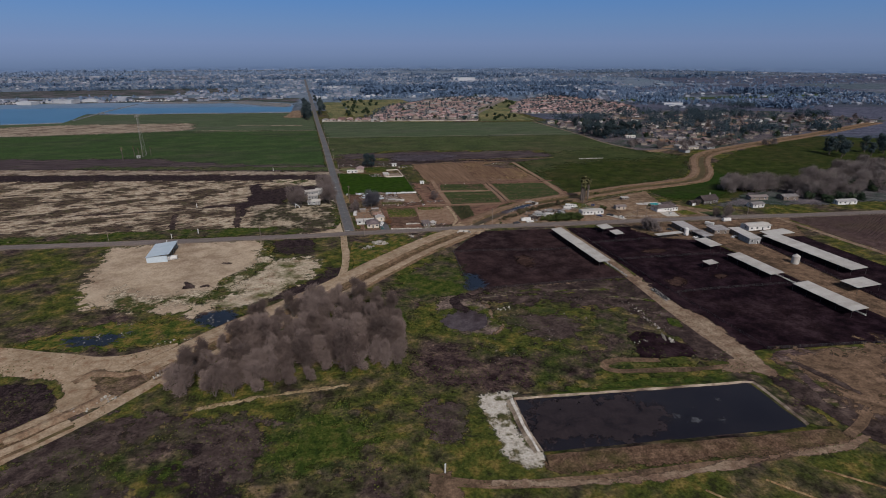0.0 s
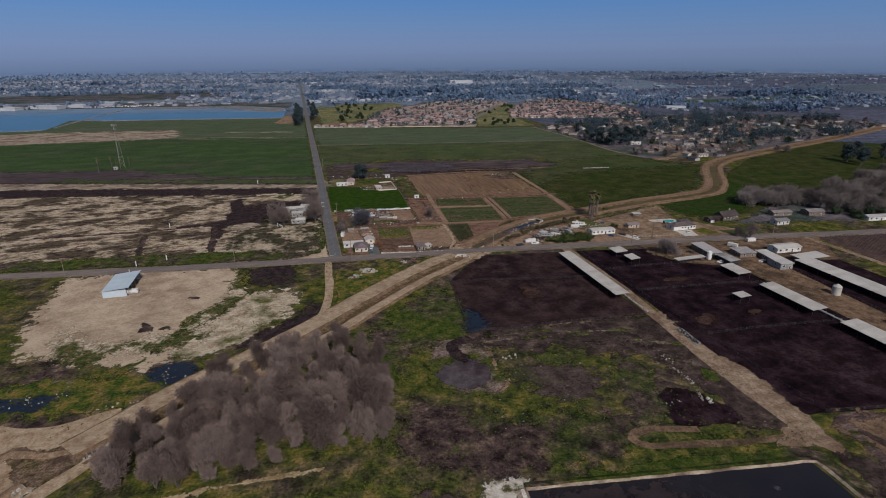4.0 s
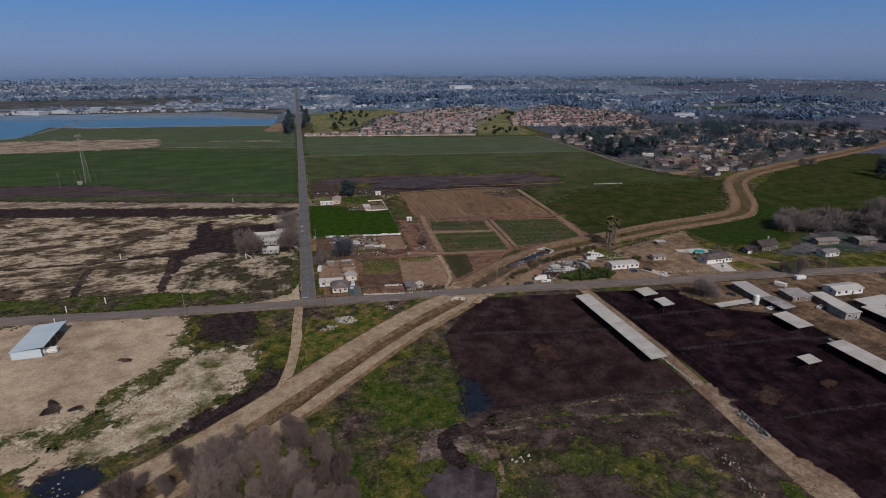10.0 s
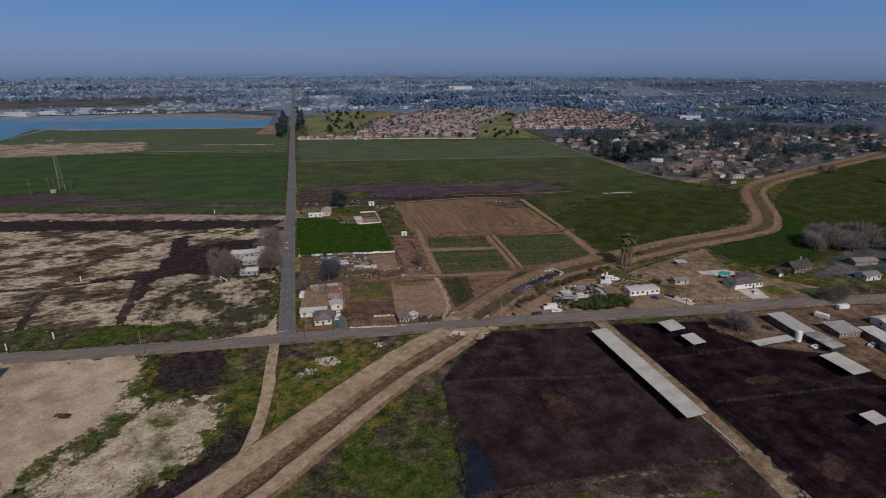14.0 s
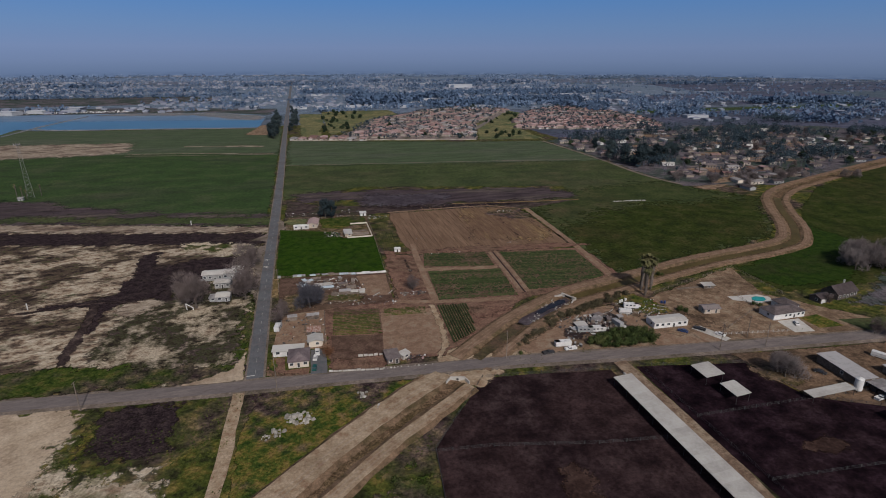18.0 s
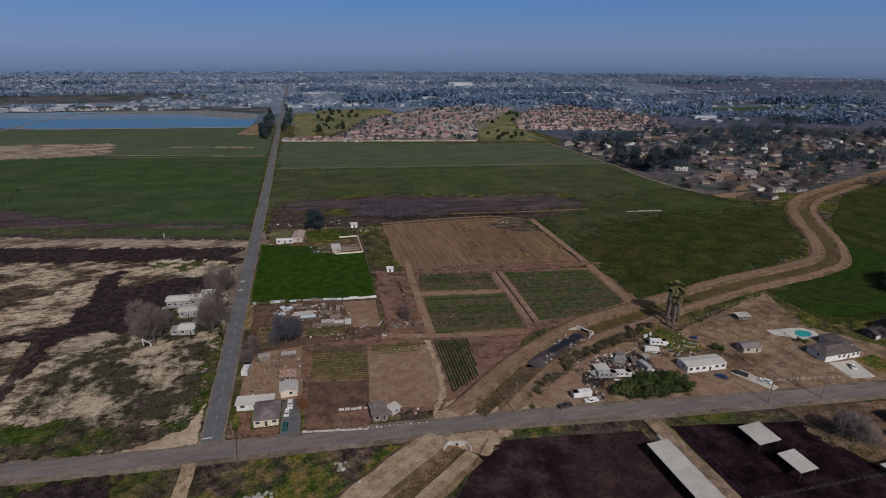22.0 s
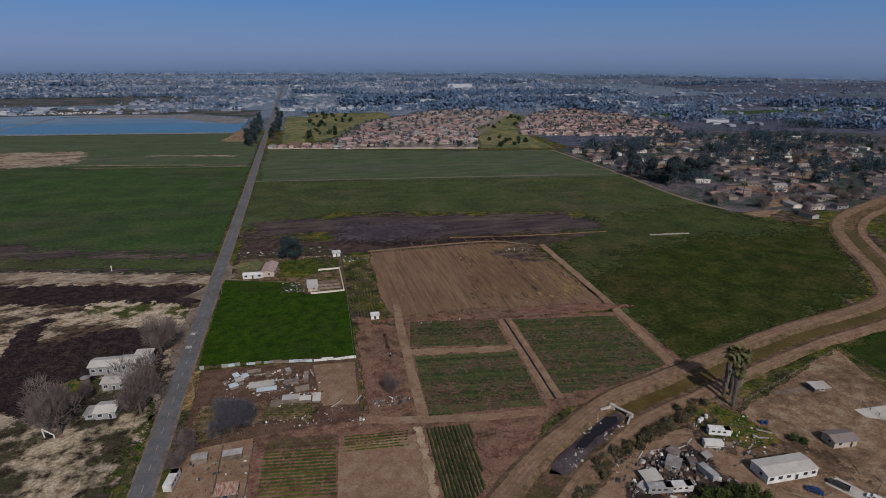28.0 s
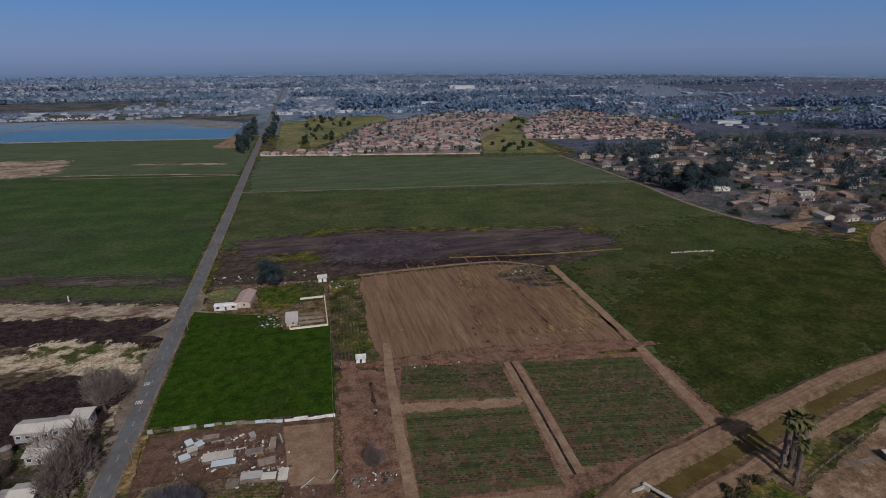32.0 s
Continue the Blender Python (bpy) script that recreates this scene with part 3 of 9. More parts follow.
def ragged(pts, step, amount, seed):
    """The outline pts with points every step metres, pushed in and out by noise; rounded where it is very uneven."""
    out = []
    if amount >= 1.5:
        P, n = [Vector((*p, 0)) for p in pts], len(pts)
        pts = []
        for i in range(n):
            a, b, c, d = P[i - 1], P[i], P[(i + 1) % n], P[(i + 2) % n]
            for t in (0, 0.25, 0.5, 0.75):
                k = min(1.0, 14.0 / max(1.0, (c - b).length))
                q = b.lerp(c, t) + ((c - a) * (1 - t) - (d - b) * t) * 0.5 * t * (1 - t) * k
                pts.append((q.x, q.y))
    for i, p in enumerate(pts):
        a, b = Vector((*p, 0)), Vector((*pts[(i + 1) % len(pts)], 0))
        n = max(1, int((b - a).length / (step * (0.4 if amount >= 1.5 else 1))))
        side = Vector((b.y - a.y, a.x - b.x, 0)).normalized()
        for k in range(n):
            q = a.lerp(b, k / n)
            w = noise.noise(Vector((q.x * 0.05, q.y * 0.05, seed))) + 0.55 * noise.noise(Vector((q.x * 0.16, q.y * 0.16, seed + 5))) + 0.25 * noise.noise(Vector((q.x * 0.5, q.y * 0.5, seed + 9)))
            out.append(q + side * w * amount)
    return out


def fill(bm, ring, z):
    """Fills an outline with upward faces, also where it crosses itself."""
    vs, _, faces, *_ = geometry.delaunay_2d_cdt([Vector((p.x, p.y)) for p in ring], [], [list(range(len(ring)))], 1, 1e-4)
    vs = [bm.verts.new((p.x, p.y, z)) for p in vs]
    for f in faces:
        f = bm.faces.new([vs[k] for k in f])
        f.normal_update()
        if f.normal.z < 0:
            f.normal_flip()


def crumbling(name, ring, z, mat, label, soft):
    """A sheet of ground on a grid, whose cover thins out over soft metres to both sides of its outline."""
    P = np.array([(p.x, p.y) for p in ring])
    Q = np.roll(P, -1, 0)
    lo, hi = P.min(0) - soft, P.max(0) + soft
    cell = max(1.2, soft * 0.5, float(((hi - lo).prod() / 30000) ** 0.5))
    soft = max(soft, cell * 0.8)
    nx, ny = [int(k) + 2 for k in (hi - lo) / cell]
    X, Y = np.meshgrid(lo[0] + np.arange(nx) * cell, lo[1] + np.arange(ny) * cell)
    X, Y = X.ravel(), Y.ravel()
    near, odd = np.full(X.shape, 1e18), np.zeros(X.shape, bool)
    for (ax, ay), (bx, by) in zip(P, Q):
        dx, dy = bx - ax, by - ay
        t = np.clip(((X - ax) * dx + (Y - ay) * dy) / max(1e-9, dx * dx + dy * dy), 0, 1)
        near = np.minimum(near, (X - ax - t * dx) ** 2 + (Y - ay - t * dy) ** 2)
        if dy:
            odd ^= ((ay > Y) != (by > Y)) & (X < dx * (Y - ay) / dy + ax)
    bare = np.clip(0.5 - np.where(odd, 1, -1) * np.sqrt(near) / (2 * soft), 0, 1)
    i = (np.arange(ny - 1)[:, None] * nx + np.arange(nx - 1)[None, :]).ravel()
    quads = np.stack([i, i + 1, i + nx + 1, i + nx], 1)
    quads = quads[bare[quads].min(1) < 0.76]
    used, back = np.unique(quads, return_inverse=True)
    me = bpy.data.meshes.new(name)
    me.from_pydata(np.stack([X[used], Y[used], np.full(len(used), z)], 1).tolist(), [], back.reshape(-1, 4).tolist())
    me.attributes.new("bare", "FLOAT", "POINT").data.foreach_set("value", bare[used].astype(np.float32))
    me.materials.append(mat)
    me.update()
    return tagged(new(name, me), label, "ground", kind="structure")


LEVELS = []


def free_level(ring, z):
    """The nearest height at or above z at which no other sheet lies within 2 mm over the same ground."""
    x0, x1, y0, y1 = min(p.x for p in ring) - 4, max(p.x for p in ring) + 4, min(p.y for p in ring) - 4, max(p.y for p in ring) + 4
    while any(abs(z - k) < 0.0019 and a0 < x1 and x0 < a1 and b0 < y1 and y0 < b1 for a0, a1, b0, b1, k in LEVELS):
        z += 0.002
    LEVELS.append((x0, x1, y0, y1, z))
    return z


def patch(name, pts, z, mat, label, rough=0.0, step=4.0, seed=1.0, islands=0):
    """A piece of ground with an uneven rim; islands: streaks of the same soil scattered along its rim."""
    ring = ragged(pts, step, rough, seed) if rough else [Vector((*p, 0)) for p in pts]
    z = free_level(ring, z)
    if rough >= 1.0 and mat.name in SOILS:
        return crumbling(name, ring, z, mat, label, rough * 1.5)
    bm = bmesh.new()
    fill(bm, ring, z)
    r = random.Random(int(seed * 7 + len(pts)))
    more = bmesh.new()
    for _ in range(islands):
        c = r.choice(ring) + Vector((r.gauss(0, rough * 1.3), r.gauss(0, rough * 1.3), 0))
        a, L, W = r.gauss(0.3, 0.5), r.uniform(0.8, 4.0), r.uniform(0.3, 1.2)
        loop = []
        for k in range(9):
            t = 2 * math.pi * k / 9
            u, v = math.cos(t) * L * r.uniform(0.7, 1.2), math.sin(t) * W * r.uniform(0.7, 1.2)
            loop.append(c + Vector((u * math.cos(a) - v * math.sin(a), u * math.sin(a) + v * math.cos(a), 0)))
        fill(more, loop, z + 0.004 + 0.01 * r.random())
    if islands:
        ms = bpy.data.meshes.new(name + "_streaks")
        more.to_mesh(ms)
        ms.materials.append(mat)
        tagged(new(name + "_streaks", ms), "streaks of soil scattered along the edge of " + name.replace("_", " "), "ground", kind="stuff")
    more.free()
    me = bpy.data.meshes.new(name)
    bm.to_mesh(me)
    bm.free()
    me.materials.append(mat)
    return tagged(new(name, me), label, "ground", kind="structure")


def smooth_line(pts, step=4.0):
    """A curve through the points, sampled."""
    P = [Vector((*p, 0)) for p in pts]
    P = [2 * P[0] - P[1]] + P + [2 * P[-1] - P[-2]]
    out = []
    for i in range(1, len(P) - 2):
        n = max(2, int((P[i + 1] - P[i]).length / step))
        for k in range(n):
            t = k / n
            out.append(0.5 * (2 * P[i] + (P[i + 1] - P[i - 1]) * t + (2 * P[i - 1] - 5 * P[i] + 4 * P[i + 1] - P[i + 2]) * t**2 + (3 * P[i] - P[i - 1] - 3 * P[i + 1] + P[i + 2]) * t**3))
    return out + [P[-2]]


def strip(name, pts, profile, mats, label, wobble=0.0, step=4.0, category="road", seed=3.0, ramp=None):
    """Sweeps a profile of (offset to the left, height, material of the face to the next) along a line."""
    line = smooth_line(pts, step)
    g = Geo()
    k = len(profile)
    for i, p in enumerate(line):
        d = (line[min(i + 1, len(line) - 1)] - line[max(i - 1, 0)]).normalized()
        side = Vector((-d.y, d.x, 0))
        for j, (o, h, _) in enumerate(profile):
            w = wobble * noise.noise(Vector((p.x * 0.12, p.y * 0.12, seed + j * 3.7)))
            q = p + side * (o + w)
            if ramp:
                near = abs(q.y - ramp(q.x))
                h = 0.05 + (h - 0.05) * min(1.0, max(0.0, (near - 4.0) / 6.0))
            g.v.append((q.x, q.y, h))
    for i in range(len(line) - 1):
        for j in range(k - 1):
            g.f.append((i * k + j, i * k + j + 1, (i + 1) * k + j + 1, (i + 1) * k + j)[::-1])
            g.mi.append(profile[j][2])
    return tagged(part(name, g, mats), label, category, kind="structure")


def side_line(pts, off):
    """The line pts moved to its left by off."""
    L = smooth_line(pts, 6.0)
    out = []
    for i, p in enumerate(L):
        d = (L[min(i + 1, len(L) - 1)] - L[max(i - 1, 0)]).normalized()
        out.append((p.x - d.y * off, p.y + d.x * off))
    return out


def soft_line(name, pts, half, z, mat, label, seed=1.0):
    """A narrow band of ground with crumbling sides."""
    patch(name, side_line(pts, half) + side_line(pts, -half)[::-1], z, mat, label, 1.0, 3, seed)


# ---- ground ----
g = Geo()
for i in range(-12, 12):
    for j in range(-12, 12):
        g.add([(i * 400, j * 400, 0), (i * 400 + 400, j * 400, 0), (i * 400 + 400, j * 400 + 400, 0), (i * 400, j * 400 + 400, 0)], [(0, 1, 2, 3)])
tagged(part("ground", g, M["weeds"]), "flat valley ground with winter weeds and bare soil", "ground", kind="structure")
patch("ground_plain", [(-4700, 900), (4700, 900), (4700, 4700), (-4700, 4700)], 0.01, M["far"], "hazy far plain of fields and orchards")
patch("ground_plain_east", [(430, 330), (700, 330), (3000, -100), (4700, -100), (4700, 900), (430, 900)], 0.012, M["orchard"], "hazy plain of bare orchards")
patch("town_ground", [(-2600, 1250), (300, 1080), (1700, 1300), (1900, 4300), (-3000, 4000), (-3500, 3400)], 0.03, M["town"], "built-up town ground between houses and trees, blued for haze", 40, 60)

patch("field_west", [(-5.4, 219), (-250, 285), (-620, 385), (-620, 765), (-458, 780), (-464, 938), (-385, 905), (-50, 862), (-5.4, 852)], 0.03, M["green"], "dark green winter crop field", 1, 12)
patch("field_strip_grey", [(-175, 256), (-245, 285), (-620, 378), (-620, 440), (-192, 341)], 0.05, M["purple"], "bare grey soil at the edge of the green field", 8, 9)
patch("bare_field", [(-6, 8), (-62, 12), (-130, 21), (-420, 55), (-620, 90), (-620, 380), (-250, 288), (-7, 218)], 0.04, M["mottled"], "abandoned field of pale silt and dark soil in streaks", 2, 12)
patch("silt_strip", [(-8, 203), (-8, 217), (-245, 284), (-620, 380), (-620, 350), (-232, 260)], 0.06, M["pale"], "strip of pale bare silt", 3, 6, islands=200)
patch("dark_strip", [(-8, 176), (-8, 201), (-232, 256), (-620, 340), (-620, 312), (-216, 222)], 0.06, M["black"], "strip of dark soil beside pale silt", 3, 6, seed=4, islands=200)
patch("burnt_patch", [(-75, 64), (-77, 84), (-69, 96), (-53, 95), (-45, 95), (-38, 88), (-30, 96), (-22, 100), (-10, 110), (-9, 152), (-24, 156), (-37, 155), (-62, 147), (-68, 155), (-69, 174), (-77, 173), (-80, 160), (-76, 132), (-80, 122), (-76, 108), (-94, 101), (-110, 99), (-110, 94), (-88, 92), (-80, 64)], 0.07, M["black"], "dark burnt soil patch", 2.5, 4, seed=7)
patch("burnt_yard", [(-58, 101), (-50, 107), (-35, 100), (-13, 101), (-8.5, 92), (-9, 80), (-23, 74), (-25, 62), (-38, 64), (-48, 77)], 0.0795, M["black"], "dark burnt soil round the old farmhouse", 3, 3, seed=173)
patch("moss_patch", [(-56, 68), (-51, 74), (-42, 67), (-41, 56), (-42, 43), (-45, 38), (-50, 45)], 0.079, M["lushverge"], "green moss and weeds over pale silt", 4, 3, seed=174)
patch("road_verge_green", [(-4.6, 68), (-4.6, 14), (-16, 14), (-14.5, 33), (-11.6, 60)], 0.081, M["lushverge"], "green weedy verge of the long road", 2, 3, seed=175)
patch("road_apron", [(3.6, 203), (5.1, 206), (10.9, 209), (8, 214), (7.5, 226), (5, 232), (3.6, 232)], 0.09, M["shoulder"], "dusty pull-in beside the long road", 0.6, 3, seed=194)
patch("road_apron", [(-14.3, 185), (-9, 184), (-3.6, 180), (-3.6, 200), (-6, 195)], 0.09, M["shoulder"], "dusty pull-in beside the long road", 0.6, 3, seed=195)
patch("verge_dust", [(-3.8, 82), (-3.8, 172), (-8, 171), (-8.2, 140), (-7, 115), (-6.2, 82)], 0.082, M["shoulder"], "dusty bare verge of the long road", 1, 3, seed=196)
patch("silt_mound", [(-72, 83), (-67, 92.5), (-53, 92.5), (-47, 86), (-50, 80), (-64, 76)], 0.08, M["pale"], "low pale silt mound at the edge of the burnt soil", 1.6, 3, seed=133)
patch("house_grass", [(-31, 84), (-21, 83), (-6, 80), (-5, 60), (-14, 52), (-24, 56), (-29, 70)], 0.085, M["lushverge"], "dark green grass before the cottage", 2, 3, seed=134)
soft_line("burnt_furrow", [(-84, 95), (-81, 70), (-78.6, 32)], 2.2, 0.07, M["churn"], "dark wet furrow across the bare field", 3)
patch("silt_patch", [(-223, 717), (-440, 739), (-620, 700), (-620, 590), (-378, 600), (-245, 605), (-205, 622)], 0.05, M["pale"], "pale bare patch in the green field", 9, 10, islands=120)
patch("dirt_lot", [(-150, 6), (-118, 7), (-62, -1), (-56, -38), (-64, -56), (-80, -84), (-72, -100), (-84, -111), (-98, -107), (-112, -108), (-130, -92), (-140, -88), (-150, -54)], 0.05, M["lot"], "bare light dirt lot round the metal shed", 6, 3, islands=260)
patch("dirt_patch_lot", [(-51, -46), (-26, -43), (-25, -75), (-44, -91), (-65, -107), (-80, -95), (-60, -62)], 0.06, M["thin"], "thin bare dirt patch with weeds", 5, 3, seed=9, islands=200)
patch("basin_water", [(-50, 868), (-390, 914), (-465, 945), (-452, 775), (-700, 760), (-1100, 900), (-1100, 1250), (-372, 1234), (-149, 1205), (-47, 1088)], 0.06, M["water"], "shallow blue water of the settling basin", 2, 20)

patch("basin_shallow", [(-46, 1010), (-150, 1035), (-330, 1060), (-420, 1075), (-600, 1110), (-1090, 1120), (-1090, 1246), (-380, 1230), (-149, 1202), (-48, 1090)], 0.075, M["shallow"], "pale silty shallows of the settling basin", 6, 20, seed=131)
patch("basin_shore", [(-64, 775), (-22, 768), (-22, 905), (-46, 914)], 0.07, M["farmdirt"], "bare brown corner beside the basin", 3, 8, seed=132)
for k, (x0, y0, x1, y1, w) in enumerate([(-80, 648, -28, 634, 5), (-140, 660, -60, 644, 2.5), (-200, 606, -10, 566, 1.6)]):
    soft_line("pale_streak", [(x0, y0), ((x0 + x1) / 2, (y0 + y1) / 2 + 4), (x1, y1)], w, 0.052, M["pale"], "thin pale streak in the green field", 140 + k)
patch("field_west_thin", [(-6, 566), (-200, 606), (-380, 598), (-620, 590), (-620, 765), (-458, 780), (-464, 936), (-385, 903), (-50, 860), (-6, 850)], 0.038, M["thincrop"], "grey-green far end of the crop field, lightened for haze", 4, 12, seed=171)
patch("meadow_north", [(5.4, 300), (80, 335), (275, 290), (275, 225), (207, 218), (200, 64), (270, 85), (310, 92), (348, 103), (372, 125), (400, 170), (430, 200), (397, 255), (388, 318), (393, 410), (391, 590), (284, 608), (5.4, 682)], 0.03, M["field"], "wide green meadow below the housing estate", 1, 15)
patch("meadow_far", [(8, 470), (200, 440), (393, 412), (391, 588), (284, 606), (8, 680)], 0.036, M["thincrop"], "grey-green far end of the meadow, lightened for haze", 5, 12, seed=172)
patch("fallow_band", [(12, 317), (50, 321), (77, 320), (141, 308), (243, 294), (274, 264), (260, 243), (225, 246), (154, 254), (114, 250), (78, 262), (65, 284), (22, 286)], 0.045, M["purple"], "fallow strip of purplish soil", 7, 5)
patch("fallow_grey", [(78, 301), (122, 294), (154, 291), (148, 268), (115, 252), (78, 261)], 0.0485, M["hollowmud"], "paler grey bare soil in the fallow strip", 8, 5, seed=202)
patch("fallow_dark", [(77, 256), (112, 241), (198, 234), (220, 240), (192, 244), (114, 248)], 0.0488, M["black"], "dark damp edge of the fallow strip", 5, 4, seed=203)
patch("meadow_low", [(210, 217), (202, 64), (270, 84), (310, 91), (348, 102), (372, 124), (400, 169), (430, 199), (398, 254), (330, 240), (268, 234)], 0.036, M["lush"], "darker green grass at the foot of the meadow", 9, 8)
patch("meadow_mid", [(204, 150), (207, 214), (240, 246), (268, 262), (330, 275), (396, 290), (400, 250), (425, 205), (395, 200), (330, 205), (270, 195), (225, 165)], 0.039, M["midmeadow"], "meadow grass thinning from dark to pale green", 14, 8, seed=201)
patch("olive_strip", [(8, 214), (8, 298), (40, 266), (81, 260), (200, 245), (264, 236), (208, 218), (200, 215), (178, 232), (92, 234), (72, 232), (72, 212)], 0.042, M["deadweeds"], "weedy dark strip before the fallow land", 1, 5)
strip("track_fallow", [(90, 234), (140, 236), (178, 234), (202, 219)], [(1.2, 0.075, 0), (-1.2, 0.075, 0)], M["tan"], "pale track above the ploughed field", 0.5)
strip("track_fallow_east", [(150, 249), (210, 240), (266, 236)], [(1.0, 0.075, 0), (-1.0, 0.075, 0)], M["straw"], "thin straw-coloured track", 0.6)
patch("bright_field", [(5, 112), (69, 104.5), (70.5, 175), (48, 174), (46, 190), (5, 206)], 0.06, M["bright"], "lush bright green grass plot", 0.6, 4)
patch("ploughed_field", [(92, 231), (177, 230), (200, 214), (198, 118), (97, 128), (90, 136), (88, 176)], 0.06, M["plowed"], "ploughed brown field with furrows", 1.5, 6)
patch("garden_soil", [(88, 128), (200, 116), (202, 64), (150, 50), (130, 46), (98, 4), (70, 2), (30, 4), (30, 62), (66, 62), (70, 104), (72, 140), (84, 140)], 0.05, M["red"], "reddish brown garden soil between plots", 1.5, 5)
patch("tan_plot", [(57, 48), (85, 48), (83, 12), (74, 4), (53, 8)], 0.07, M["tan"], "raked bare tan plot", 0.5, 3)
patch("meadow_east", [(275, 58), (365, 85), (388, 112), (430, 155), (520, 222), (760, 318), (900, 330), (900, 150), (600, 40), (400, 20), (320, 18), (276, 20)], 0.03, M["lush"], "olive green field beyond the canal bend", 1, 15)
patch("meadow_east_wet", [(278, 56), (330, 74), (372, 92), (400, 130), (395, 80), (370, 45), (325, 24), (280, 26)], 0.04, M["deepgrass"], "lush dark green grass inside the canal bend", 2.5, 5)

patch("corral_west", [(88, -19), (141, -26.5), (143, -120), (53, -115), (60, -55)], 0.05, M["browncorral"], "dark trampled mud of the cattle pen", 0.5, 5)
patch("corral_east", [(152, -27), (198, -36), (203, -62), (232, -78), (236, -216), (156, -204), (146.5, -204), (146.5, -165), (151.5, -110)], 0.05, M["corral"], "dark trampled mud of the large cattle pen", 0.5, 5)
patch("corral_far", [(262, -80), (303, -84), (300, -235), (250, -222)], 0.05, M["corral"], "dark mud pen beside the long roof", 0.5, 5)
patch("dairy_yard", [(198, -28), (330, -45), (305, -84), (262, -80), (250, -222), (236, -218), (233, -78), (203, -62)], 0.04, M["yard"], "packed dirt yard of the dairy", 1, 5)
patch("pen_small", [(105, -179.5), (119, -178.5), (128, -196), (123, -200.5), (102.5, -197)], 0.05, M["corral"], "small dark mud pen", 1.5, 3)
patch("dung_mound", [(93.7, -77), (100.5, -73), (105, -82), (100.5, -91), (93.8, -90)], 0.062, M["mound"], "paler dried mound in the pen", 3, 2)
patch("dung_mound", [(178, -82.5), (189.5, -81.5), (193, -86.5), (188, -89.5), (176, -86)], 0.062, M["mound"], "paler dried mound in the pen", 1.4, 2, seed=2)
patch("dung_mound", [(162.6, -128.5), (173.5, -125), (172, -135), (163, -137.5)], 0.062, M["mound"], "paler dried mound in the pen", 2.6, 2, seed=3)
patch("dung_mound", [(191.5, -128), (198, -128.5), (200, -132), (191.5, -135)], 0.062, M["mound"], "paler dried mound in the pen", 1.6, 2, seed=4)
patch("pond_water", [(40.2, -211.4), (131, -223), (130.4, -249.8), (38.4, -239)], 0.12, M["pond"], "still dark water of the lagoon", 0.4, 4)
patch("yard_pale", [(104, -6.5), (118, 3), (129, 11), (147, 21), (168, 26.8), (173, 21), (151, 19.6), (136, 9.5), (136, 3.8), (128, -9), (118, -9)], 0.0605, M["tan"], "pale packed dirt yard beside the canal bank", 1.6, 3, seed=145)
patch("yard_pale", [(174, 0), (171, -15.6), (190, -18), (203, -17), (199, -6), (188, -9.4), (181, -2.8)], 0.0607, M["tan"], "pale packed dirt yard before the mobile home", 1.6, 3, seed=146)
patch("home_gravel", [(129, 8), (140, 15), (150, 20), (164, 26.5), (172, 24), (178, 10), (181, -8), (172, -10), (168, 2), (171, 13), (163, 22), (150, 15), (136, 4)], 0.062, M["tan"], "pale dirt drive curving round the scrap yard", 0.8, 3)
patch("scrap_ground", [(135, 4.6), (145, 12), (158, 21.3), (170, 19.5), (172, 10), (173.4, 1), (167, -3.6), (149, 3), (140, 0.2)], 0.07, M["churn"], "dark churned ground under the scrap heaps", 2.5, 3)
patch("yard_dark", [(198, 14), (206, 10), (212, -4), (203, -2), (186, 10), (178, 18)], 0.061, M["yard"], "darker yard dirt behind the mobile home", 4, 3, seed=176)
patch("compound_grass", [(180, 36), (194, 38), (198, 26), (201, 14), (187, 12), (182, 19), (174, 24)], 0.066, M["verge"], "thin green grass between the campers", 2, 3)
patch("pond_silt", [(43, -214), (84, -219.5), (80, -241), (42, -236)], 0.124, M["silt"], "brown silt showing through the shallow lagoon end", 5, 3, seed=101)
for k, (x, y, s) in enumerate([(88.5, -229, 2.0), (91, -233.5, 2.6), (96, -237.5, 3.0), (106.5, -239, 2.6), (112, -229, 1.5), (100, -231, 1.3)]):
    patch("pond_scum", [(x - s, y), (x, y - s * 0.6), (x + s, y + 0.4), (x + 0.3, y + s * 0.6)], 0.128, M["scum"], "pale scum drifting on the lagoon", 1.2, 2, seed=110 + k)
patch("compound_yard", [(97, -6), (131, 14), (160, 30), (190, 26), (205, 34), (274, 58), (262, 20), (300, -28), (205, -19), (150, -11)], 0.04, M["farmdirt"], "dirt yard of the farm compound", 1, 4)

# ---- roads, lanes and canal ----
CROSS = [(-700, 90), (-400, 48), (-177, 18), (-100, 8), (-61, 4), (-16, -0.6), (29, -4.3), (78, -8), (104, -10), (156, -17), (214, -24), (292, -33), (370, -45), (700, -85)]
strip("road_cross", CROSS, [(5.2, 0.03, 1), (3.5, 0.14, 0), (-3.5, 0.14, 1), (-6.0, 0.03, 0)], [M["dustroad"], M["shoulder"]], "worn dusty grey asphalt country road")
strip("road_long", [(0, 3), (-0.2, 130), (0.2, 180), (0.6, 265), (0.8, 430), (0, 720), (0, 1400), (0, 2900)], [(4.1, 0.03, 1), (3.2, 0.15, 0), (-3.2, 0.15, 1), (-4.1, 0.03, 0)], [M["asphalt"], M["shoulder"]], "long straight grey asphalt road", step=20)
SOUTH = [(-92, -163), (-80, -152), (-62, -134), (-42, -119), (-19, -100.5), (-3, -85.5), (17, -66.5), (42, -44), (65, -27), (77, -18)]
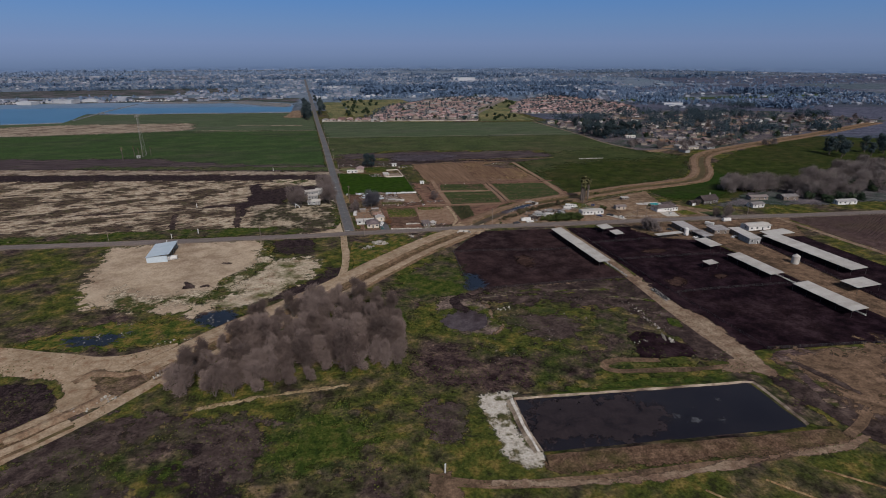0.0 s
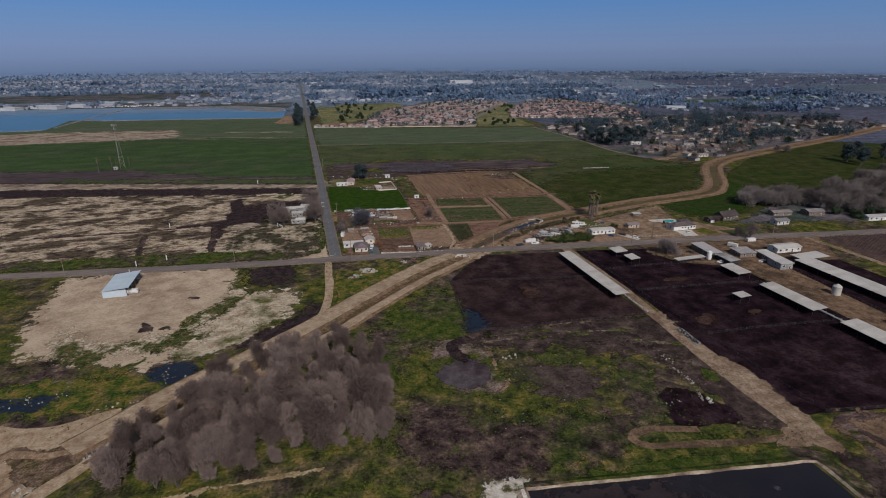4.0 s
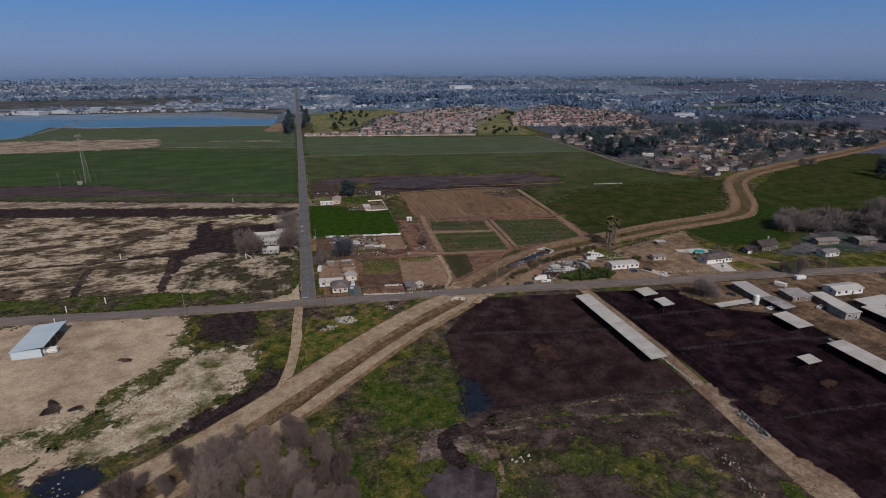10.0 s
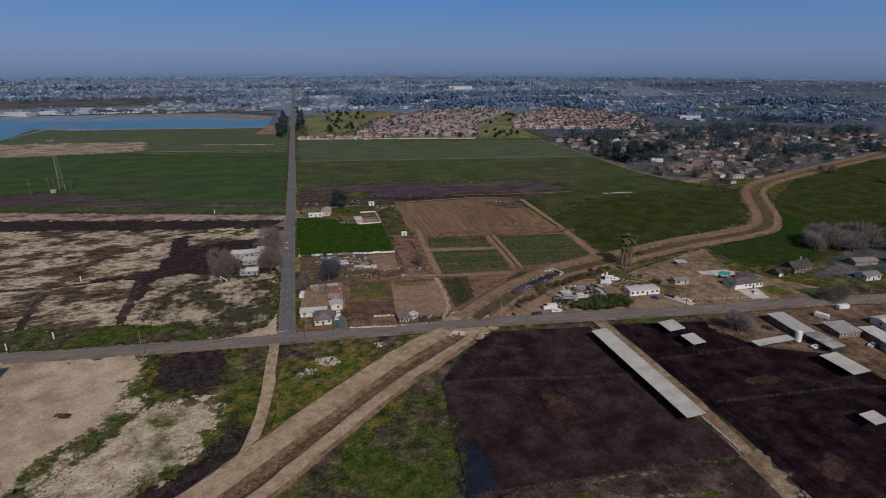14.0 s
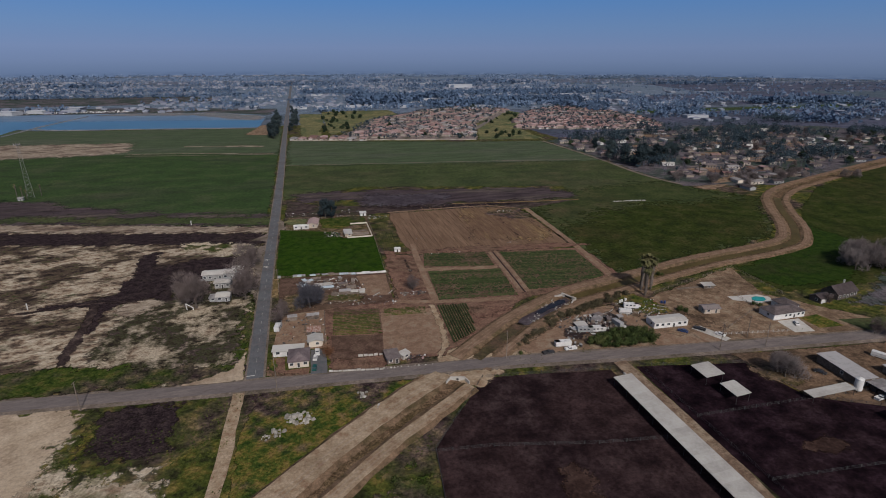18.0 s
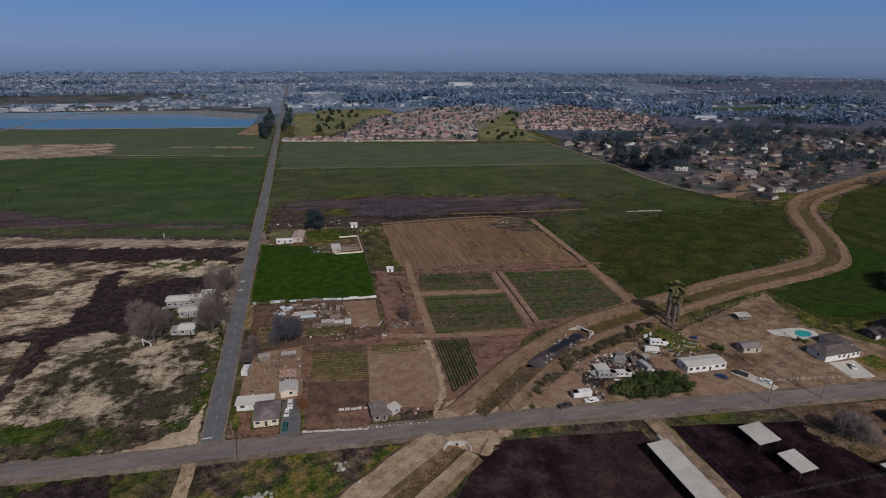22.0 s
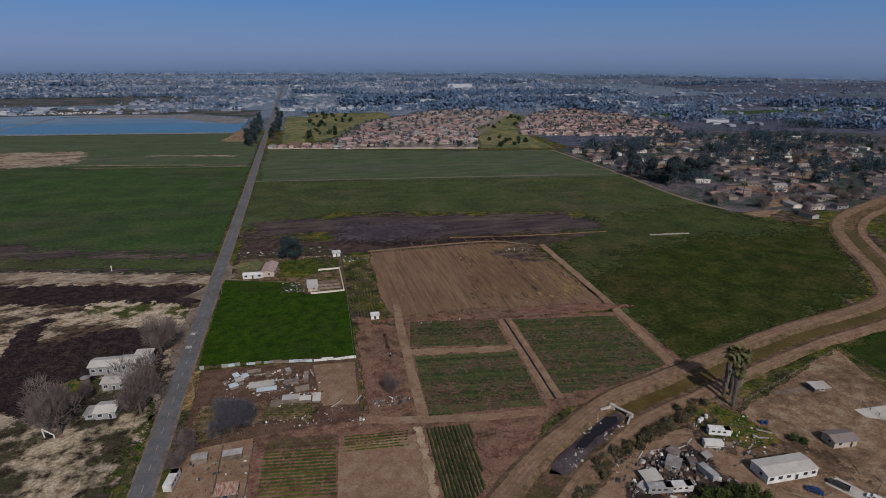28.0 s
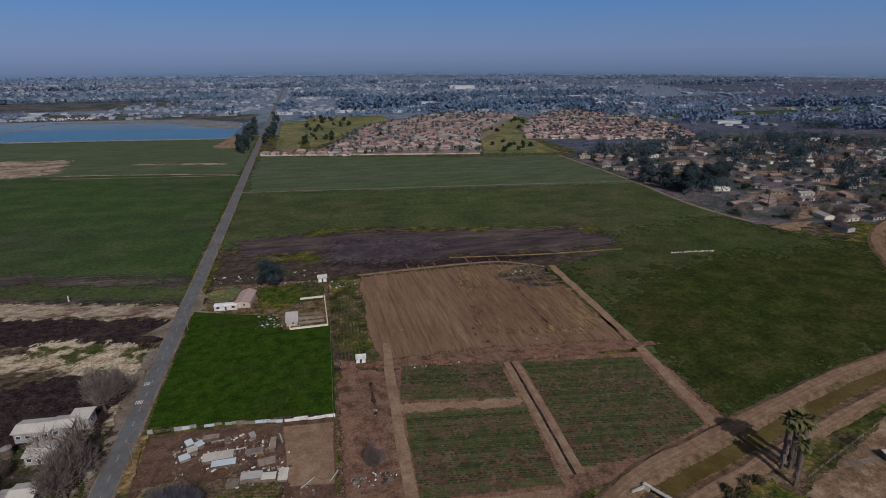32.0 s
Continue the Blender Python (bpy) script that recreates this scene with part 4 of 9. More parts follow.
NORTH = [(86.5, -8), (91, -4.4), (95, -1), (106.5, 8.7), (122, 20.8), (141.5, 32.6), (158.5, 41.7), (179, 47.4), (194, 51.3), (225.6, 60), (271, 71), (322, 79), (352, 88), (372, 105), (392, 128), (415, 160), (445, 195), (486, 223), (537, 244), (645, 284), (760, 325), (1000, 420)]
CANAL = [(12.6, 0.03, 0), (10.8, 0.7, 1), (5.4, 0.8, 0), (3.2, 0.13, 2), (-3.0, 0.13, 0), (-5.2, 0.8, 1), (-9.0, 0.7, 0), (-10.6, 0.03, 0)]
canal_mats = [M["bank"], M["track"], M["bed"]]
CANAL_SOUTH = [(13.2, 0.03, 0), (11.6, 0.7, 1), (1.8, 0.8, 0), (-0.4, 0.12, 2), (-3.2, 0.12, 0), (-5.2, 0.8, 1), (-10.0, 0.7, 0), (-11.6, 0.03, 0)]


def road_y(x):
    """Centre of the cross road near the canal."""
    return -4.3 - (x - 29) * 0.0766


strip("canal_south", SOUTH, CANAL_SOUTH, canal_mats, "earth canal with a dirt track on both banks", 0.8, category="canal", ramp=road_y)
strip("canal_north", NORTH, CANAL, [M["bank"], M["darktrack"], M["bed"]], "earth canal winding between dirt tracks", 0.8, category="canal", ramp=road_y)
strip("canal_west", [(-113, -183), (-126, -193), (-150, -210), (-190, -235)], [(8, 0.03, 0), (6.5, 0.6, 1), (3, 0.7, 0), (1.6, 0.1, 2), (-1.6, 0.1, 0), (-3, 0.7, 1), (-6.5, 0.6, 0), (-8, 0.03, 0)], canal_mats, "narrow earth canal with dirt banks", 0.8, category="canal")
for base, offs, z in ((SOUTH, (5.0, 6.8, -6.6, -8.3), 0.80), (NORTH[:16], (7.0, 8.7, -6.2, -7.9), 0.79)):
    for off in offs:
        strip("wheel_rut", side_line(base, off), [(0.28, z, 0), (-0.28, z, 0)], M["rut" if base is SOUTH else "darkrut"], "wheel rut worn into the canal track", 0.25, category="track", ramp=road_y)
strip("canal_water", side_line([(159.5, 42)] + NORTH[7:17], 0), [(2.7, 0.22, 0), (-2.5, 0.22, 0)], M["canalwater"], "shallow olive-brown water in the canal above the weir", 0.5, category="water")
strip("canal_water_low", [(90, -5), (95, -1), (106.5, 8.7), (121, 20)], [(2.8, 0.2, 0), (-2.6, 0.2, 0)], M["algaewater"], "shallow green water with algae in the canal below the weir", 0.9, category="water")
strip("lane_dairy", [(148, -22), (148.5, -68), (147.5, -100), (142, -168), (142, -210), (145, -220)], [(3.0, 0.1, 0), (-3.0, 0.1, 0)], M["mudtrack"], "dirt feed lane along the cattle pens", 0.35)
soft_line("lane_end", [(158, -212), (154.5, -225), (150, -244)], 2.2, 0.08, M["mudflat"], "dark worn end of the feed lane", 41)
strip("lane_access", [(-5, -5), (-6, -25), (-6.6, -46), (-9, -66), (-12.4, -80)], [(2.2, 0.1, 0), (-2.2, 0.1, 0)], M["track"], "pale dirt access lane", 0.5)

# ---- distance ----
g = Geo()
R, N = 4480, 96
for k, h in enumerate((-20, 85, 1000)):
    for i in range(N):
        a = 2 * math.pi * i / N
        g.v.append((R * math.cos(a), R * math.sin(a), h))
for k in range(2):
    for i in range(N):
        g.f.append((k * N + i, k * N + (i + 1) % N, (k + 1) * N + (i + 1) % N, (k + 1) * N + i))
        g.mi.append(k)


def glow(name, stops):
    m = bpy.data.materials.new(name)
    m.use_nodes = True
    n, l = m.node_tree.nodes, m.node_tree.links
    n.remove(n["Principled BSDF"])
    e, geo, sep, mr, ramp = n.new("ShaderNodeEmission"), n.new("ShaderNodeNewGeometry"), n.new("ShaderNodeSeparateXYZ"), n.new("ShaderNodeMapRange"), n.new("ShaderNodeValToRGB")
    mr.inputs[1].default_value, mr.inputs[2].default_value = -39, 755
    l.new(geo.outputs["Position"], sep.inputs[0])
    l.new(sep.outputs[2], mr.inputs[0])
    l.new(mr.outputs[0], ramp.inputs[0])
    el = ramp.color_ramp.elements
    while len(el) < len(stops):
        el.new(0.5)
    for s, (p, c) in zip(el, stops):
        s.position, s.color = p, (*c, 1)
    # glowing bluish specks near the foot stand in for hazy far land
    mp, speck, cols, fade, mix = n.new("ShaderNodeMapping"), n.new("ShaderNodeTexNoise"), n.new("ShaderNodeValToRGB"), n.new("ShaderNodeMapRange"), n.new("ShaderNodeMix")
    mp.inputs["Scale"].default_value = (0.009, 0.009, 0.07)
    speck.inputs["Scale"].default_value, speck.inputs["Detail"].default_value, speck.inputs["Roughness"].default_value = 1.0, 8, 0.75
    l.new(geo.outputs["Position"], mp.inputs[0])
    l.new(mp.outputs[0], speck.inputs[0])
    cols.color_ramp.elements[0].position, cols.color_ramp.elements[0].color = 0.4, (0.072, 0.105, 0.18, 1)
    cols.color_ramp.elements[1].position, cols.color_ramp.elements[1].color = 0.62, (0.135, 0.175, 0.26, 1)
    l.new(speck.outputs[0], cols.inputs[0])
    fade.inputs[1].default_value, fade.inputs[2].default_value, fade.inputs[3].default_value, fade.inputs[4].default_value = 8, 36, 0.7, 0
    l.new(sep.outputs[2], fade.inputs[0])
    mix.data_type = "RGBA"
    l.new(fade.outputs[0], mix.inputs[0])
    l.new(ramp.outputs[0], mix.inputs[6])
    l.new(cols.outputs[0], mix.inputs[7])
    east = n.new("ShaderNodeMapRange")
    east.inputs[1].default_value, east.inputs[2].default_value, east.inputs[3].default_value, east.inputs[4].default_value = -4400, 4400, 1.06, 0.87
    l.new(sep.outputs[0], east.inputs[0])
    l.new(mix.outputs[2], e.inputs[0])
    l.new(east.outputs[0], e.inputs[1])
    l.new(e.outputs[0], n["Material Output"].inputs[0])
    return m


haze = glow("hazy_sky_and_land", [(0.0, (0.104, 0.144, 0.228)), (0.075, (0.113, 0.155, 0.243)), (0.13, (0.13, 0.175, 0.272)), (0.19, (0.148, 0.196, 0.306)), (0.31, (0.164, 0.219, 0.348)), (0.5, (0.136, 0.221, 0.375)), (0.8, (0.088, 0.203, 0.415))])
tagged(part("backdrop", g, [haze, haze]), "blue hazy sky, with glowing specks for far land at its foot", "sky", kind="structure")


# ---- smaller pieces of ground ----
patch("ford_dirt", [(-170, -122), (-131, -138), (-108, -146), (-92, -147), (-82, -141), (-88, -152), (-94, -164), (-104, -178), (-113, -184), (-122, -186), (-119, -176), (-122, -160), (-138, -150), (-170, -140)], 0.08, M["track"], "bare dirt crossing of canal tracks", 1.5, 4)
strip("track_west", [(-85, -141), (-108, -147), (-132, -139), (-160, -127), (-230, -100)], [(4.5, 0.12, 0), (-4.5, 0.12, 0)], M["track"], "wide dirt track to the west", 0.9)
patch("dark_field", [(-230, -150), (-140, -156), (-124, -163), (-120, -176), (-132, -190), (-230, -230)], 0.05, M["black"], "dark fallow field corner", 1.5, 5)
patch("straw_strip", [(-71, -189.8), (-52, -189), (-51, -187.4), (-32, -188), (-17, -187.5), (-17, -186), (-32, -186.3), (-52, -185.8), (-71, -187.8)], 0.05, M["strawpale"], "long strip of dry straw below the thicket", 1.0, 2)
patch("ford_hollow", [(-114, -158), (-114, -152), (-104, -155), (-90, -156), (-91.5, -164), (-98, -173), (-108, -168)], 0.11, M["olive"], "weedy hollow at the end of the canal", 1.6, 2, seed=51)
strip("ford_bank", [(-119, -160), (-113, -154), (-104, -157.5), (-91, -159)], [(1.6, 0.1, 0), (0.3, 0.8, 0), (-0.3, 0.75, 0), (-2.0, 0.12, 0)], M["farmdirt"], "pale eroded rim of the canal hollow", 1.6, 1.2, "bank")
strip("ford_bank", [(-104, -171), (-110, -178), (-117, -184), (-128, -192)], [(2.4, 0.1, 0), (0.4, 0.9, 0), (-0.4, 0.8, 0), (-2.4, 0.12, 0)], M["farmdirt"], "pale eroded bank beside the lower track", 1.8, 1.2, "bank")
strip("track_low", [(-84, -161), (-97, -176), (-105, -184.5), (-114, -192.5), (-135, -209), (-160, -226)], [(2.8, 0.13, 0), (-2.8, 0.13, 0)], M["track"], "dirt track along the lower canal bank", 0.7)
patch("puddle_grass", [(-155, -120), (-120, -108), (-92, -112), (-84, -98), (-60, -108), (-72, -130), (-84, -137), (-108, -137), (-130, -134), (-155, -124)], 0.043, M["verge"], "green weeds round the puddles", 4, 3, seed=52)
patch("dark_weeds", [(-76, -203), (-50, -206), (-46, -222), (-56, -238), (-76, -226)], 0.045, M["black"], "patch of dark dead weeds", 6, 3, islands=70)
patch("dark_weeds", [(-108, -200), (-92, -208), (-80, -236), (-110, -232)], 0.045, M["deadweeds"], "patch of dark dead weeds", 6, 3, seed=5)
patch("dark_weeds", [(6, -205), (20, -208), (22, -222), (8, -228)], 0.045, M["deadweeds"], "patch of dark dead weeds", 4, 3, seed=6)
patch("dark_weeds", [(-52, -6), (-28, -8), (-26, -36), (-48, -32)], 0.045, M["black"], "patch of dark dead weeds", 4, 3, islands=70, seed=8)
patch("dark_weeds", [(-18, -62), (-8, -72), (-16, -86), (-40, -102), (-50, -97), (-30, -80)], 0.045, M["black"], "patch of dark dead weeds beside the canal", 3, 3, islands=70, seed=9)
patch("dark_weeds", [(60, -150), (90, -152), (88, -172), (66, -176)], 0.045, M["deadweeds"], "patch of dark dead weeds", 6, 3, seed=12)
patch("black_sheet", [(-82, -117), (-78.5, -109.5), (-66, -111), (-65, -121), (-76, -124.5)], 0.06, M["puddle"], "black puddle among weeds", 3.2, 2, seed=2)
patch("black_sheet", [(-134, -126), (-133.5, -120.5), (-121, -121.5), (-105, -121), (-108, -124.5), (-119, -132)], 0.06, M["puddle"], "black puddle among weeds", 3.2, 2, seed=3)
patch("weed_triangle", [(3, -6), (66, -14), (9, -59), (-4, -72), (-2, -30)], 0.04, M["verge"], "yellow-green weeds between road and canal", 1, 5)
patch("verge_north_dark", [(-8, 10), (-60, 15), (-170, 27), (-400, 61), (-400, 68), (-170, 34), (-60, 21.5), (-8, 15)], 0.0745, M["black"], "dark dead weeds along the field edge", 1.6, 4, seed=71)
patch("verge_north", [(-14, 5), (-60, 9), (-170, 21), (-400, 55), (-400, 60), (-170, 27), (-60, 15), (-14, 11)], 0.078, M["lushverge"], "green verge along the road", 1.6, 4)
patch("junction_apron", [(-36, 3.4), (-20, 6.5), (-9, 12), (-5, 26), (-4.2, 3.5), (-20, 1.5)], 0.1, M["lot"], "pale dirt apron at the junction", 1.2, 2)
patch("junction_apron_east", [(4, 16), (4.2, 3), (20, 1), (12, 4), (6.5, 8)], 0.1, M["yard"], "dirt apron at the junction", 1.0, 2)
patch("corral_puddle", [(57.7, -90), (61, -94), (65, -98.5), (65.4, -107), (61.5, -112.6), (55, -113.5), (55.6, -105)], 0.07, M["puddle"], "blue-black puddle in the pen corner", 3.5, 2)
patch("silt_rim", [(36, -120), (57, -116), (60, -126), (56, -140), (54, -158), (42, -163), (26, -152), (27, -138)], 0.045, M["mudshorebrown"], "pale dried rim of a drained puddle", 2.5, 2)
patch("mud_hollow", [(33, -138.5), (38, -139), (42, -133), (46.5, -136.5), (52, -143.6), (51, -151.5), (45.4, -157.2), (38, -158.6), (30.8, -153.3), (28.6, -145.3)], 0.055, M["hollowmud"], "dark dried mud hollow", 1.4, 2)
soft_line("mud_channel", [(57, -114), (55.5, -120), (49, -121), (42.5, -123.5), (40.5, -128), (43, -134), (45, -139)], 2.6, 0.056, M["black"], "dark muddy channel from the pen to the hollow", 12)
soft_line("mud_channel", [(56, -123), (64.4, -129), (77, -130.5), (94, -132), (118, -135)], 2.4, 0.056, M["black"], "dark muddy channel below the pen", 13)
soft_line("pale_margin", [(112, -127), (134, -129.5), (143, -138), (145, -150)], 1.0, 0.06, M["farmdirt"], "pale dried mud margin", 15)
patch("pen_weeds", [(12, -168), (40, -172), (60, -178), (100, -190), (108, -203), (124, -208), (60, -205), (30, -201), (8, -190)], 0.041, M["dullweeds"], "dull green weeds and bare soil above the lagoon", 6, 4, seed=37)
patch("farm_home_yards", [(296, -2), (352, 24), (420, 38), (520, 48), (580, 20), (520, -26), (400, -22)], 0.06, M["homes"], "weedy yards round the roadside homes, in soil blued for haze", 4, 6, seed=38)
soft_line("pale_margin", [(60, -121.5), (72, -125), (90, -127.5), (108, -129.5), (127, -131.5)], 0.8, 0.06, M["farmdirt"], "pale dried mud margin", 17)
soft_line("pale_margin", [(58, -130), (76, -133.5), (94, -136), (112, -139), (126, -141)], 0.7, 0.06, M["farmdirt"], "pale dried mud margin", 18)
soft_line("pale_margin", [(54.5, -128), (56, -138), (54, -147), (56.5, -156), (50, -163)], 0.7, 0.06, M["farmdirt"], "pale dried mud margin", 19)
patch("pen_grass", [(0, -113), (15, -97), (32, -76), (50, -60), (57.5, -73), (53.4, -111), (43, -119), (26, -123), (9, -150), (3, -131)], 0.046, M["lushverge"], "lush green weeds beside the pen", 5, 3, seed=81)
patch("mud_ground", [(56, -117), (143, -122), (149, -140), (146, -152), (138, -166), (120, -158), (104, -148), (88, -140), (66, -136), (56, -128)], 0.0435, M["churn"], "bare trampled soil below the pens", 5, 3, seed=82)
patch("lane_verge", [(146, -120), (151, -120), (149, -146), (150.5, -165), (152.8, -182), (149.8, -204), (146, -222), (138, -218), (126, -213.5), (134, -208), (140, -205), (144, -184), (139.5, -167), (143, -140)], 0.0985, M["mudtrack"], "wide worn dirt beside the feed lane", 1.6, 3, seed=83)
patch("lagoon_grass", [(60, -209), (100, -212), (134.5, -216.5), (139, -229), (141, -246), (139, -252), (133.5, -249), (134, -226), (131, -221), (100, -216.5), (60, -211.5)], 0.066, M["lushverge"], "green grass along the lagoon bank", 1.5, 3, seed=84)
patch("near_grass", [(-50, -226), (-50, -214), (-46, -205), (-26, -199), (-11, -196), (-14, -212), (-20, -234)], 0.0475, M["lushverge"], "broad patch of dark green weeds", 9, 3, seed=85)
patch("near_grass", [(-93, -206), (-92, -216), (-69, -221), (-71, -209), (-79, -201), (-87, -200)], 0.0475, M["lushverge"], "broad patch of dark green weeds", 7, 3, seed=86)
patch("near_dead_weeds", [(-119, -196), (-105, -193), (-88, -188), (-73, -190), (-51, -202), (-49, -210), (-50, -226), (-67, -222), (-73, -206), (-88, -198), (-95, -204), (-100, -216), (-119, -214)], 0.0465, M["deadweeds"], "broad patch of brown dead weeds", 7, 3, seed=87)
patch("mud_grass", [(61.5, -120), (72, -117.6), (74, -121), (63, -123)], 0.062, M["verge"], "tuft of green grass below the pen", 1.0, 2)
patch("mud_grass", [(99.5, -157.7), (110, -154.6), (110, -167), (106, -178), (103, -193), (88, -193), (90, -181), (98, -172)], 0.05, M["lushverge"], "strip of green grass in churned soil", 4.5, 2, seed=2)
patch("mud_grass", [(73, -141), (87, -142), (86, -149), (77, -151)], 0.0505, M["lushverge"], "tuft of green grass in churned soil", 2.6, 2, seed=142)
patch("mud_grass", [(93.5, -136), (99.5, -136), (100, -140), (94, -141.6)], 0.051, M["lushverge"], "tuft of green grass in churned soil", 0.9, 2, seed=143)
patch("mud_grass", [(134, -168), (138, -171), (136, -179), (131.5, -176)], 0.052, M["lushverge"], "tuft of green grass beside the lane", 1.0, 2, seed=144)
patch("mud_margin", [(66, -117), (144, -122), (146, -150), (126, -146), (96, -134), (70, -124)], 0.045, M["churn"], "churned mud below the cattle pen", 3, 3)
patch("mud_streak", [(72, -117.4), (104, -117.6), (140, -124.2), (138, -125.4), (102, -119.4), (74, -118.4)], 0.055, M["farmdirt"], "pale dried mud streak below the pen", 1.0, 2, seed=61)
patch("mud_slope", [(122, -160), (146, -150), (143, -212), (132, -206), (124, -203), (128, -190), (124, -176)], 0.044, M["churn"], "bare churned soil beside the lane", 2.5, 3, seed=4)
patch("mud_east", [(158, -207), (237, -219), (262, -224), (255, -262), (160, -228)], 0.045, M["mudflat"], "grey mud margin below the pens", 2, 4)
patch("dirt_corner", [(143, -214), (150, -226), (160, -240), (165, -262), (146, -262), (141, -236)], 0.05, M["churn"], "bare churned corner of the farm track", 2, 4)
strip("track_pond", [(108, -200.5), (90, -196), (83.5, -199), (87, -203.5), (99, -206), (120, -210), (145, -212.5)], [(1.6, 0.07, 0), (-1.6, 0.07, 0)], M["yard"], "dirt track looping above the lagoon", 0.6, 2)
strip("track_farm", [(2, -241), (16, -247), (39, -252), (74, -256), (108, -258.4), (132, -258.4), (141, -256), (150, -252.6), (158, -248)], [(1.7, 0.09, 0), (-1.7, 0.09, 0)], M["yard"], "dirt track below the lagoon bank", 0.5)
patch("dirt_spot", [(2, -239), (9, -240), (10, -256), (1, -256)], 0.06, M["yard"], "bare dirt spot by the track", 1.2, 2)
strip("lagoon_bank", [(40.2, -211), (60, -213.5), (90, -217.5), (120, -221.4), (130.5, -222.8), (132.6, -227), (131.2, -249)], [(3.0, 0.03, 0), (1.4, 0.7, 0), (0.3, 0.7, 1), (-0.4, 0.14, 0)], [M["lushverge"], M["pale"]], "low earth bank round the lagoon", 0.4, 3, "bank")
strip("lagoon_bank_south", [(139, -252.5), (131, -250.4), (110, -248.4), (80, -244.4), (39, -239.6)], [(7.0, 0.03, 0), (4.0, 0.9, 0), (1.6, 0.9, 1), (-0.6, 0.14, 0)], [M["reed"], M["weeds"]], "brown reed-grown bank of the lagoon", 0.6, 3, "bank")
patch("lime_bank", [(27.6, -208), (31, -204.6), (36, -204.6), (43.5, -207), (40, -210.6), (36.5, -214), (35.8, -221), (36.3, -229), (36.6, -236), (40.5, -239.4), (38, -244.5), (31, -243.5), (26.8, -237), (28.4, -230), (27, -221), (26.6, -213)], 0.1, M["limeweeds"], "bank of white lime at the lagoon end", 1.6, 2, seed=30)
strip("lagoon_bank_west", [(38.4, -239), (38.6, -225), (40, -211)], [(2.6, 0.06, 0), (1.2, 0.7, 1), (0.2, 0.7, 0), (-0.9, 0.14, 0)], [M["pale"], M["lime"]], "pale earth bank at the lagoon end", 0.5, 2, "bank")
strip("garden_ditch", [(142, 121), (140, 90), (137.4, 55)], [(3.4, 0.05, 0), (1.6, 0.5, 0), (0.5, 0.08, 1), (-0.5, 0.08, 0), (-1.5, 0.5, 0), (-3.2, 0.05, 0)], [M["tan"], M["black"]], "small irrigation ditch with pale banks", 0.3, category="ditch")
strip("track_garden", [(207, 220), (202.5, 131), (198, 85), (196, 64)], [(2.0, 0.075, 0), (-2.2, 0.075, 0)], M["tan"], "dirt track along the meadow edge", 0.5)
strip("track_garden_south", [(66, 60), (88, 55), (110, 51), (130, 49)], [(2, 0.075, 0), (-2, 0.075, 0)], M["tan"], "dirt track between garden plots", 0.5)
strip("track_garden_west", [(94, 150), (92, 130), (89.6, 96), (87.3, 55)], [(1.9, 0.08, 0), (-1.9, 0.08, 0)], M["tan"], "dirt track between garden plots", 0.5)
patch("home_yard", [(6, 18), (20, 22), (29, 20), (30, 60), (8, 58)], 0.06, M["tan"], "bare tan dirt yard of the corner home", 0.6, 3)
patch("corner_drive", [(22.3, 20.5), (28.6, 19.3), (28.4, -1.4), (21.8, -0.8)], 0.085, M["asphalt"], "pale gravel driveway of the corner home", 0.4, 2)
patch("brown_plot", [(31.6, 31), (54.7, 26.6), (52.5, 9), (51, -2.5), (30, 0.6)], 0.066, M["brownplot"], "dark brown fenced garden plot", 0.5, 3)
patch("brown_plot_front", [(41.5, 8.5), (52, 7.6), (51, -1.8), (31, 1.2), (31.5, 9)], 0.072, M["red"], "reddish bare soil at the front of the plot", 1.6, 3)
patch("home_lawn", [(6, 2.6), (21, 0.8), (21.5, 6), (12, 6), (11.5, 17), (6.4, 17)], 0.07, M["red"], "bare brown front garden", 0.5, 2)
patch("home_weeds", [(5.6, 3), (8, 3), (8, 16), (5.6, 16)], 0.075, M["verge"], "green weeds at the road corner", 0.8, 2)
patch("junk_yard", [(7, 58), (30, 60), (66, 61), (68, 102), (7, 108)], 0.058, M["brownplot"], "brown yard strewn with scrap", 0.5, 3)
patch("junk_weeds", [(31, 82), (50, 78), (52, 64), (33, 68), (12, 62), (10, 84)], 0.064, M["olive"], "thin weeds in the scrap yard", 3, 3, seed=91)
patch("tan_plot_north", [(50.5, 101), (67.5, 99.5), (66, 70), (53, 72)], 0.066, M["tan"], "raked bare tan-brown plot", 0.4, 3)
patch("farm_yard", [(8, 206), (46, 190), (49, 175), (71, 176), (72, 232), (10, 238)], 0.064, M["olive"], "weedy yard of the north farmhouse", 0.6, 3)
patch("farm_lawn", [(34, 203), (48, 198), (66, 212), (66, 222), (36, 222)], 0.07, M["verge"], "patch of green lawn", 1, 2)
patch("red_band", [(92, 137), (200, 125), (199, 117), (97, 127)], 0.0715, M["red"], "reddish bare headland of the ploughed field", 2, 3, seed=92)
patch("yellow_stubble", [(140, 150), (196, 142), (198, 205), (176, 226), (150, 226)], 0.07, M["stubble"], "yellowish stubble on the ploughed field", 6, 4, seed=93)
patch("debris_ground", [(167, 212), (184, 222), (200, 221), (202, 194), (190, 190), (174, 200)], 0.08, M["mudflat"], "grey littered corner of the ploughed field", 2, 3, seed=94)
soft_line("garden_band", [(91, 101.5), (115, 97.5), (136, 94)], 2.6, 0.07, M["tan"], "bare tan strip between the beds", 7)
soft_line("scrape", [(83.2, 120.9), (82.6, 104.5), (82.5, 99.5)], 0.5, 0.085, M["black"], "dark dug trench in the red soil", 8)
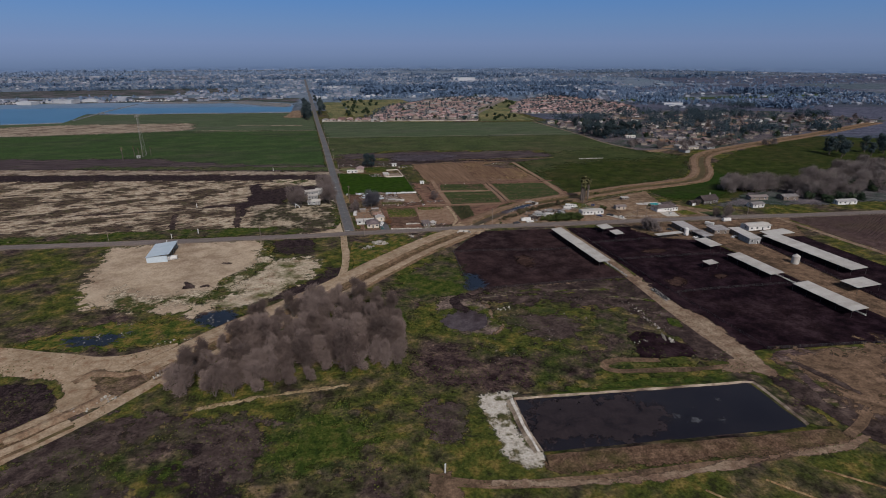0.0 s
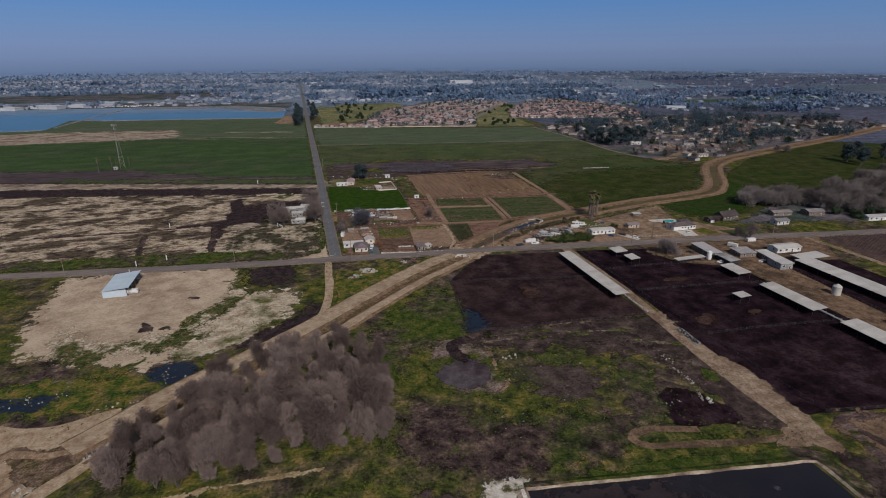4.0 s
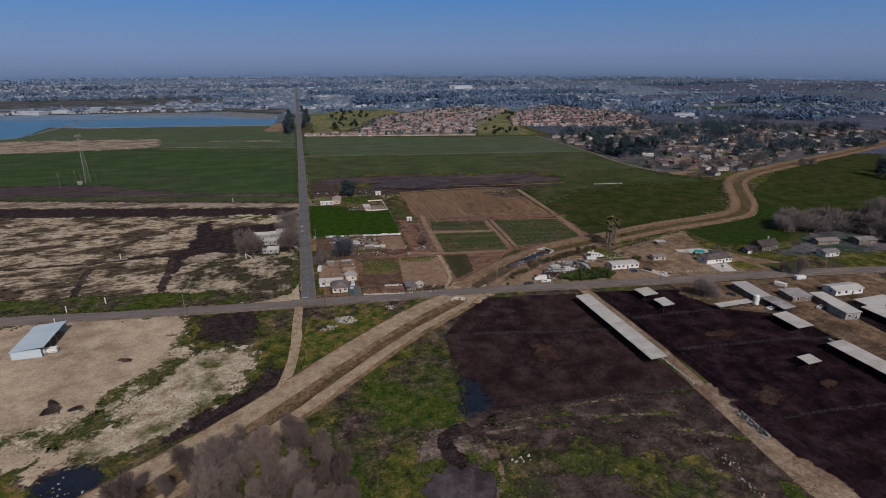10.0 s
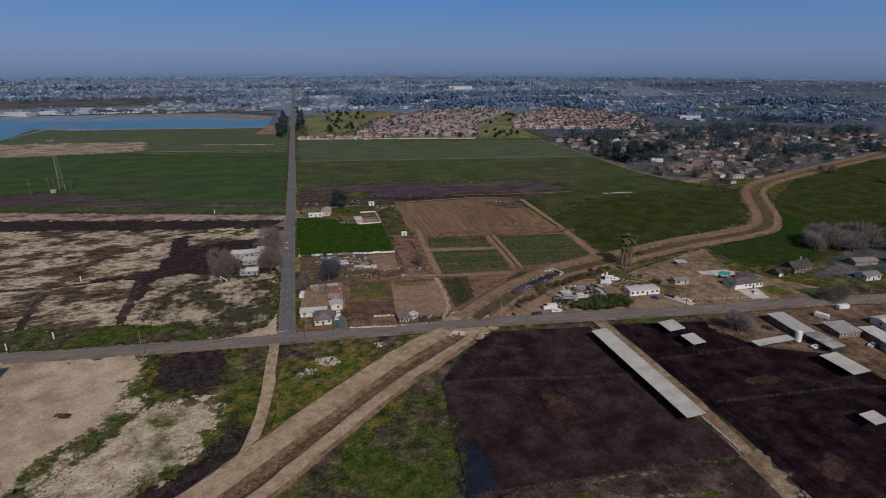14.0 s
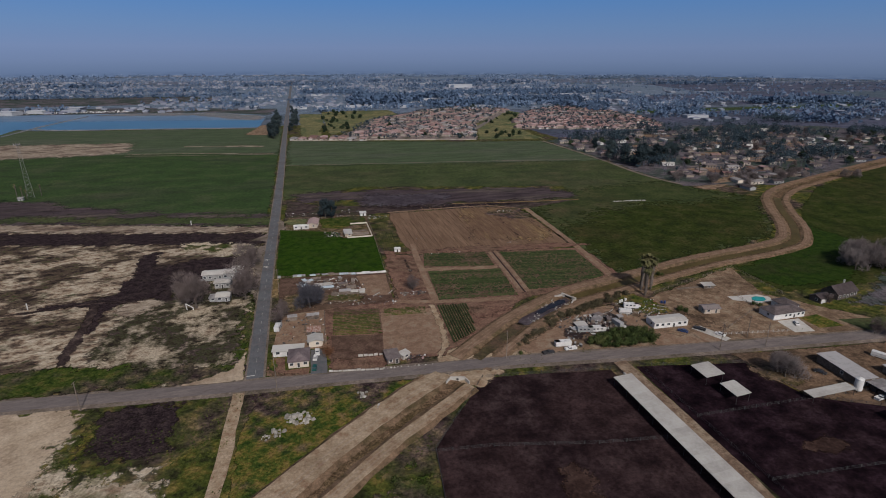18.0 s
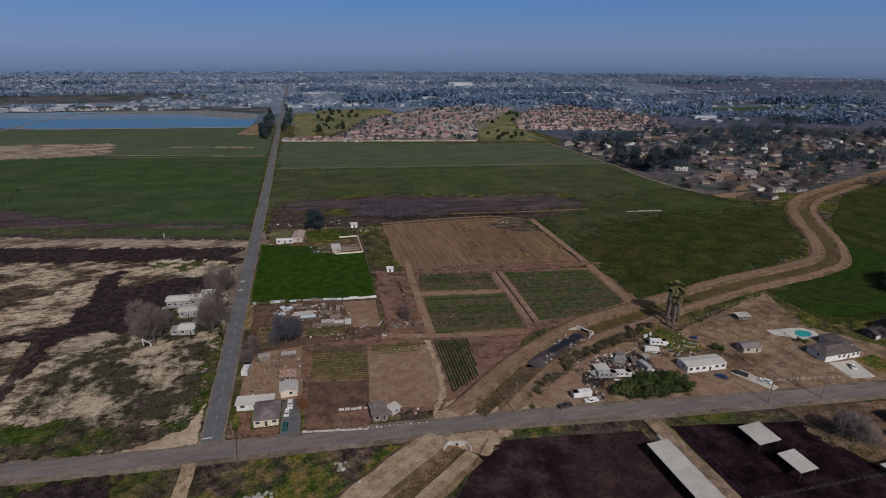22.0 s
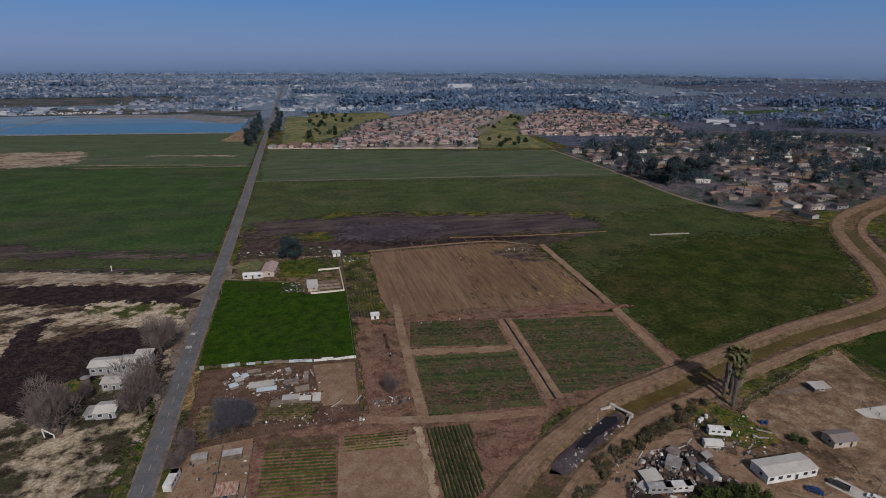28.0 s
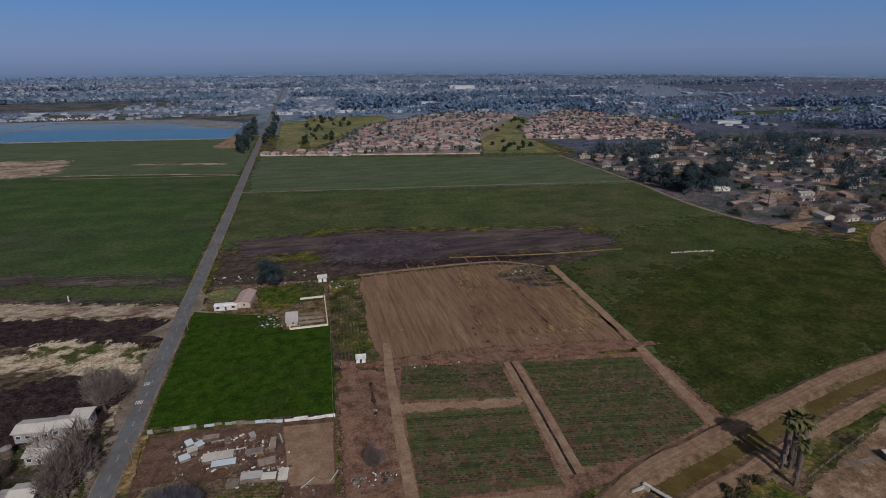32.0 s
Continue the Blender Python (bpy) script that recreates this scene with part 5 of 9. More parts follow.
soft_line("scrape", [(68.3, 98), (68.5, 86.7), (68.4, 73.8), (67.8, 64)], 0.9, 0.085, M["olive"], "overgrown fence line beside the tan plot", 9)
soft_line("scrape", [(135.7, 158), (135.2, 147), (135.5, 140), (139, 139.5)], 0.6, 0.085, M["black"], "dark dug trench in the ploughed field", 10)
soft_line("scrape", [(174.5, 200), (173, 176), (171.3, 148)], 0.45, 0.086, M["black"], "dark dug furrow across the ploughed field", 31)
patch("straw_patch", [(177, 196), (190, 175), (195, 158), (188, 137), (168, 141), (166, 156), (172, 178)], 0.0675, M["straw"], "straw-coloured stubble left in the ploughed field", 5, 3, seed=197)
patch("red_strip", [(114, 136), (156, 132.4), (199, 126), (198, 117), (150, 121), (114, 127)], 0.068, M["red"], "bare reddish strip between the ploughed land and the beds", 2, 3, seed=198)
patch("farm_lawn", [(34, 227), (69, 228), (69, 205), (54.6, 204), (40.3, 208)], 0.07, M["lushverge"], "green grass behind the north farmhouse", 1.6, 3, seed=199)
patch("farm_lawn", [(9.4, 218), (7, 231), (23, 232), (24, 219), (18, 214)], 0.07, M["drygrass"], "yellowish grass beside the north farmhouse", 1.6, 3, seed=200)
soft_line("fence_scrub", [(214, 46), (222.4, 49.4), (241.6, 56.2), (260.2, 58), (276.9, 60.1)], 1.4, 0.078, M["weeds"], "dark weeds along the yard fence", 177)
for k, pts in enumerate([[(56, -125), (70, -126), (86, -128)], [(98, -131), (105, -131)], [(115, -137), (128, -143.5), (142, -151)], [(60, -121), (90, -123)], [(96, -126), (126, -132)]]):
    soft_line("mud_streak", pts, 0.8, 0.082, M["mudshorebrown"], "streak of pale dried mud below the pens", 180 + k)
soft_line("pool_scrub", [(215, 49), (239, 54), (268, 61.5)], 1.6, 0.075, M["olive"], "scrubby line beside the canal fence", 11)
soft_line("dry_hedge", [(80, -1), (82, 4), (87.5, 7), (97.5, 15.2)], 1.3, 0.088, M["olive"], "strip of dark dry scrub beside the beds", 16)
soft_line("garden_access", [(84, 52), (83.2, 30), (81, 12), (76, 2), (75, -4)], 1.5, 0.086, M["track"], "pale worn path between the garden plots", 17)
patch("spoil_dirt", [(102, 32), (108, 31), (116, 35), (124, 38), (116, 42), (103, 41)], 0.085, M["red"], "reddish spoil heaped beside the canal", 1.6, 2)
patch("weed_strip", [(72, 204), (86, 206), (83, 138), (71, 140)], 0.062, M["weeds"], "weedy strip beside the ploughed field", 0.5, 3)
strip("straw_verge", [(5, 82), (5.4, 95), (5, 108)], [(1.6, 0.09, 0), (-1.6, 0.09, 0)], M["straw"], "dry yellow straw on the road verge", 0.4, 2)
strip("track_field_west", [(-199, 590), (-100, 574), (-5, 559)], [(1.6, 0.06, 0), (-1.6, 0.06, 0)], M["shoulder"], "pale field track", 0.4, 12)
strip("track_meadow", [(5, 473), (200, 448), (400, 421)], [(1.3, 0.06, 0), (-1.3, 0.06, 0)], M["shoulder"], "pale field track across the meadow", 0.4, 12)
strip("track_homes", [(391, 588), (393, 500), (393, 410), (389, 350), (389, 318), (394, 280), (408, 256), (440, 255), (470, 278)], [(2.2, 0.07, 0), (-2.2, 0.07, 0)], M["shoulder"], "pale dirt track along the homes", 0.5, 8)
for i in range(34):
    y = 8 + i * 9
    part("centre_dash", Geo().box(-0.2 * min(1, y / 130) + (0 if y < 180 else 0.5), y, 0.145, 0.14, 3.2, 0.012), M["mark"], bpy.data.objects["road_long"])
for y0, n in ((129.2, 5), (141.8, 4)):
    for i in range(n):
        part("marking_bar", Geo().box(-2.6 + i * 0.55, y0, 0.145, 0.3, 2.4, 0.012), M["lime"], bpy.data.objects["road_long"])
part("stop_line", Geo().box(-1.7, 5.2, 0.145, 3.2, 0.45, 0.012), M["lime"], bpy.data.objects["road_long"])

soft_line("field_ditch", [(-205, 94), (-125, 92), (-85, 97), (-45, 90)], 1.4, 0.08, M["churn"], "dark wet furrow across the bare field", 4)
soft_line("field_ditch", [(-128, 78), (-125, 52), (-121, 28)], 1.8, 0.085, M["churn"], "dark wet furrow across the bare field", 5)
soft_line("road_weeds", [(-9.5, 20), (-9, 60), (-8.6, 102)], 2.3, 0.08, M["lushverge"], "green weeds along the road edge", 21)
patch("weed_patch", [(-44, 60), (-36, 64), (-33, 50), (-40, 40), (-46, 48)], 0.075, M["sparse"], "green weeds over pale silt", 3, 3, seed=13)
patch("field_dark_edge", [(-324, 361), (-210, 344), (-165, 316), (-100, 284), (-6, 250), (-7, 222), (-71, 232), (-170, 262), (-291, 294), (-340, 306)], 0.0465, M["purple"], "dark damp soil along the edge of the green field", 9, 6, seed=141)
patch("field_edge", [(-6, 221), (-6, 244), (-120, 272), (-250, 304), (-250, 288)], 0.045, M["field"], "thin brownish crop at the field edge", 8, 6, seed=14)
patch("field_edge_bare", [(-20, 226), (-60, 238), (-140, 262), (-170, 268), (-160, 262), (-60, 234)], 0.047, M["purple"], "bare soil at the field edge", 5, 5, seed=18)
patch("weed_patch", [(-9, 150), (-30, 158), (-60, 178), (-50, 188), (-9, 176)], 0.076, M["sparse"], "green weeds over pale silt", 4, 3, seed=15)
patch("farm_waste", [(-8, 16), (-8, 112), (-34, 112), (-46, 92), (-66, 72), (-72, 42), (-52, 14)], 0.0735, M["waste"], "dark weedy waste ground with pale silt showing through", 4, 3, seed=31)
patch("farm_weeds", [(-9, 80), (-34, 80), (-48, 96), (-44, 112), (-10, 112)], 0.078, M["verge"], "weedy ground round the farmhouse", 3, 3, seed=16)

patch("canal_scrub", [(86, -3), (100, 5), (122, 21), (145, 34), (165, 40), (194, 47), (206, 38), (190, 28), (160, 28), (131, 12), (100, -6)], 0.05, M["olive"], "scrubby bank between canal and yard", 1.6, 3)
patch("crossing_apron", [(62, -17), (70, -12.5), (92, -13.8), (100, -16), (92, -20), (86, -25), (78, -21), (66, -22)], 0.092, M["track"], "bare dirt apron where the canal tracks meet the road", 1.6, 3, seed=41)
patch("crossing_apron", [(72, -3.5), (80, 4), (90, 6), (104, 0), (112, -4), (112, -7), (92, -5), (74, -4.2)], 0.092, M["track"], "bare dirt apron where the canal tracks meet the road", 1.6, 3, seed=42)
patch("lot_weeds", [(-142, -96), (-126, -104), (-98, -116), (-84, -100), (-96, -106), (-126, -94)], 0.075, M["weeds"], "weeds creeping over the dirt lot", 3, 3, seed=21, islands=160)
patch("lot_weeds", [(-57, -8), (-52, -36), (-60, -56), (-56, -58), (-48, -38), (-53, -8)], 0.075, M["weeds"], "weeds creeping over the dirt lot", 3, 3, seed=22, islands=160)
patch("lot_weeds", [(-62, -62), (-78, -82), (-84, -92), (-80, -92), (-70, -78), (-58, -62)], 0.075, M["weeds"], "weeds creeping over the dirt lot", 3, 3, seed=23, islands=120)
patch("lot_scars", [(-95, -75.5), (-89, -77), (-90, -71), (-96, -66)], 0.072, M["churn"], "dark scraped marks in the dirt", 1.2, 2, seed=24)
patch("lot_scars", [(-87.7, -74.5), (-81, -77), (-83, -72)], 0.072, M["churn"], "dark scraped marks in the dirt", 1.2, 2, seed=26)
patch("lot_join", [(-57, -20), (-50, -44), (-58, -60), (-74, -86), (-84, -92), (-66, -58), (-60, -38)], 0.0715, M["sparse"], "pale dirt with thin weeds between the two bare lots", 4, 3, seed=191)
patch("verge_north", [(-300, 55), (-138, 38), (-113, 36), (-81, 31), (-52, 25), (-19, 17), (-11, 12), (-10, 5.5), (-20, 5), (-48, 7), (-80, 11), (-104, 14.5), (-128, 19), (-300, 42)], 0.083, M["lushverge"], "weedy dark green verge of the cross road", 3.5, 4, seed=192)
patch("verge_dark", [(-128, 34), (-100, 32), (-70, 27), (-56, 23), (-70, 18), (-104, 22), (-126, 26)], 0.087, M["black"], "dark burnt strip in the road verge", 4, 3, seed=193)
patch("lot_fringe", [(-112, -98), (-99, -94), (-74, -96), (-58, -88), (-68, -80), (-95, -84), (-116, -80), (-128, -62), (-134, -80)], 0.071, M["sparse"], "weeds creeping over the dirt lot", 6, 3, seed=27)
patch("lot_scars", [(-80, -39), (-74, -42), (-73.5, -44), (-79, -41)], 0.074, M["churn"], "dark scraped marks in the dirt", 1.0, 2, seed=25)

# ---- dairy roofs ----
def shade_roof(x0, x1, y0, y1, h, label, group, name="cattle_shelter", mat="metal"):
    """A long open shelter: a sloped sheet roof on two rows of posts."""
    t = thing(name, label, "shelter", group, (x0 + x1) / 2, (y0 + y1) / 2)
    w, d = (x1 - x0) / 2, (y1 - y0) / 2
    n = max(2, int(2 * d / 4))
    for i in range(n):
        a, b = -d + 2 * d * i / n, -d + 2 * d * (i + 1) / n - 0.03
        part("roof_sheet", Geo().slab([(-w, a, h - 0.25), (w, a, h + 0.25), (w, b, h + 0.25), (-w, b, h - 0.25)], 0.09), M[mat], t)
    for i in range(max(2, n // 2 + 1)):
        y = -d + 0.4 + (2 * d - 0.8) * i / max(1, n // 2)
        for s in (-1, 1):
            # posts coloured dark for the shade that the roof throws on them
            part("post", Geo().tube((s * (w - 0.5), y, 0), (s * (w - 0.5), y, h + 0.22 * s - 0.1), 0.08, 0.08, 5), M["dark"], t)
    return t


for x0, x1, y0, y1 in [(135.5, 143.2, -102.8, -36.8), (217.5, 226.5, -143.5, -110), (219, 229, -190, -156), (267, 279, -149, -85)]:
    shade_roof(x0, x1, y0, y1, 4, "long pale sheet-metal cattle shelter on posts", "cattle shelters")
for x0, x1, y0, y1 in [(170.3, 178.6, -46.3, -36.8), (172.4, 178.8, -59.6, -50.7), (195, 201.5, -122.2, -116), (217.5, 226, -96, -80.5), (247, 262.5, -169.5, -159)]:
    shade_roof(x0, x1, y0, y1, 4, "small pale sheet-metal shade roof on posts", "shade roofs")


# ---- vegetation ----
rnd = random.Random(7)


def lobes_of(r, h, w, n):
    """Centres and radii of the lumps of a crown."""
    out = []
    for i in range(n):
        a, k = r.uniform(0, 2 * math.pi), r.uniform(0.1, 1.0)
        out.append((Vector((math.cos(a) * w * 0.36 * k, math.sin(a) * w * 0.36 * k, h * r.uniform(0.3, 0.86) - 0.14 * h * k)), w * r.uniform(0.2, 0.32)))
    return out


def tree_trunk(r, h, rad, lobes):
    g = Geo()
    top = Vector((r.uniform(-0.3, 0.3), r.uniform(-0.3, 0.3), h * 0.38))
    g.tube((0, 0, -0.1), top, rad, rad * 0.6, 6)
    for c, _ in lobes[:9]:
        mid = top.lerp(c, 0.5) + Vector((0, 0, 0.05 * h))
        g.tube(top, mid, rad * 0.42, rad * 0.26, 5)
        g.tube(mid, c, rad * 0.26, rad * 0.08, 4)
    return g


def bare_tree(seed, h, w, twigs, width, mat="twig", lumps=11):
    """A leafless tree: trunk, limbs and a cloud of fine twigs in lumps."""
    r = random.Random(seed)
    lobes = lobes_of(r, h, w, lumps)
    crown = Geo()
    for i in range(twigs):
        c, rad = lobes[i % len(lobes)]
        d = Vector((r.gauss(0, 1), r.gauss(0, 1), r.gauss(0.35, 1))).normalized()
        p = c + d * rad * r.uniform(0.35, 0.8)
        q = p + (d * 0.55 + Vector((r.uniform(-0.6, 0.6), r.uniform(-0.6, 0.6), r.uniform(0.2, 1.1)))).normalized() * rad * r.uniform(0.3, 0.7)
        s = Vector((r.gauss(0, 1), r.gauss(0, 1), r.gauss(0, 1))).normalized() * width
        crown.add([p - s, p + s, q], [(0, 1, 2)])
    return tree_trunk(r, h, 0.035 * h, lobes).mesh("trunk", M["bark"]), crown.mesh("crown", M[mat])


def leafy_tree(seed, h, w, leaves, size, mat="leaf", lumps=12, low=False):
    """A tree with a crown of many small leaf clumps in uneven lumps."""
    r = random.Random(seed)
    lobes = lobes_of(r, h, w, lumps)
    if low:
        lobes = [(Vector((c.x, c.y, c.z * 0.8)), rad) for c, rad in lobes]
    crown = Geo()
    for i in range(leaves):
        c, rad = lobes[i % len(lobes)]
        d = Vector((r.gauss(0, 1), r.gauss(0, 1), r.gauss(0, 1))).normalized()
        p = c + d * rad * r.uniform(0.45, 1.08)
        u = Vector((r.gauss(0, 1), r.gauss(0, 1), r.gauss(0, 0.6))).normalized()
        v = u.cross(d).normalized()
        s = size * r.uniform(0.6, 1.3)
        crown.add([p - u * s, p + v * s * 0.6, p + u * s, p - v * s * 0.6], [(0, 1, 2, 3)])
    return tree_trunk(r, h, 0.03 * h, lobes).mesh("trunk", M["bark"]), crown.mesh("crown", M[mat])


def plant(name, meshes, label, category, group, x, y, turn=0.0, size=1.0, flat=1.0):
    t = thing(name, label, category, group, x, y, 0, turn)
    t.scale = (size, size, size * flat)
    part("trunk", meshes[0], None, t)
    part("crown", meshes[1], None, t)
    return t


def thicket_tree(seed, h, w, lumps, twigs):
    """A many-stemmed leafless bush tree: round lumps of fine upswept twigs from the ground to the top."""
    r = random.Random(seed)
    lobes = []
    for i in range(lumps):
        k = (i + 0.5) / lumps
        a, z = r.uniform(0, 2 * math.pi), h * (0.14 + 0.72 * k ** 0.8)
        d = w * 0.5 * math.sqrt(max(0.0, 1 - (z / h - 0.35) ** 2 * 2.2)) * r.uniform(0.45, 0.95)
        lobes.append((Vector((math.cos(a) * d * 0.8, math.sin(a) * d * 0.8, z)), w * r.uniform(0.24, 0.34)))
    crown = Geo()
    for i in range(twigs):
        c, rad = lobes[i % lumps]
        d = Vector((r.gauss(0, 1), r.gauss(0, 1), r.gauss(0.15, 1))).normalized()
        p = c + d * rad * r.uniform(0.3, 0.95)
        way = (d * 0.45 + Vector((r.gauss(0, 0.45), r.gauss(0, 0.45), r.uniform(0.1, 0.9)))).normalized()
        q = p + way * rad * r.uniform(0.25, 0.6)
        s = way.cross(Vector((r.gauss(0, 1), r.gauss(0, 1), r.gauss(0, 1)))).normalized() * r.uniform(0.05, 0.09)
        crown.add([p - s, p + s, q], [(0, 1, 2)])
    trunk = Geo()
    for c, _ in lobes[::2]:
        f = Vector((c.x * 0.12, c.y * 0.12, -0.1))
        m = f.lerp(c, 0.55) + Vector((c.x, c.y, 0)) * 0.08
        trunk.tube(f, m, 0.16, 0.1, 5)
        trunk.tube(m, c, 0.1, 0.04, 4)
    return trunk.mesh("trunk", M["bark"]), crown.mesh("crown", M["thicket"])


GROVE = [thicket_tree(10 + i, 8.6 + 1.1 * i, 5.6 + 0.35 * i, 9 + i % 3, 4600) for i in range(6)]
OAK = [bare_tree(30 + i, 11, 11, 3400, 0.06, "darktwig") for i in range(2)]
OAKL = [bare_tree(35 + i, 9.5, 11, 2600, 0.08, "twig") for i in range(2)]
FARBARE = [bare_tree(40 + i, 10, 10, 800, 0.16, "darktwig", 8) for i in range(2)]
EUC = [leafy_tree(50 + i, 22, 11, 3000, 0.5, "eucleaf", 14) for i in range(3)]
ROUND = [leafy_tree(60 + i, 9, 9, 1300, 0.42, "leaf", 9, True) for i in range(3)]
BRUSH = [leafy_tree(75 + i, 2.0, 3.4, 420, 0.2, "brush", 6, True) for i in range(2)]
SHRUB = [leafy_tree(70 + i, 2.2, 3.2, 420, 0.2, "shrub", 6, True) for i in range(3)]


def inside(p, poly):
    x, y = p
    hit = False
    for i in range(len(poly)):
        (x0, y0), (x1, y1) = poly[i], poly[i - 1]
        if (y0 > y) != (y1 > y) and x < (x1 - x0) * (y - y0) / (y1 - y0) + x0:
            hit = not hit
    return hit


def scatter(poly, count, gap, r, tries=60):
    """Places inside an outline, no two nearer than gap."""
    xs, ys = [p[0] for p in poly], [p[1] for p in poly]
    out = []
    for _ in range(count * tries):
        p = (r.uniform(min(xs), max(xs)), r.uniform(min(ys), max(ys)))
        if inside(p, poly) and all((p[0] - q[0]) ** 2 + (p[1] - q[1]) ** 2 > gap * gap for q in out):
            out.append(p)
            if len(out) == count:
                break
    return out


GROVE_AREA = [(-82, -179), (-55, -185), (-22, -179), (5, -178), (11, -152), (4, -128), (-18, -112), (-30, -116), (-48, -132), (-66, -149), (-80, -166)]
for x, y in scatter(GROVE_AREA, 120, 5.3, rnd):
    plant("bare_tree", rnd.choice(GROVE), "leafless grey-brown tree in a dense thicket", "tree", "thicket beside the canal", x, y, rnd.uniform(0, 360), rnd.choice((0.65, 0.85, 0.95, 1.05, 1.15, 1.3)))

for x, y, s in [(-33, 78, 1.15), (-39, 86, 0.95), (-9.5, 83, 1.0), (-11, 91, 1.1), (-12, 127, 1.0), (-9, 133, 0.85), (-31, 97, 0.45)]:
    plant("bare_tree", rnd.choice(OAK), "leafless mauve-grey tree beside the old farmhouse", "tree", "farmhouse trees", x, y, rnd.uniform(0, 360), s * 1.5)
for x, y, s, what in [(9.5, 58, 0.8, "small leafless tree by the yard fence"), (8, 50, 0.65, "small leafless tree by the yard fence"), (283, -34, 1.0, "leafless tree beside the road"), (276, -30, 0.7, "leafless tree beside the road"), (78.3, 73, 0.75, "small leafless tree over a junk heap"), (286, 2, 0.5, "leafless grey tree in a garden")]:
    plant("bare_tree", OAK[int(x) % 2], what, "tree", "", x, y, rnd.uniform(0, 360), s)
plant("dense_tree", bare_tree(83, 12, 12.5, 6500, 0.075, "smoke", 16), "dense blue-grey leafless tree over the junk yard", "tree", "", 23, 64, 20, 1.3)
for x, y, s in [(205.5, -49, 1.05), (209, -50.5, 0.9), (207, -46, 0.9)]:
    plant("bare_tree", OAKL[int(x) % 2], "broad leafless mauve-grey tree in the dairy yard", "tree", "dairy yard trees", x, y, 40 * s, s)
patch("tree_weeds", [(196, -42), (206, -40), (214, -52), (204, -56)], 0.07, M["olive"], "weeds below the bare tree", 2, 2)
plant("autumn_tree", leafy_tree(81, 5.5, 7.5, 2200, 0.15, "rustleaf", 12, True), "small tree with rusty brown leaves beside the driveway", "tree", "", 29.6, 14.6, 40)
plant("leafy_tree", EUC[0], "tall dark evergreen behind the small farmhouse", "tree", "", 39.5, 232, 10, 0.95)
plant("leafy_tree", EUC[1], "tall dark evergreen behind the small farmhouse", "tree", "", 45, 229, 90, 0.75)
for x, y, s in [(-16, 712, 0.95), (-20, 728, 1.1), (-12, 742, 0.9), (-22, 750, 1.1), (-15, 766, 1.05), (-24, 780, 1.0), (9, 800, 0.8), (12, 852, 0.95), (20, 870, 0.9), (16, 888, 0.9), (-19, 895, 1.1), (-16, 800, 1.2), (-14, 835, 1.3), (-20, 865, 1.2), (-13, 905, 1.2), (-18, 960, 1.1), (-22, 1040, 1.0), (14, 900, 0.9), (18, 960, 1.0), (14, 1010, 0.9), (20, 1080, 0.9), (10, 1150, 0.9)]:
    plant("leafy_tree", rnd.choice(EUC), "tall dark evergreen beside the long road", "tree", "roadside evergreens", x, y, rnd.uniform(0, 360), s)
for x, y, s in [(408, 358, 1.35), (415, 364, 1.25), (423, 372, 1.35), (432, 378, 1.2), (404, 380, 1.1), (412, 395, 1.2), (400, 410, 1.0), (440, 372, 1.25), (448, 368, 1.2), (417, 431, 1.05), (425, 438, 0.9), (450, 384, 1.0), (462, 392, 1.0), (476, 398, 1.1), (488, 400, 1.05), (497, 410, 0.9), (445, 400, 0.9), (430, 460, 1.1), (420, 480, 1.0), (606, 150, 1.1), (612, 172, 1.35), (622, 160, 1.2), (640, 186, 1.1), (652, 150, 0.9), (668, 172, 1.1), (684, 160, 1.25), (700, 176, 1.0), (716, 190, 1.1), (660, 128, 0.8), (690, 132, 0.9)]:
    plant("leafy_tree", rnd.choice(EUC), "tall dark eucalyptus at the edge of the homes", "tree", "tall evergreens", x, y, rnd.uniform(0, 360), s)
for x, y in scatter([(340, 46), (362, 52), (394, 40), (392, 24), (366, 28), (342, 36)], 20, 5.5, rnd) + scatter([(392, 22), (440, 52), (590, 104), (600, 60), (540, 8), (470, 2), (430, -12), (396, -4)], 74, 8, rnd) + [(470, 268), (478, 262), (485, 270), (474, 255), (430, 262), (438, 268), (402, 282), (412, 290), (520, 268), (528, 262), (540, 272), (512, 258), (500, 290), (535, 285), (548, 262), (560, 280), (455, 240), (590, 250), (598, 246)]:
    plant("bare_tree", rnd.choice(OAKL), "leafless grey tree near the canal bend", "tree", "bare trees by the canal", x, y, rnd.uniform(0, 360), rnd.uniform(0.75, 1.2) * (1.35 if y < 130 else 1.0))
for x, y in scatter([(385, -2), (420, 8), (440, -15), (400, -25)], 8, 6, rnd) + scatter([(394, 8), (470, 24), (560, 60), (560, 40), (470, 2), (400, -6)], 26, 8, rnd):
    plant("leafy_tree", rnd.choice(ROUND), "dark rounded evergreen between the farm homes", "tree", "garden evergreens", x, y, rnd.uniform(0, 360), rnd.uniform(0.8, 1.2))
for x, y in [(132 + k * 1.45 + rnd.uniform(-1, 1), 16.6 + k * 0.587 + rnd.uniform(-2.4, 2.4)) for k in range(40)] + [(112 + k * 3, 1 + k * 2.1 + rnd.uniform(-1, 1)) for k in range(6)]:
    plant("shrub", rnd.choice(BRUSH), "dry olive-brown shrub on the canal bank", "shrub", "canal bank shrubs", x, y, rnd.uniform(0, 360), rnd.uniform(0.9, 1.7))
for x, y in scatter([(143, -3), (158, 1), (172, -1), (175, -10), (160, -13), (145, -9)], 34, 2.6, rnd):
    plant("shrub", rnd.choice(SHRUB), "dense dark green hedge shrub beside the road", "shrub", "hedge beside the road", x, y, rnd.uniform(0, 360), rnd.uniform(1.5, 2.1))
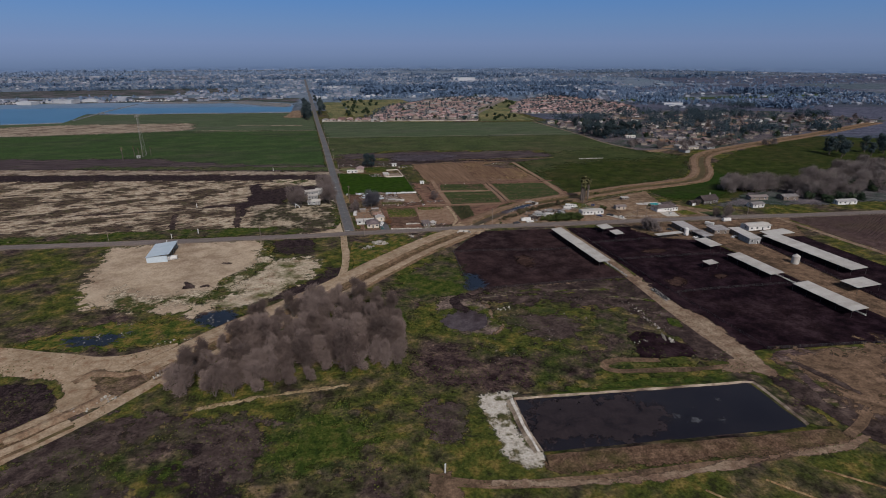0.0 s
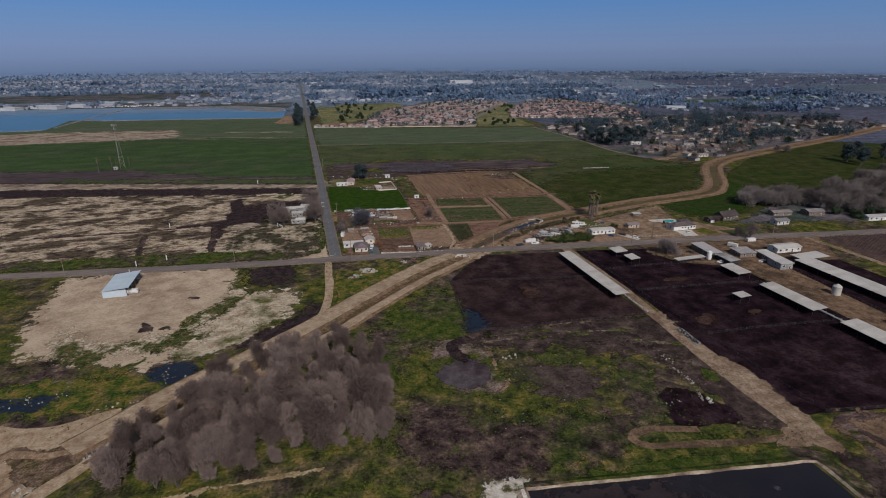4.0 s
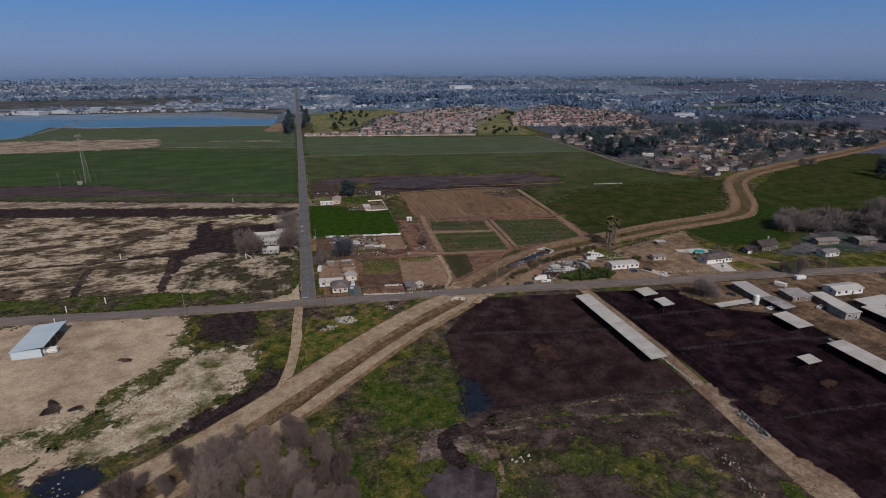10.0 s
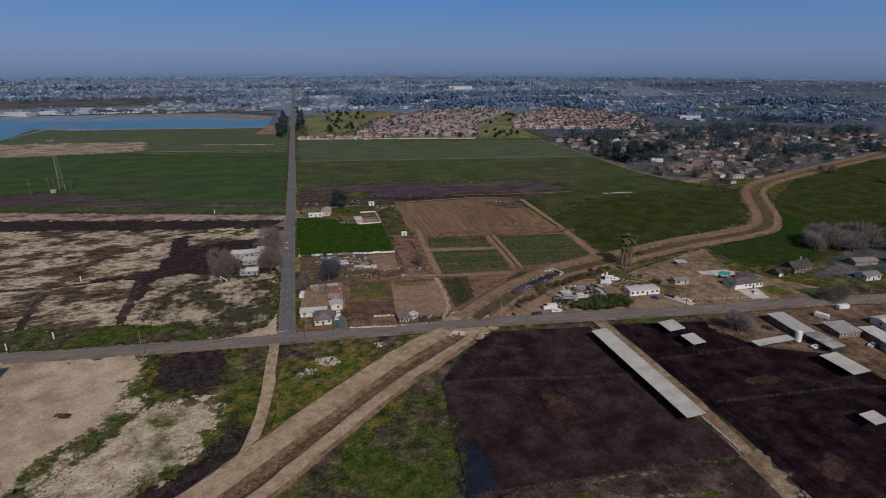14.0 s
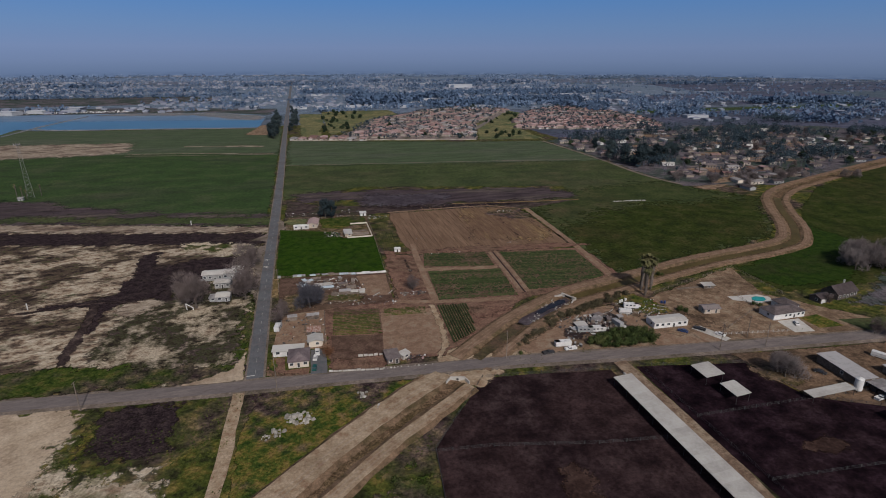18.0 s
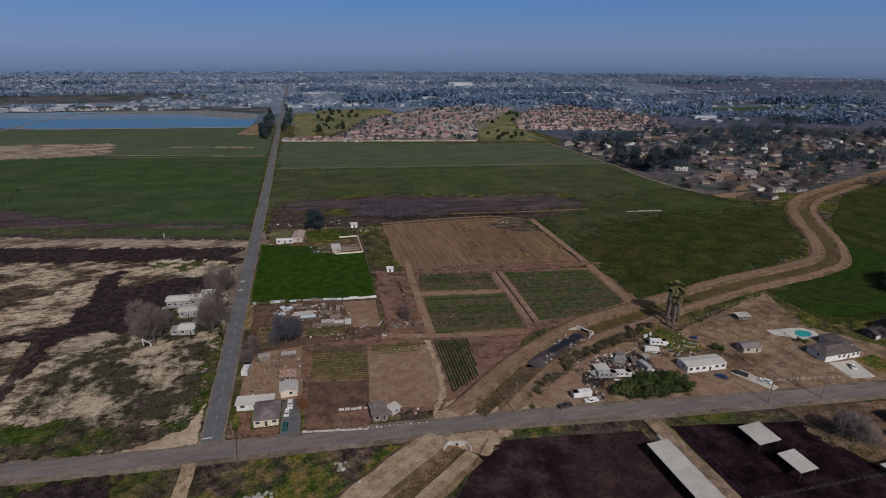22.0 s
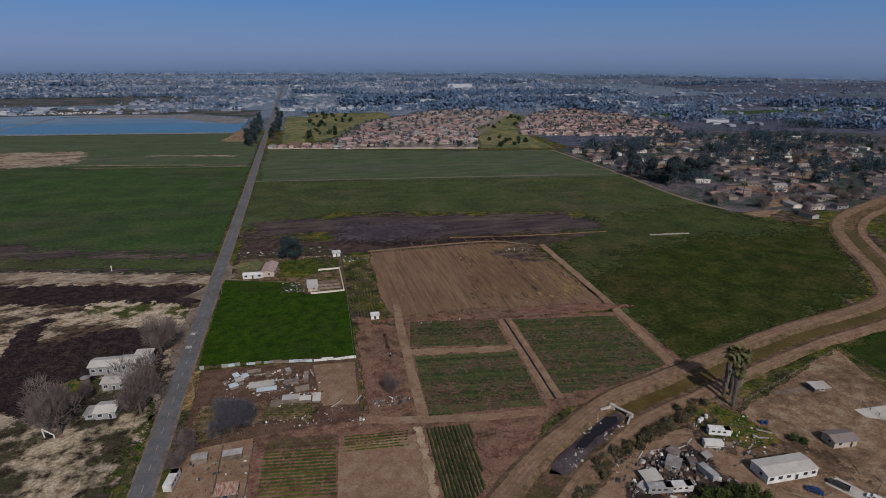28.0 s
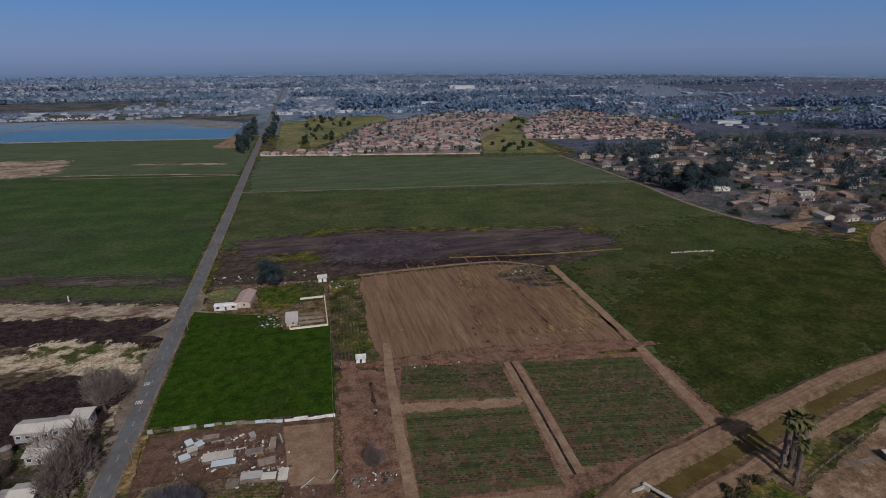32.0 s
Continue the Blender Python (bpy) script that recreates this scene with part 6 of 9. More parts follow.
for x, y, s in [(204, 14, 1.6), (206, 12, 1.3), (16, 11, 0.9), (8, 10, 0.7), (223, 58, 1.2), (225, 57, 1.0), (110, -6, 0.9), (5.5, 12, 0.6), (246, 10, 1.2), (248, 8, 1.0)]:
    plant("shrub", rnd.choice(SHRUB), "round green garden shrub", "shrub", "garden shrubs", x, y, rnd.uniform(0, 360), s)


def palm(x, y, h, label, n=64, skirt=False):
    """A fan palm: tapered trunk, a skirt of dry fronds and a head of green ones."""
    r = random.Random(int(x * 7 + y))
    t = thing("palm_tree", label, "palm tree", "", x, y)
    part("trunk", Geo().tube((0, 0, -0.1), (0.15, 0.1, h * 0.55), 0.05 * h * 0.6, 0.024 * h, 8).tube((0.15, 0.1, h * 0.55), (0.1, 0.2, h), 0.024 * h, 0.02 * h, 8), M["bark"], t)
    for i in range(n):
        a, e = r.uniform(0, 2 * math.pi), r.uniform(-1.2, 1.2)
        d = Vector((math.cos(a) * math.cos(e), math.sin(a) * math.cos(e), math.sin(e)))
        s = Vector((-math.sin(a), math.cos(a), 0))
        L = max(1.6, h * r.uniform(0.12, 0.17))
        o = Vector((0.1, 0.2, h - 0.3))
        up = d.cross(s)
        m = o + d * L * 0.6
        part("frond", Geo().add([o, m + s * L * 0.22, o + d * L * 1.15 + s * L * 0.1 - Vector((0, 0, L * 0.25)), o + d * L * 1.15 - s * L * 0.1 - Vector((0, 0, L * 0.25)), m - s * L * 0.22], [(0, 1, 2, 3, 4)]), M["frond"], t)
    g = Geo()
    for i in range(190 if skirt else 60):
        a = r.uniform(0, 2 * math.pi)
        d = Vector((math.cos(a), math.sin(a), 0))
        s = Vector((-d.y, d.x, 0)) * 0.016 * h
        z = h * (r.uniform(0.22, 0.97) if skirt else r.uniform(0.8, 0.97))
        k = 0.02 * h + (0.016 * h * r.random() if skirt else 0)
        o = Vector((0.1, 0.2, z)) + d * k
        g.add([o - s, o + s, o + d * 0.03 * h + s * 0.6 - Vector((0, 0, 0.1 * h)), o + d * 0.03 * h - s * 0.6 - Vector((0, 0, 0.1 * h))], [(0, 1, 2, 3)])
    part("dry_skirt", g, M["grove"], t, "skirt of dead brown fronds")
    return t


for x, y, h in [(200.3, 41.4, 18.5), (202.6, 40.8, 19), (206, 41, 17.5), (198.2, 34.6, 15.5)]:
    palm(x, y, h, "tall fan palm with a shaggy dead-frond skirt by the canal", 90, True)
for x, y, h in [(-235, 341, 15), (-223, 362, 11), (-229, 366, 12), (-212, 372, 10), (-218, 358, 9)]:
    palm(x, y, h, "fan palm beside the lattice tower", 24)
palm(445, 300, 14, "fan palm among the homes", 20)

# weed tufts and clods over the near ground
g = Geo()
r2 = random.Random(5)
BARE = [[(90, -15), (146, -22), (146, -122), (50, -117), (58, -55)], [(38, -204), (134, -218), (134, -253), (28, -244), (26, -206)], [(-150, 6), (-58, 0), (-54, -40), (-97, -115), (-152, -95)], [(-14, -92), (-8, -72), (80, -10), (86, -18), (10, -80), (-60, -140), (-90, -165), (-105, -150), (-60, -118)]]
for i in range(26000):
    x, y = r2.uniform(-160, 145), r2.uniform(-268, -6)
    if any(inside((x, y), q) for q in BARE):
        continue
    if noise.noise(Vector((x * 0.05, y * 0.05, 2.0))) + 0.5 * noise.noise(Vector((x * 0.2, y * 0.2, 8.0))) < 0.1:
        continue
    s, h = r2.uniform(0.15, 0.45), r2.uniform(0.15, 0.5)
    a = r2.uniform(0, 3)
    c, d = math.cos(a) * s, math.sin(a) * s
    g.add([(x + c, y + d, 0), (x - d, y + c, 0), (x - c, y - d, 0), (x + d, y - c, 0), (x + r2.uniform(-0.1, 0.1), y, h)], [(0, 1, 4), (1, 2, 4), (2, 3, 4), (3, 0, 4)])
tagged(part("weed_tufts", g, M["tuft"]), "low green weed tufts scattered over rough ground", "weeds", kind="stuff")

# ---- crops ----
def crop_plot(name, corners, gap, label, fill=0.8, height=0.4, mat="crop", run=None, broad=0.5):
    """Rows of leafy clumps, gap metres apart and along run (else the first side), cut off at the sides of the plot."""
    P = [Vector((*p, 0)) for p in corners]
    along = (Vector((*run, 0)) if run else P[1] - P[0]).normalized()
    side = Vector((-along.y, along.x, 0))
    a = P[0]
    t = thing(name, label, "vegetables", "vegetable plots", a.x, a.y)
    r = random.Random(int(a.x * 13 + a.y * 7))
    ws = [(p - a).dot(side) for p in P]
    w = min(ws) + gap / 2
    while w < max(ws):
        us = []
        for p, q in zip(P, P[1:] + P[:1]):
            wp, wq = (p - a).dot(side), (q - a).dot(side)
            if (wp > w) != (wq > w):
                us.append((p - a).dot(along) + ((q - p).dot(along)) * (w - wp) / (wq - wp))
        us.sort()
        if len(us) >= 2 and us[-1] - us[0] > 2:
            n = int((us[-1] - us[0]) / 0.7)
            g = Geo()
            weak = noise.noise(Vector((w * 0.16, a.x, 4.0)))
            for j in range(n + 1):
                u = us[0] + (us[-1] - us[0]) * j / n
                o = along * u + side * w
                lush = fill + 0.5 * weak + 0.55 * noise.noise(Vector(((a.x + o.x) * 0.06, (a.y + o.y) * 0.06, 7.0)))
                on = r.random() < lush
                b, h = (broad * r.uniform(0.6, 1.05), height * r.uniform(0.5, 1.3)) if on else (0.14, 0.05)
                m = side * r.uniform(-0.1, 0.1)
                for k2, z in ((-1, 0.05), (-0.5, h * r.uniform(0.5, 1)), (0.1, h + 0.06), (0.6, h * r.uniform(0.5, 1)), (1, 0.05)):
                    e = o + m + side * b * k2 + along * r.uniform(-0.15, 0.15)
                    g.v.append((e.x, e.y, z + 0.02))
                if j:
                    for k2 in range(4):
                        g.f.append(((j - 1) * 5 + k2, (j - 1) * 5 + k2 + 1, j * 5 + k2 + 1, j * 5 + k2))
                        g.mi.append(0)
            part("planted_ridge", g, M[mat], t)
        w += gap
    return t


PLOT_A, PLOT_B, PLOT_C = [(97, 129.5), (137, 121.3), (135, 97.5), (92.5, 105.8)], [(92.6, 97), (136.2, 90.5), (132.2, 52.6), (89.3, 56.6)], [(146.2, 119.2), (196.5, 110.6), (192.6, 65.5), (160, 56.5), (141.2, 57.6)]
for k, ring in enumerate((PLOT_A, PLOT_B, PLOT_C)):
    patch("plot_soil", ring, 0.074, M["brownplot"], "dark tilled soil under the vegetable rows", 0.5, 3, seed=120 + k)
crop_plot("vegetable_plot", PLOT_A, 0.95, "rows of low green vegetables in brown soil", 0.48, broad=0.42)
crop_plot("vegetable_plot", PLOT_B, 0.95, "rows of low green vegetables in brown soil", 0.55, broad=0.42)
crop_plot("vegetable_plot", PLOT_C, 1.0, "dense rows of green vegetables in brown soil", 0.6, broad=0.43)
crop_plot("vegetable_plot", [(84.5, 10), (86.5, 50), (102, 48.5), (98, 19)], 1.3, "dense dark green crop rows beside the canal", 1.1, 0.6, broad=0.62)
crop_plot("vegetable_plot", [(33.7, 51.5), (56, 48), (54.8, 28), (32.5, 31)], 1.5, "thin yellow-green vegetable rows", 0.75, 0.3, "tuft")
crop_plot("vegetable_plot", [(59.2, 53.3), (80.6, 51.2), (79.2, 43), (58.3, 45.6)], 1.4, "thin yellow-green vegetable rows", 0.75, 0.3, "tuft")
patch("dark_beds", [(34.9, 58), (57, 54.8), (57.2, 49), (33.9, 52.6)], 0.071, M["brownplot"], "dark freshly dug beds", 0.5, 2, seed=124)
crop_plot("vegetable_plot", [(34.9, 58), (57, 54.8), (57.2, 49), (33.9, 52.6)], 1.7, "sparse rows in dark dug beds", 0.35, 0.25, "tuft")
crop_plot("vegetable_plot", [(32.7, 78), (49.4, 74), (49.2, 68), (32.7, 71)], 1.3, "weedy vegetable beds with dark furrows", 0.6, 0.3, "tuft")
crop_plot("vegetable_plot", [(73, 203), (86, 205), (83, 138), (71.5, 141)], 1.5, "weedy green strip beside the ploughed field", 0.5, 0.25, "tuft", (0.04, 1))

g = Geo()
r2 = random.Random(11)
for i in range(44):
    x = 92 + i * 2.4 + r2.uniform(-0.4, 0.4)
    y = 134.0 - 0.08 * (x - 92)
    end = 228 - max(0, x - 172) * 0.62
    while y < end:
        L = r2.uniform(6, 22)
        if r2.random() < 0.72:
            w, h = r2.uniform(0.25, 0.5), r2.uniform(0.12, 0.34)
            o, e = r2.uniform(-0.3, 0.3), r2.uniform(-0.3, 0.3)
            g.add([(x - w + o, y, 0.06), (x + w + o, y, 0.06), (x + o, y, 0.06 + h), (x - w + e, y + L, 0.06), (x + w + e, y + L, 0.06), (x + e, y + L, 0.06 + h)], [(0, 3, 5, 2), (1, 2, 5, 4), (0, 2, 1), (3, 4, 5)])
        y += L
tagged(part("furrows", g, M["plowed"]), "raised furrows of the ploughed brown field", "furrows", kind="stuff")

strip("vineyard_track", [(320, -40), (321.2, -58), (321.9, -86), (322.5, -111), (323.4, -140), (325, -190)], [(2.4, 0.09, 0), (-2.4, 0.09, 0)], M["mudtrack"], "pale dirt track beside the vineyard", 0.5)
soft_line("track_south", [(19.3, -247), (33.4, -251.3), (61.5, -256.6), (89.6, -258.3), (111.8, -259.1), (134.4, -260.6), (146, -258)], 1.3, 0.115, M["mudtrack"], "pale dirt track below the lagoon", 206)
patch("bare_east", [(160.5, -211), (182, -208), (217, -209), (200, -225), (164, -250), (153.5, -250), (158, -232), (154.5, -221)], 0.06, M["yard"], "bare worn dirt beside the feed lane", 7, 4, seed=207)
soft_line("dark_gully", [(160, -214), (163, -226), (166, -240)], 1.4, 0.085, M["churn"], "dark wet gully through the bare dirt", 208)
patch("reed_bank", [(39, -243), (62, -246.3), (100, -250.6), (127, -252.8), (141, -256.5), (134, -258.6), (111, -257), (76, -254), (41, -249)], 0.112, M["reed"], "brown dead reeds on the lagoon bank", 1.5, 3, seed=209)
# vineyard of bare stocks east of the dairy, in rows away from the road
g = Geo()
for i in range(46):
    for j in range(70):
        x, y = 327 + i * 3.6 + j * 0.5, -46 - j * 2.0 - i * 0.45
        for k in range(2):
            a = r2.uniform(0, 6.28)
            dx, dy, h = math.cos(a) * 0.5, math.sin(a) * 0.9, r2.uniform(0.9, 1.5)
            g.add([(x, y, 0), (x + dx, y + dy, h), (x + dx * 0.6, y + dy * 0.6 + 0.45, h * 0.8)], [(0, 1, 2)])
tagged(part("vine_stocks", g, M["grove"]), "rows of bare brown vines in the vineyard", "vines", kind="stuff")
patch("vineyard_soil", [(326, -42), (350, -40), (430, -52), (560, -68), (560, -250), (326, -190)], 0.035, M["vinesoil"], "brown soil between the bare vines", 1, 6)


# ---- buildings ----
def roof_geo(kind, w, d, h, rise, over=0.5, thick=0.15):
    """A roof over a w x d body, eaves at h. hip, gable (ridge along x), shed (high at the back)."""
    W, D = w / 2 + over, d / 2 + over
    g = Geo()
    if kind == "hip":
        k = max(0.0, W - D)
        j = max(0.0, D - W)
        a, b = (-k, -j, h + rise), (k, j, h + rise)
        c = [(-W, -D, h), (W, -D, h), (W, D, h), (-W, D, h)]
        if k >= j:
            for f in ([c[0], c[1], b, a], [c[1], c[2], b], [c[2], c[3], a, b], [c[3], c[0], a]):
                g.slab(f, thick)
        else:
            for f in ([c[0], c[1], a], [c[1], c[2], b, a], [c[2], c[3], b], [c[3], c[0], a, b]):
                g.slab(f, thick)
    elif kind == "gable":
        g.slab([(-W, -D, h), (W, -D, h), (W, 0, h + rise), (-W, 0, h + rise)], thick)
        g.slab([(W, D, h), (-W, D, h), (-W, 0, h + rise), (W, 0, h + rise)], thick)
    else:
        g.slab([(-W, -D, h), (W, -D, h), (W, D, h + rise), (-W, D, h + rise)], thick)
    return g


def wall_geo(kind, w, d, h, rise):
    g = Geo().box(0, 0, 0, w, d, h - 0.06)
    if kind == "gable":
        for s in (-1, 1):
            x = s * (w / 2 - 0.1)
            g.add([(x - 0.1, -d / 2, h - 0.06), (x - 0.1, d / 2, h - 0.06), (x - 0.1, 0, h + rise - 0.2), (x + 0.1, -d / 2, h - 0.06), (x + 0.1, d / 2, h - 0.06), (x + 0.1, 0, h + rise - 0.2)], [(0, 1, 2), (5, 4, 3), (0, 2, 5, 3), (1, 4, 5, 2)])
    return g


def opening(name, parent, x, y, z, w, h, face, frame_mat, pane_mat, bars=True):
    """A window or door on a wall: a frame proud of the wall and panes within. face: degrees, 0 looks to -y."""
    fr = part(name, Geo().box(0, 0, 0, w + 0.24, 0.1, 0.12).box(0, 0, h + 0.12, w + 0.24, 0.1, 0.12).box(-w / 2 - 0.06, 0, 0.12, 0.12, 0.1, h).box(w / 2 + 0.06, 0, 0.12, 0.12, 0.1, h), frame_mat, parent)
    fr.matrix_basis = pose(x, y, z, 0, 0, face)
    n = 2 if bars and w > 0.9 else 1
    for i in range(n):
        ww = w / n
        part("pane" if name == "window" else "panel", Geo().box(-w / 2 + ww * (i + 0.5), 0.01, 0.12, ww - 0.04, 0.05, h), pane_mat, fr)
    return fr


def house(label, x, y, turn, w, d, h, kind="gable", rise=1.5, wall="white", roof="greyroof", windows=3, door=True, garage=0.0, over=0.5, name="house", group="", chimney=False, category="house"):
    t = thing(name, label, category, group, x, y, 0, turn)
    part("wall", wall_geo(kind, w, d, h, rise), M[wall], t)
    ro = part("roof", roof_geo(kind, w, d, h, rise, over), M[roof], t)
    if chimney:
        part("chimney", Geo().box(w * 0.2, 0.6, h + rise * 0.3, 0.7, 0.7, rise * 0.9 + 0.7), M["concrete"], ro)
    free = w - garage
    for i in range(windows):
        wx = -w / 2 + garage + free * (i + 0.5) / windows
        if door and i == windows // 2:
            opening("door", t, wx, -d / 2 - 0.04, 0, 0.95, 2.0, 0, M["white"], M["dark"], False)
        else:
            opening("window", t, wx, -d / 2 - 0.04, h * 0.38, min(1.5, free / windows * 0.5), 1.1, 0, M["white"], M["glass"])
    for s in (-1, 1):
        if d > 4:
            opening("window", t, s * (w / 2 + 0.04), -d * 0.12, h * 0.38, 1.1, 1.1, s * 90, M["white"], M["glass"])
    if garage:
        gd = part("garage_door", Geo().box(-w / 2 + garage / 2, -d / 2 - 0.05, 0.02, garage * 0.8, 0.08, h * 0.8), M["white"], t)
    return t


# old farmhouse west of the long road
house("weathered grey farmhouse with a pale sheet roof", -29.5, 117.5, -5, 11, 7, 4, "gable", 1.0, "greywall", "metal", 4)
house("middle part of the old farmhouse with a pale roof", -21, 117.3, -5, 6.6, 6.4, 4.2, "gable", 0.9, "greywall", "metal", 2, name="farmhouse_wing")
house("end part of the old farmhouse with a pale roof", -16.6, 120, -5, 6, 5.5, 4.4, "shed", 0.5, "greywall", "metal", 2, name="farmhouse_wing")
house("separate lower house of the old farm with pale roof", -22.8, 104.6, -5, 8.2, 6.4, 3.4, "gable", 0.8, "greywall", "metal", 3, name="farmhouse_wing")
t = thing("water_tank", "weathered round water tank beside the farmhouse", "tank", "", -34.5, 108)
part("shell", Geo().tube((0, 0, 0), (0, 0, 3.4), 1.6, 1.6, 14), M["wood"], t)
part("cover", Geo().tube((0, 0, 3.4), (0, 0, 3.9), 1.75, 0.4, 14), M["greyroof"], t)
house("small grey cottage with a pale roof beside bare trees", -20.5, 86, -4, 6.6, 6.4, 3, "gable", 1.0, "greywall", "metal", 2, name="cottage")
house("grey lean-to at the side of the cottage", -25.6, 86, -4, 3.4, 4.6, 2.3, "shed", 0.3, "greywall", "greyroof", 1, False, name="lean_to", category="shed")
t = thing("pipe_frame", "bent white pipe standing in the weeds", "pipe", "", -37.2, 76.8)
part("upright", Geo().tube((0, 0, 0), (-0.3, 0.2, 3.4), 0.22, 0.22, 6), M["white"], t)
part("crossbar", Geo().tube((-0.3, 0.2, 3.4), (3, -0.6, 1.2), 0.2, 0.2, 6), M["white"], t)
part("foot", Geo().tube((3, -0.6, 0), (3, -0.6, 1.3), 0.26, 0.26, 6), M["white"], t)
# corner homestead
house("mauve-brown hip-roofed bungalow at the road junction", 17.4, 12.2, -3, 8.2, 10.4, 3, "hip", 2.0, "cream", "mauve", 3)
house("long white flat-roofed annex", 13, 19.6, -6, 12.5, 4.2, 2.8, "shed", 0.4, "white", "metal", 3, name="annex")
house("white garage with a gable roof", 24.6, 25.5, 90, 6, 6, 2.8, "gable", 1.0, "cream", "metal", 1, True, name="garage", category="garage")
house("rusty sheet-roofed animal shed", 24.2, 35.6, -6, 6, 4.6, 2.2, "shed", 0.4, "wood", "rust", 1, False, over=0.2, name="animal_shed", category="shed")
for x, y, w, d in [(14.5, 52, 4.4, 2.2), (24.3, 51.4, 5.6, 2.0)]:
    house("low open lean-to with a pale sheet roof", x, y, 0, w, d, 2.2, "shed", 0.3, "wood", "greyroof", 0, False, over=0.2, name="lean_to", category="shed")
house("tumbledown dark shack with patched roof", 55.4, 3.6, 3, 5.2, 7, 2.6, "shed", 0.5, "wood", "shingle", 2, name="shack", category="shed")
house("pale patched lean-to beside the shack", 60.8, 4.2, 30, 3.5, 3, 2.2, "shed", 0.4, "concrete", "metal", 1, False, name="lean_to", category="shed")
# north farm
house("small farmhouse with a tan tiled roof", 29.5, 212, 82, 15, 7, 3, "gable", 1.5, "cream", "tile", 3)
house("white single-wide trailer home beside the green field", 20.5, 205.5, -4, 11, 3.6, 2.8, "gable", 0.3, "white", "white", 3, over=0.15, name="mobile_home", category="mobile home")
house("pale walled pens with flat roof", 53, 183, 90, 11, 5, 2.2, "shed", 0.3, "cream", "metal", 2, False, name="animal_shed", category="shed")
house("white box shed at the field corner", 69.5, 231, 0, 4.5, 4, 2.6, "shed", 0.3, "white", "white", 1, name="box_shed", category="shed")
house("white pump hut beside the ploughed field", 81.3, 137.5, -6, 3.8, 3, 2.2, "shed", 0.3, "white", "white", 1, over=0.3, name="pump_hut", category="hut")
# compound by the canal
house("long white mobile home with a low roof", 188.6, 2.9, -3, 17.6, 7, 3, "gable", 0.5, "white", "metal", 6, over=0.2, name="mobile_home", category="mobile home")
house("small brown-roofed outbuilding in the dirt yard", 218, 9.5, -6, 8.4, 5.2, 2.6, "gable", 1.0, "cream", "shingle", 2, name="outbuilding", category="shed")
house("low open animal shelter with pale roof", 238.4, 35.5, -8, 6, 3.6, 2.0, "shed", 0.3, "wood", "metal", 1, False, name="animal_shelter", category="shed")
patch("shelter_slab", [(220.4, 36.6), (220.4, 39), (235, 38), (235, 36)], 0.1, M["shoulder"], "worn concrete slab beside the animal shelter")
house("tan hip-roofed ranch house beside the pool", 250.5, -2.6, 0, 18.5, 9, 3.2, "hip", 1.7, "white", "shingle", 5, garage=6)
house("rear wing of the ranch house with hip roof", 258.5, 3.4, 90, 9, 8, 3.2, "hip", 1.7, "white", "shingle", 2, name="house_wing")
house("dark brown steep-roofed house with dormer", 300, 9, 8, 16, 9, 3.2, "gable", 3.6, "bark", "darkroof", 5, chimney=True)
house("garage with dark gable roof beside the brown house", 284, 6, 8, 8, 6, 2.6, "gable", 1.6, "bark", "darkroof", 1, garage=5, name="garage", category="garage")
house("weathered sheet-roofed barn among the trees", 376, 2, -6, 14, 9, 3.4, "gable", 1.3, "wood", "greyroof", 2, name="barn", category="barn")
house("low house with weathered brown roof", 350, 8, -6, 16, 7, 2.8, "gable", 1.2, "wood", "shingle", 3)
house("long white farm home under trees", 410, -22, -6, 18, 7, 3, "gable", 1.2, "white", "greyroof", 4)
house("white house beyond the field road", 330, -12, 0, 11, 7, 3, "gable", 1.3, "white", "greyroof", 3)
# dairy buildings
house("milking barn with a long weathered grey roof", 231.6, -52.5, -4, 8.4, 19, 3.5, "shed", 0.4, "wood", "greyroof", 3, name="milking_barn", category="barn")
shade_roof(228.6, 236, -77, -63.4, 3.5, "open-sided grey barn roof on posts beside the milking barn", "shade roofs", mat="greyroof")
# dark blocks added to imitate the shade below the open roof
for y0 in (-75, -71.6, -68.4, -65.4):
    house("dark block standing in for shade under the barn roof", 232.4, y0, 0, 5, 2.4, 1.6, "shed", 0.1, "dark", "dark", 0, False, over=0.05, name="stall_block", category="stall", group="barn stalls")
house("pale sheet-roofed dairy shed", 252, -61.4, -6, 11, 10, 3, "shed", 0.3, "wood", "greyroof", 2, name="dairy_shed", category="shed")
house("pale sheet-roofed machine shed", 261.4, -71, -6, 7.5, 12, 3.3, "shed", 0.3, "wood", "metal", 2, name="machine_shed", category="shed")
house("tall white machine shed with pale roof", 258, -84, -6, 8, 11, 4, "shed", 0.3, "greywall", "metal", 2, name="machine_shed", category="shed")
house("white worker house with a patched roof", 284, -61.5, -2, 18, 8.4, 3.2, "gable", 1.0, "white", "metal", 4)
shade_roof(272, 292, -87, -77, 4, "wide pale sheet-metal shelter at the head of the long roof", "shade roofs")
shade_roof(200.5, 220.5, -66.2, -61.5, 3, "low pale sheet roof along the pen", "shade roofs")

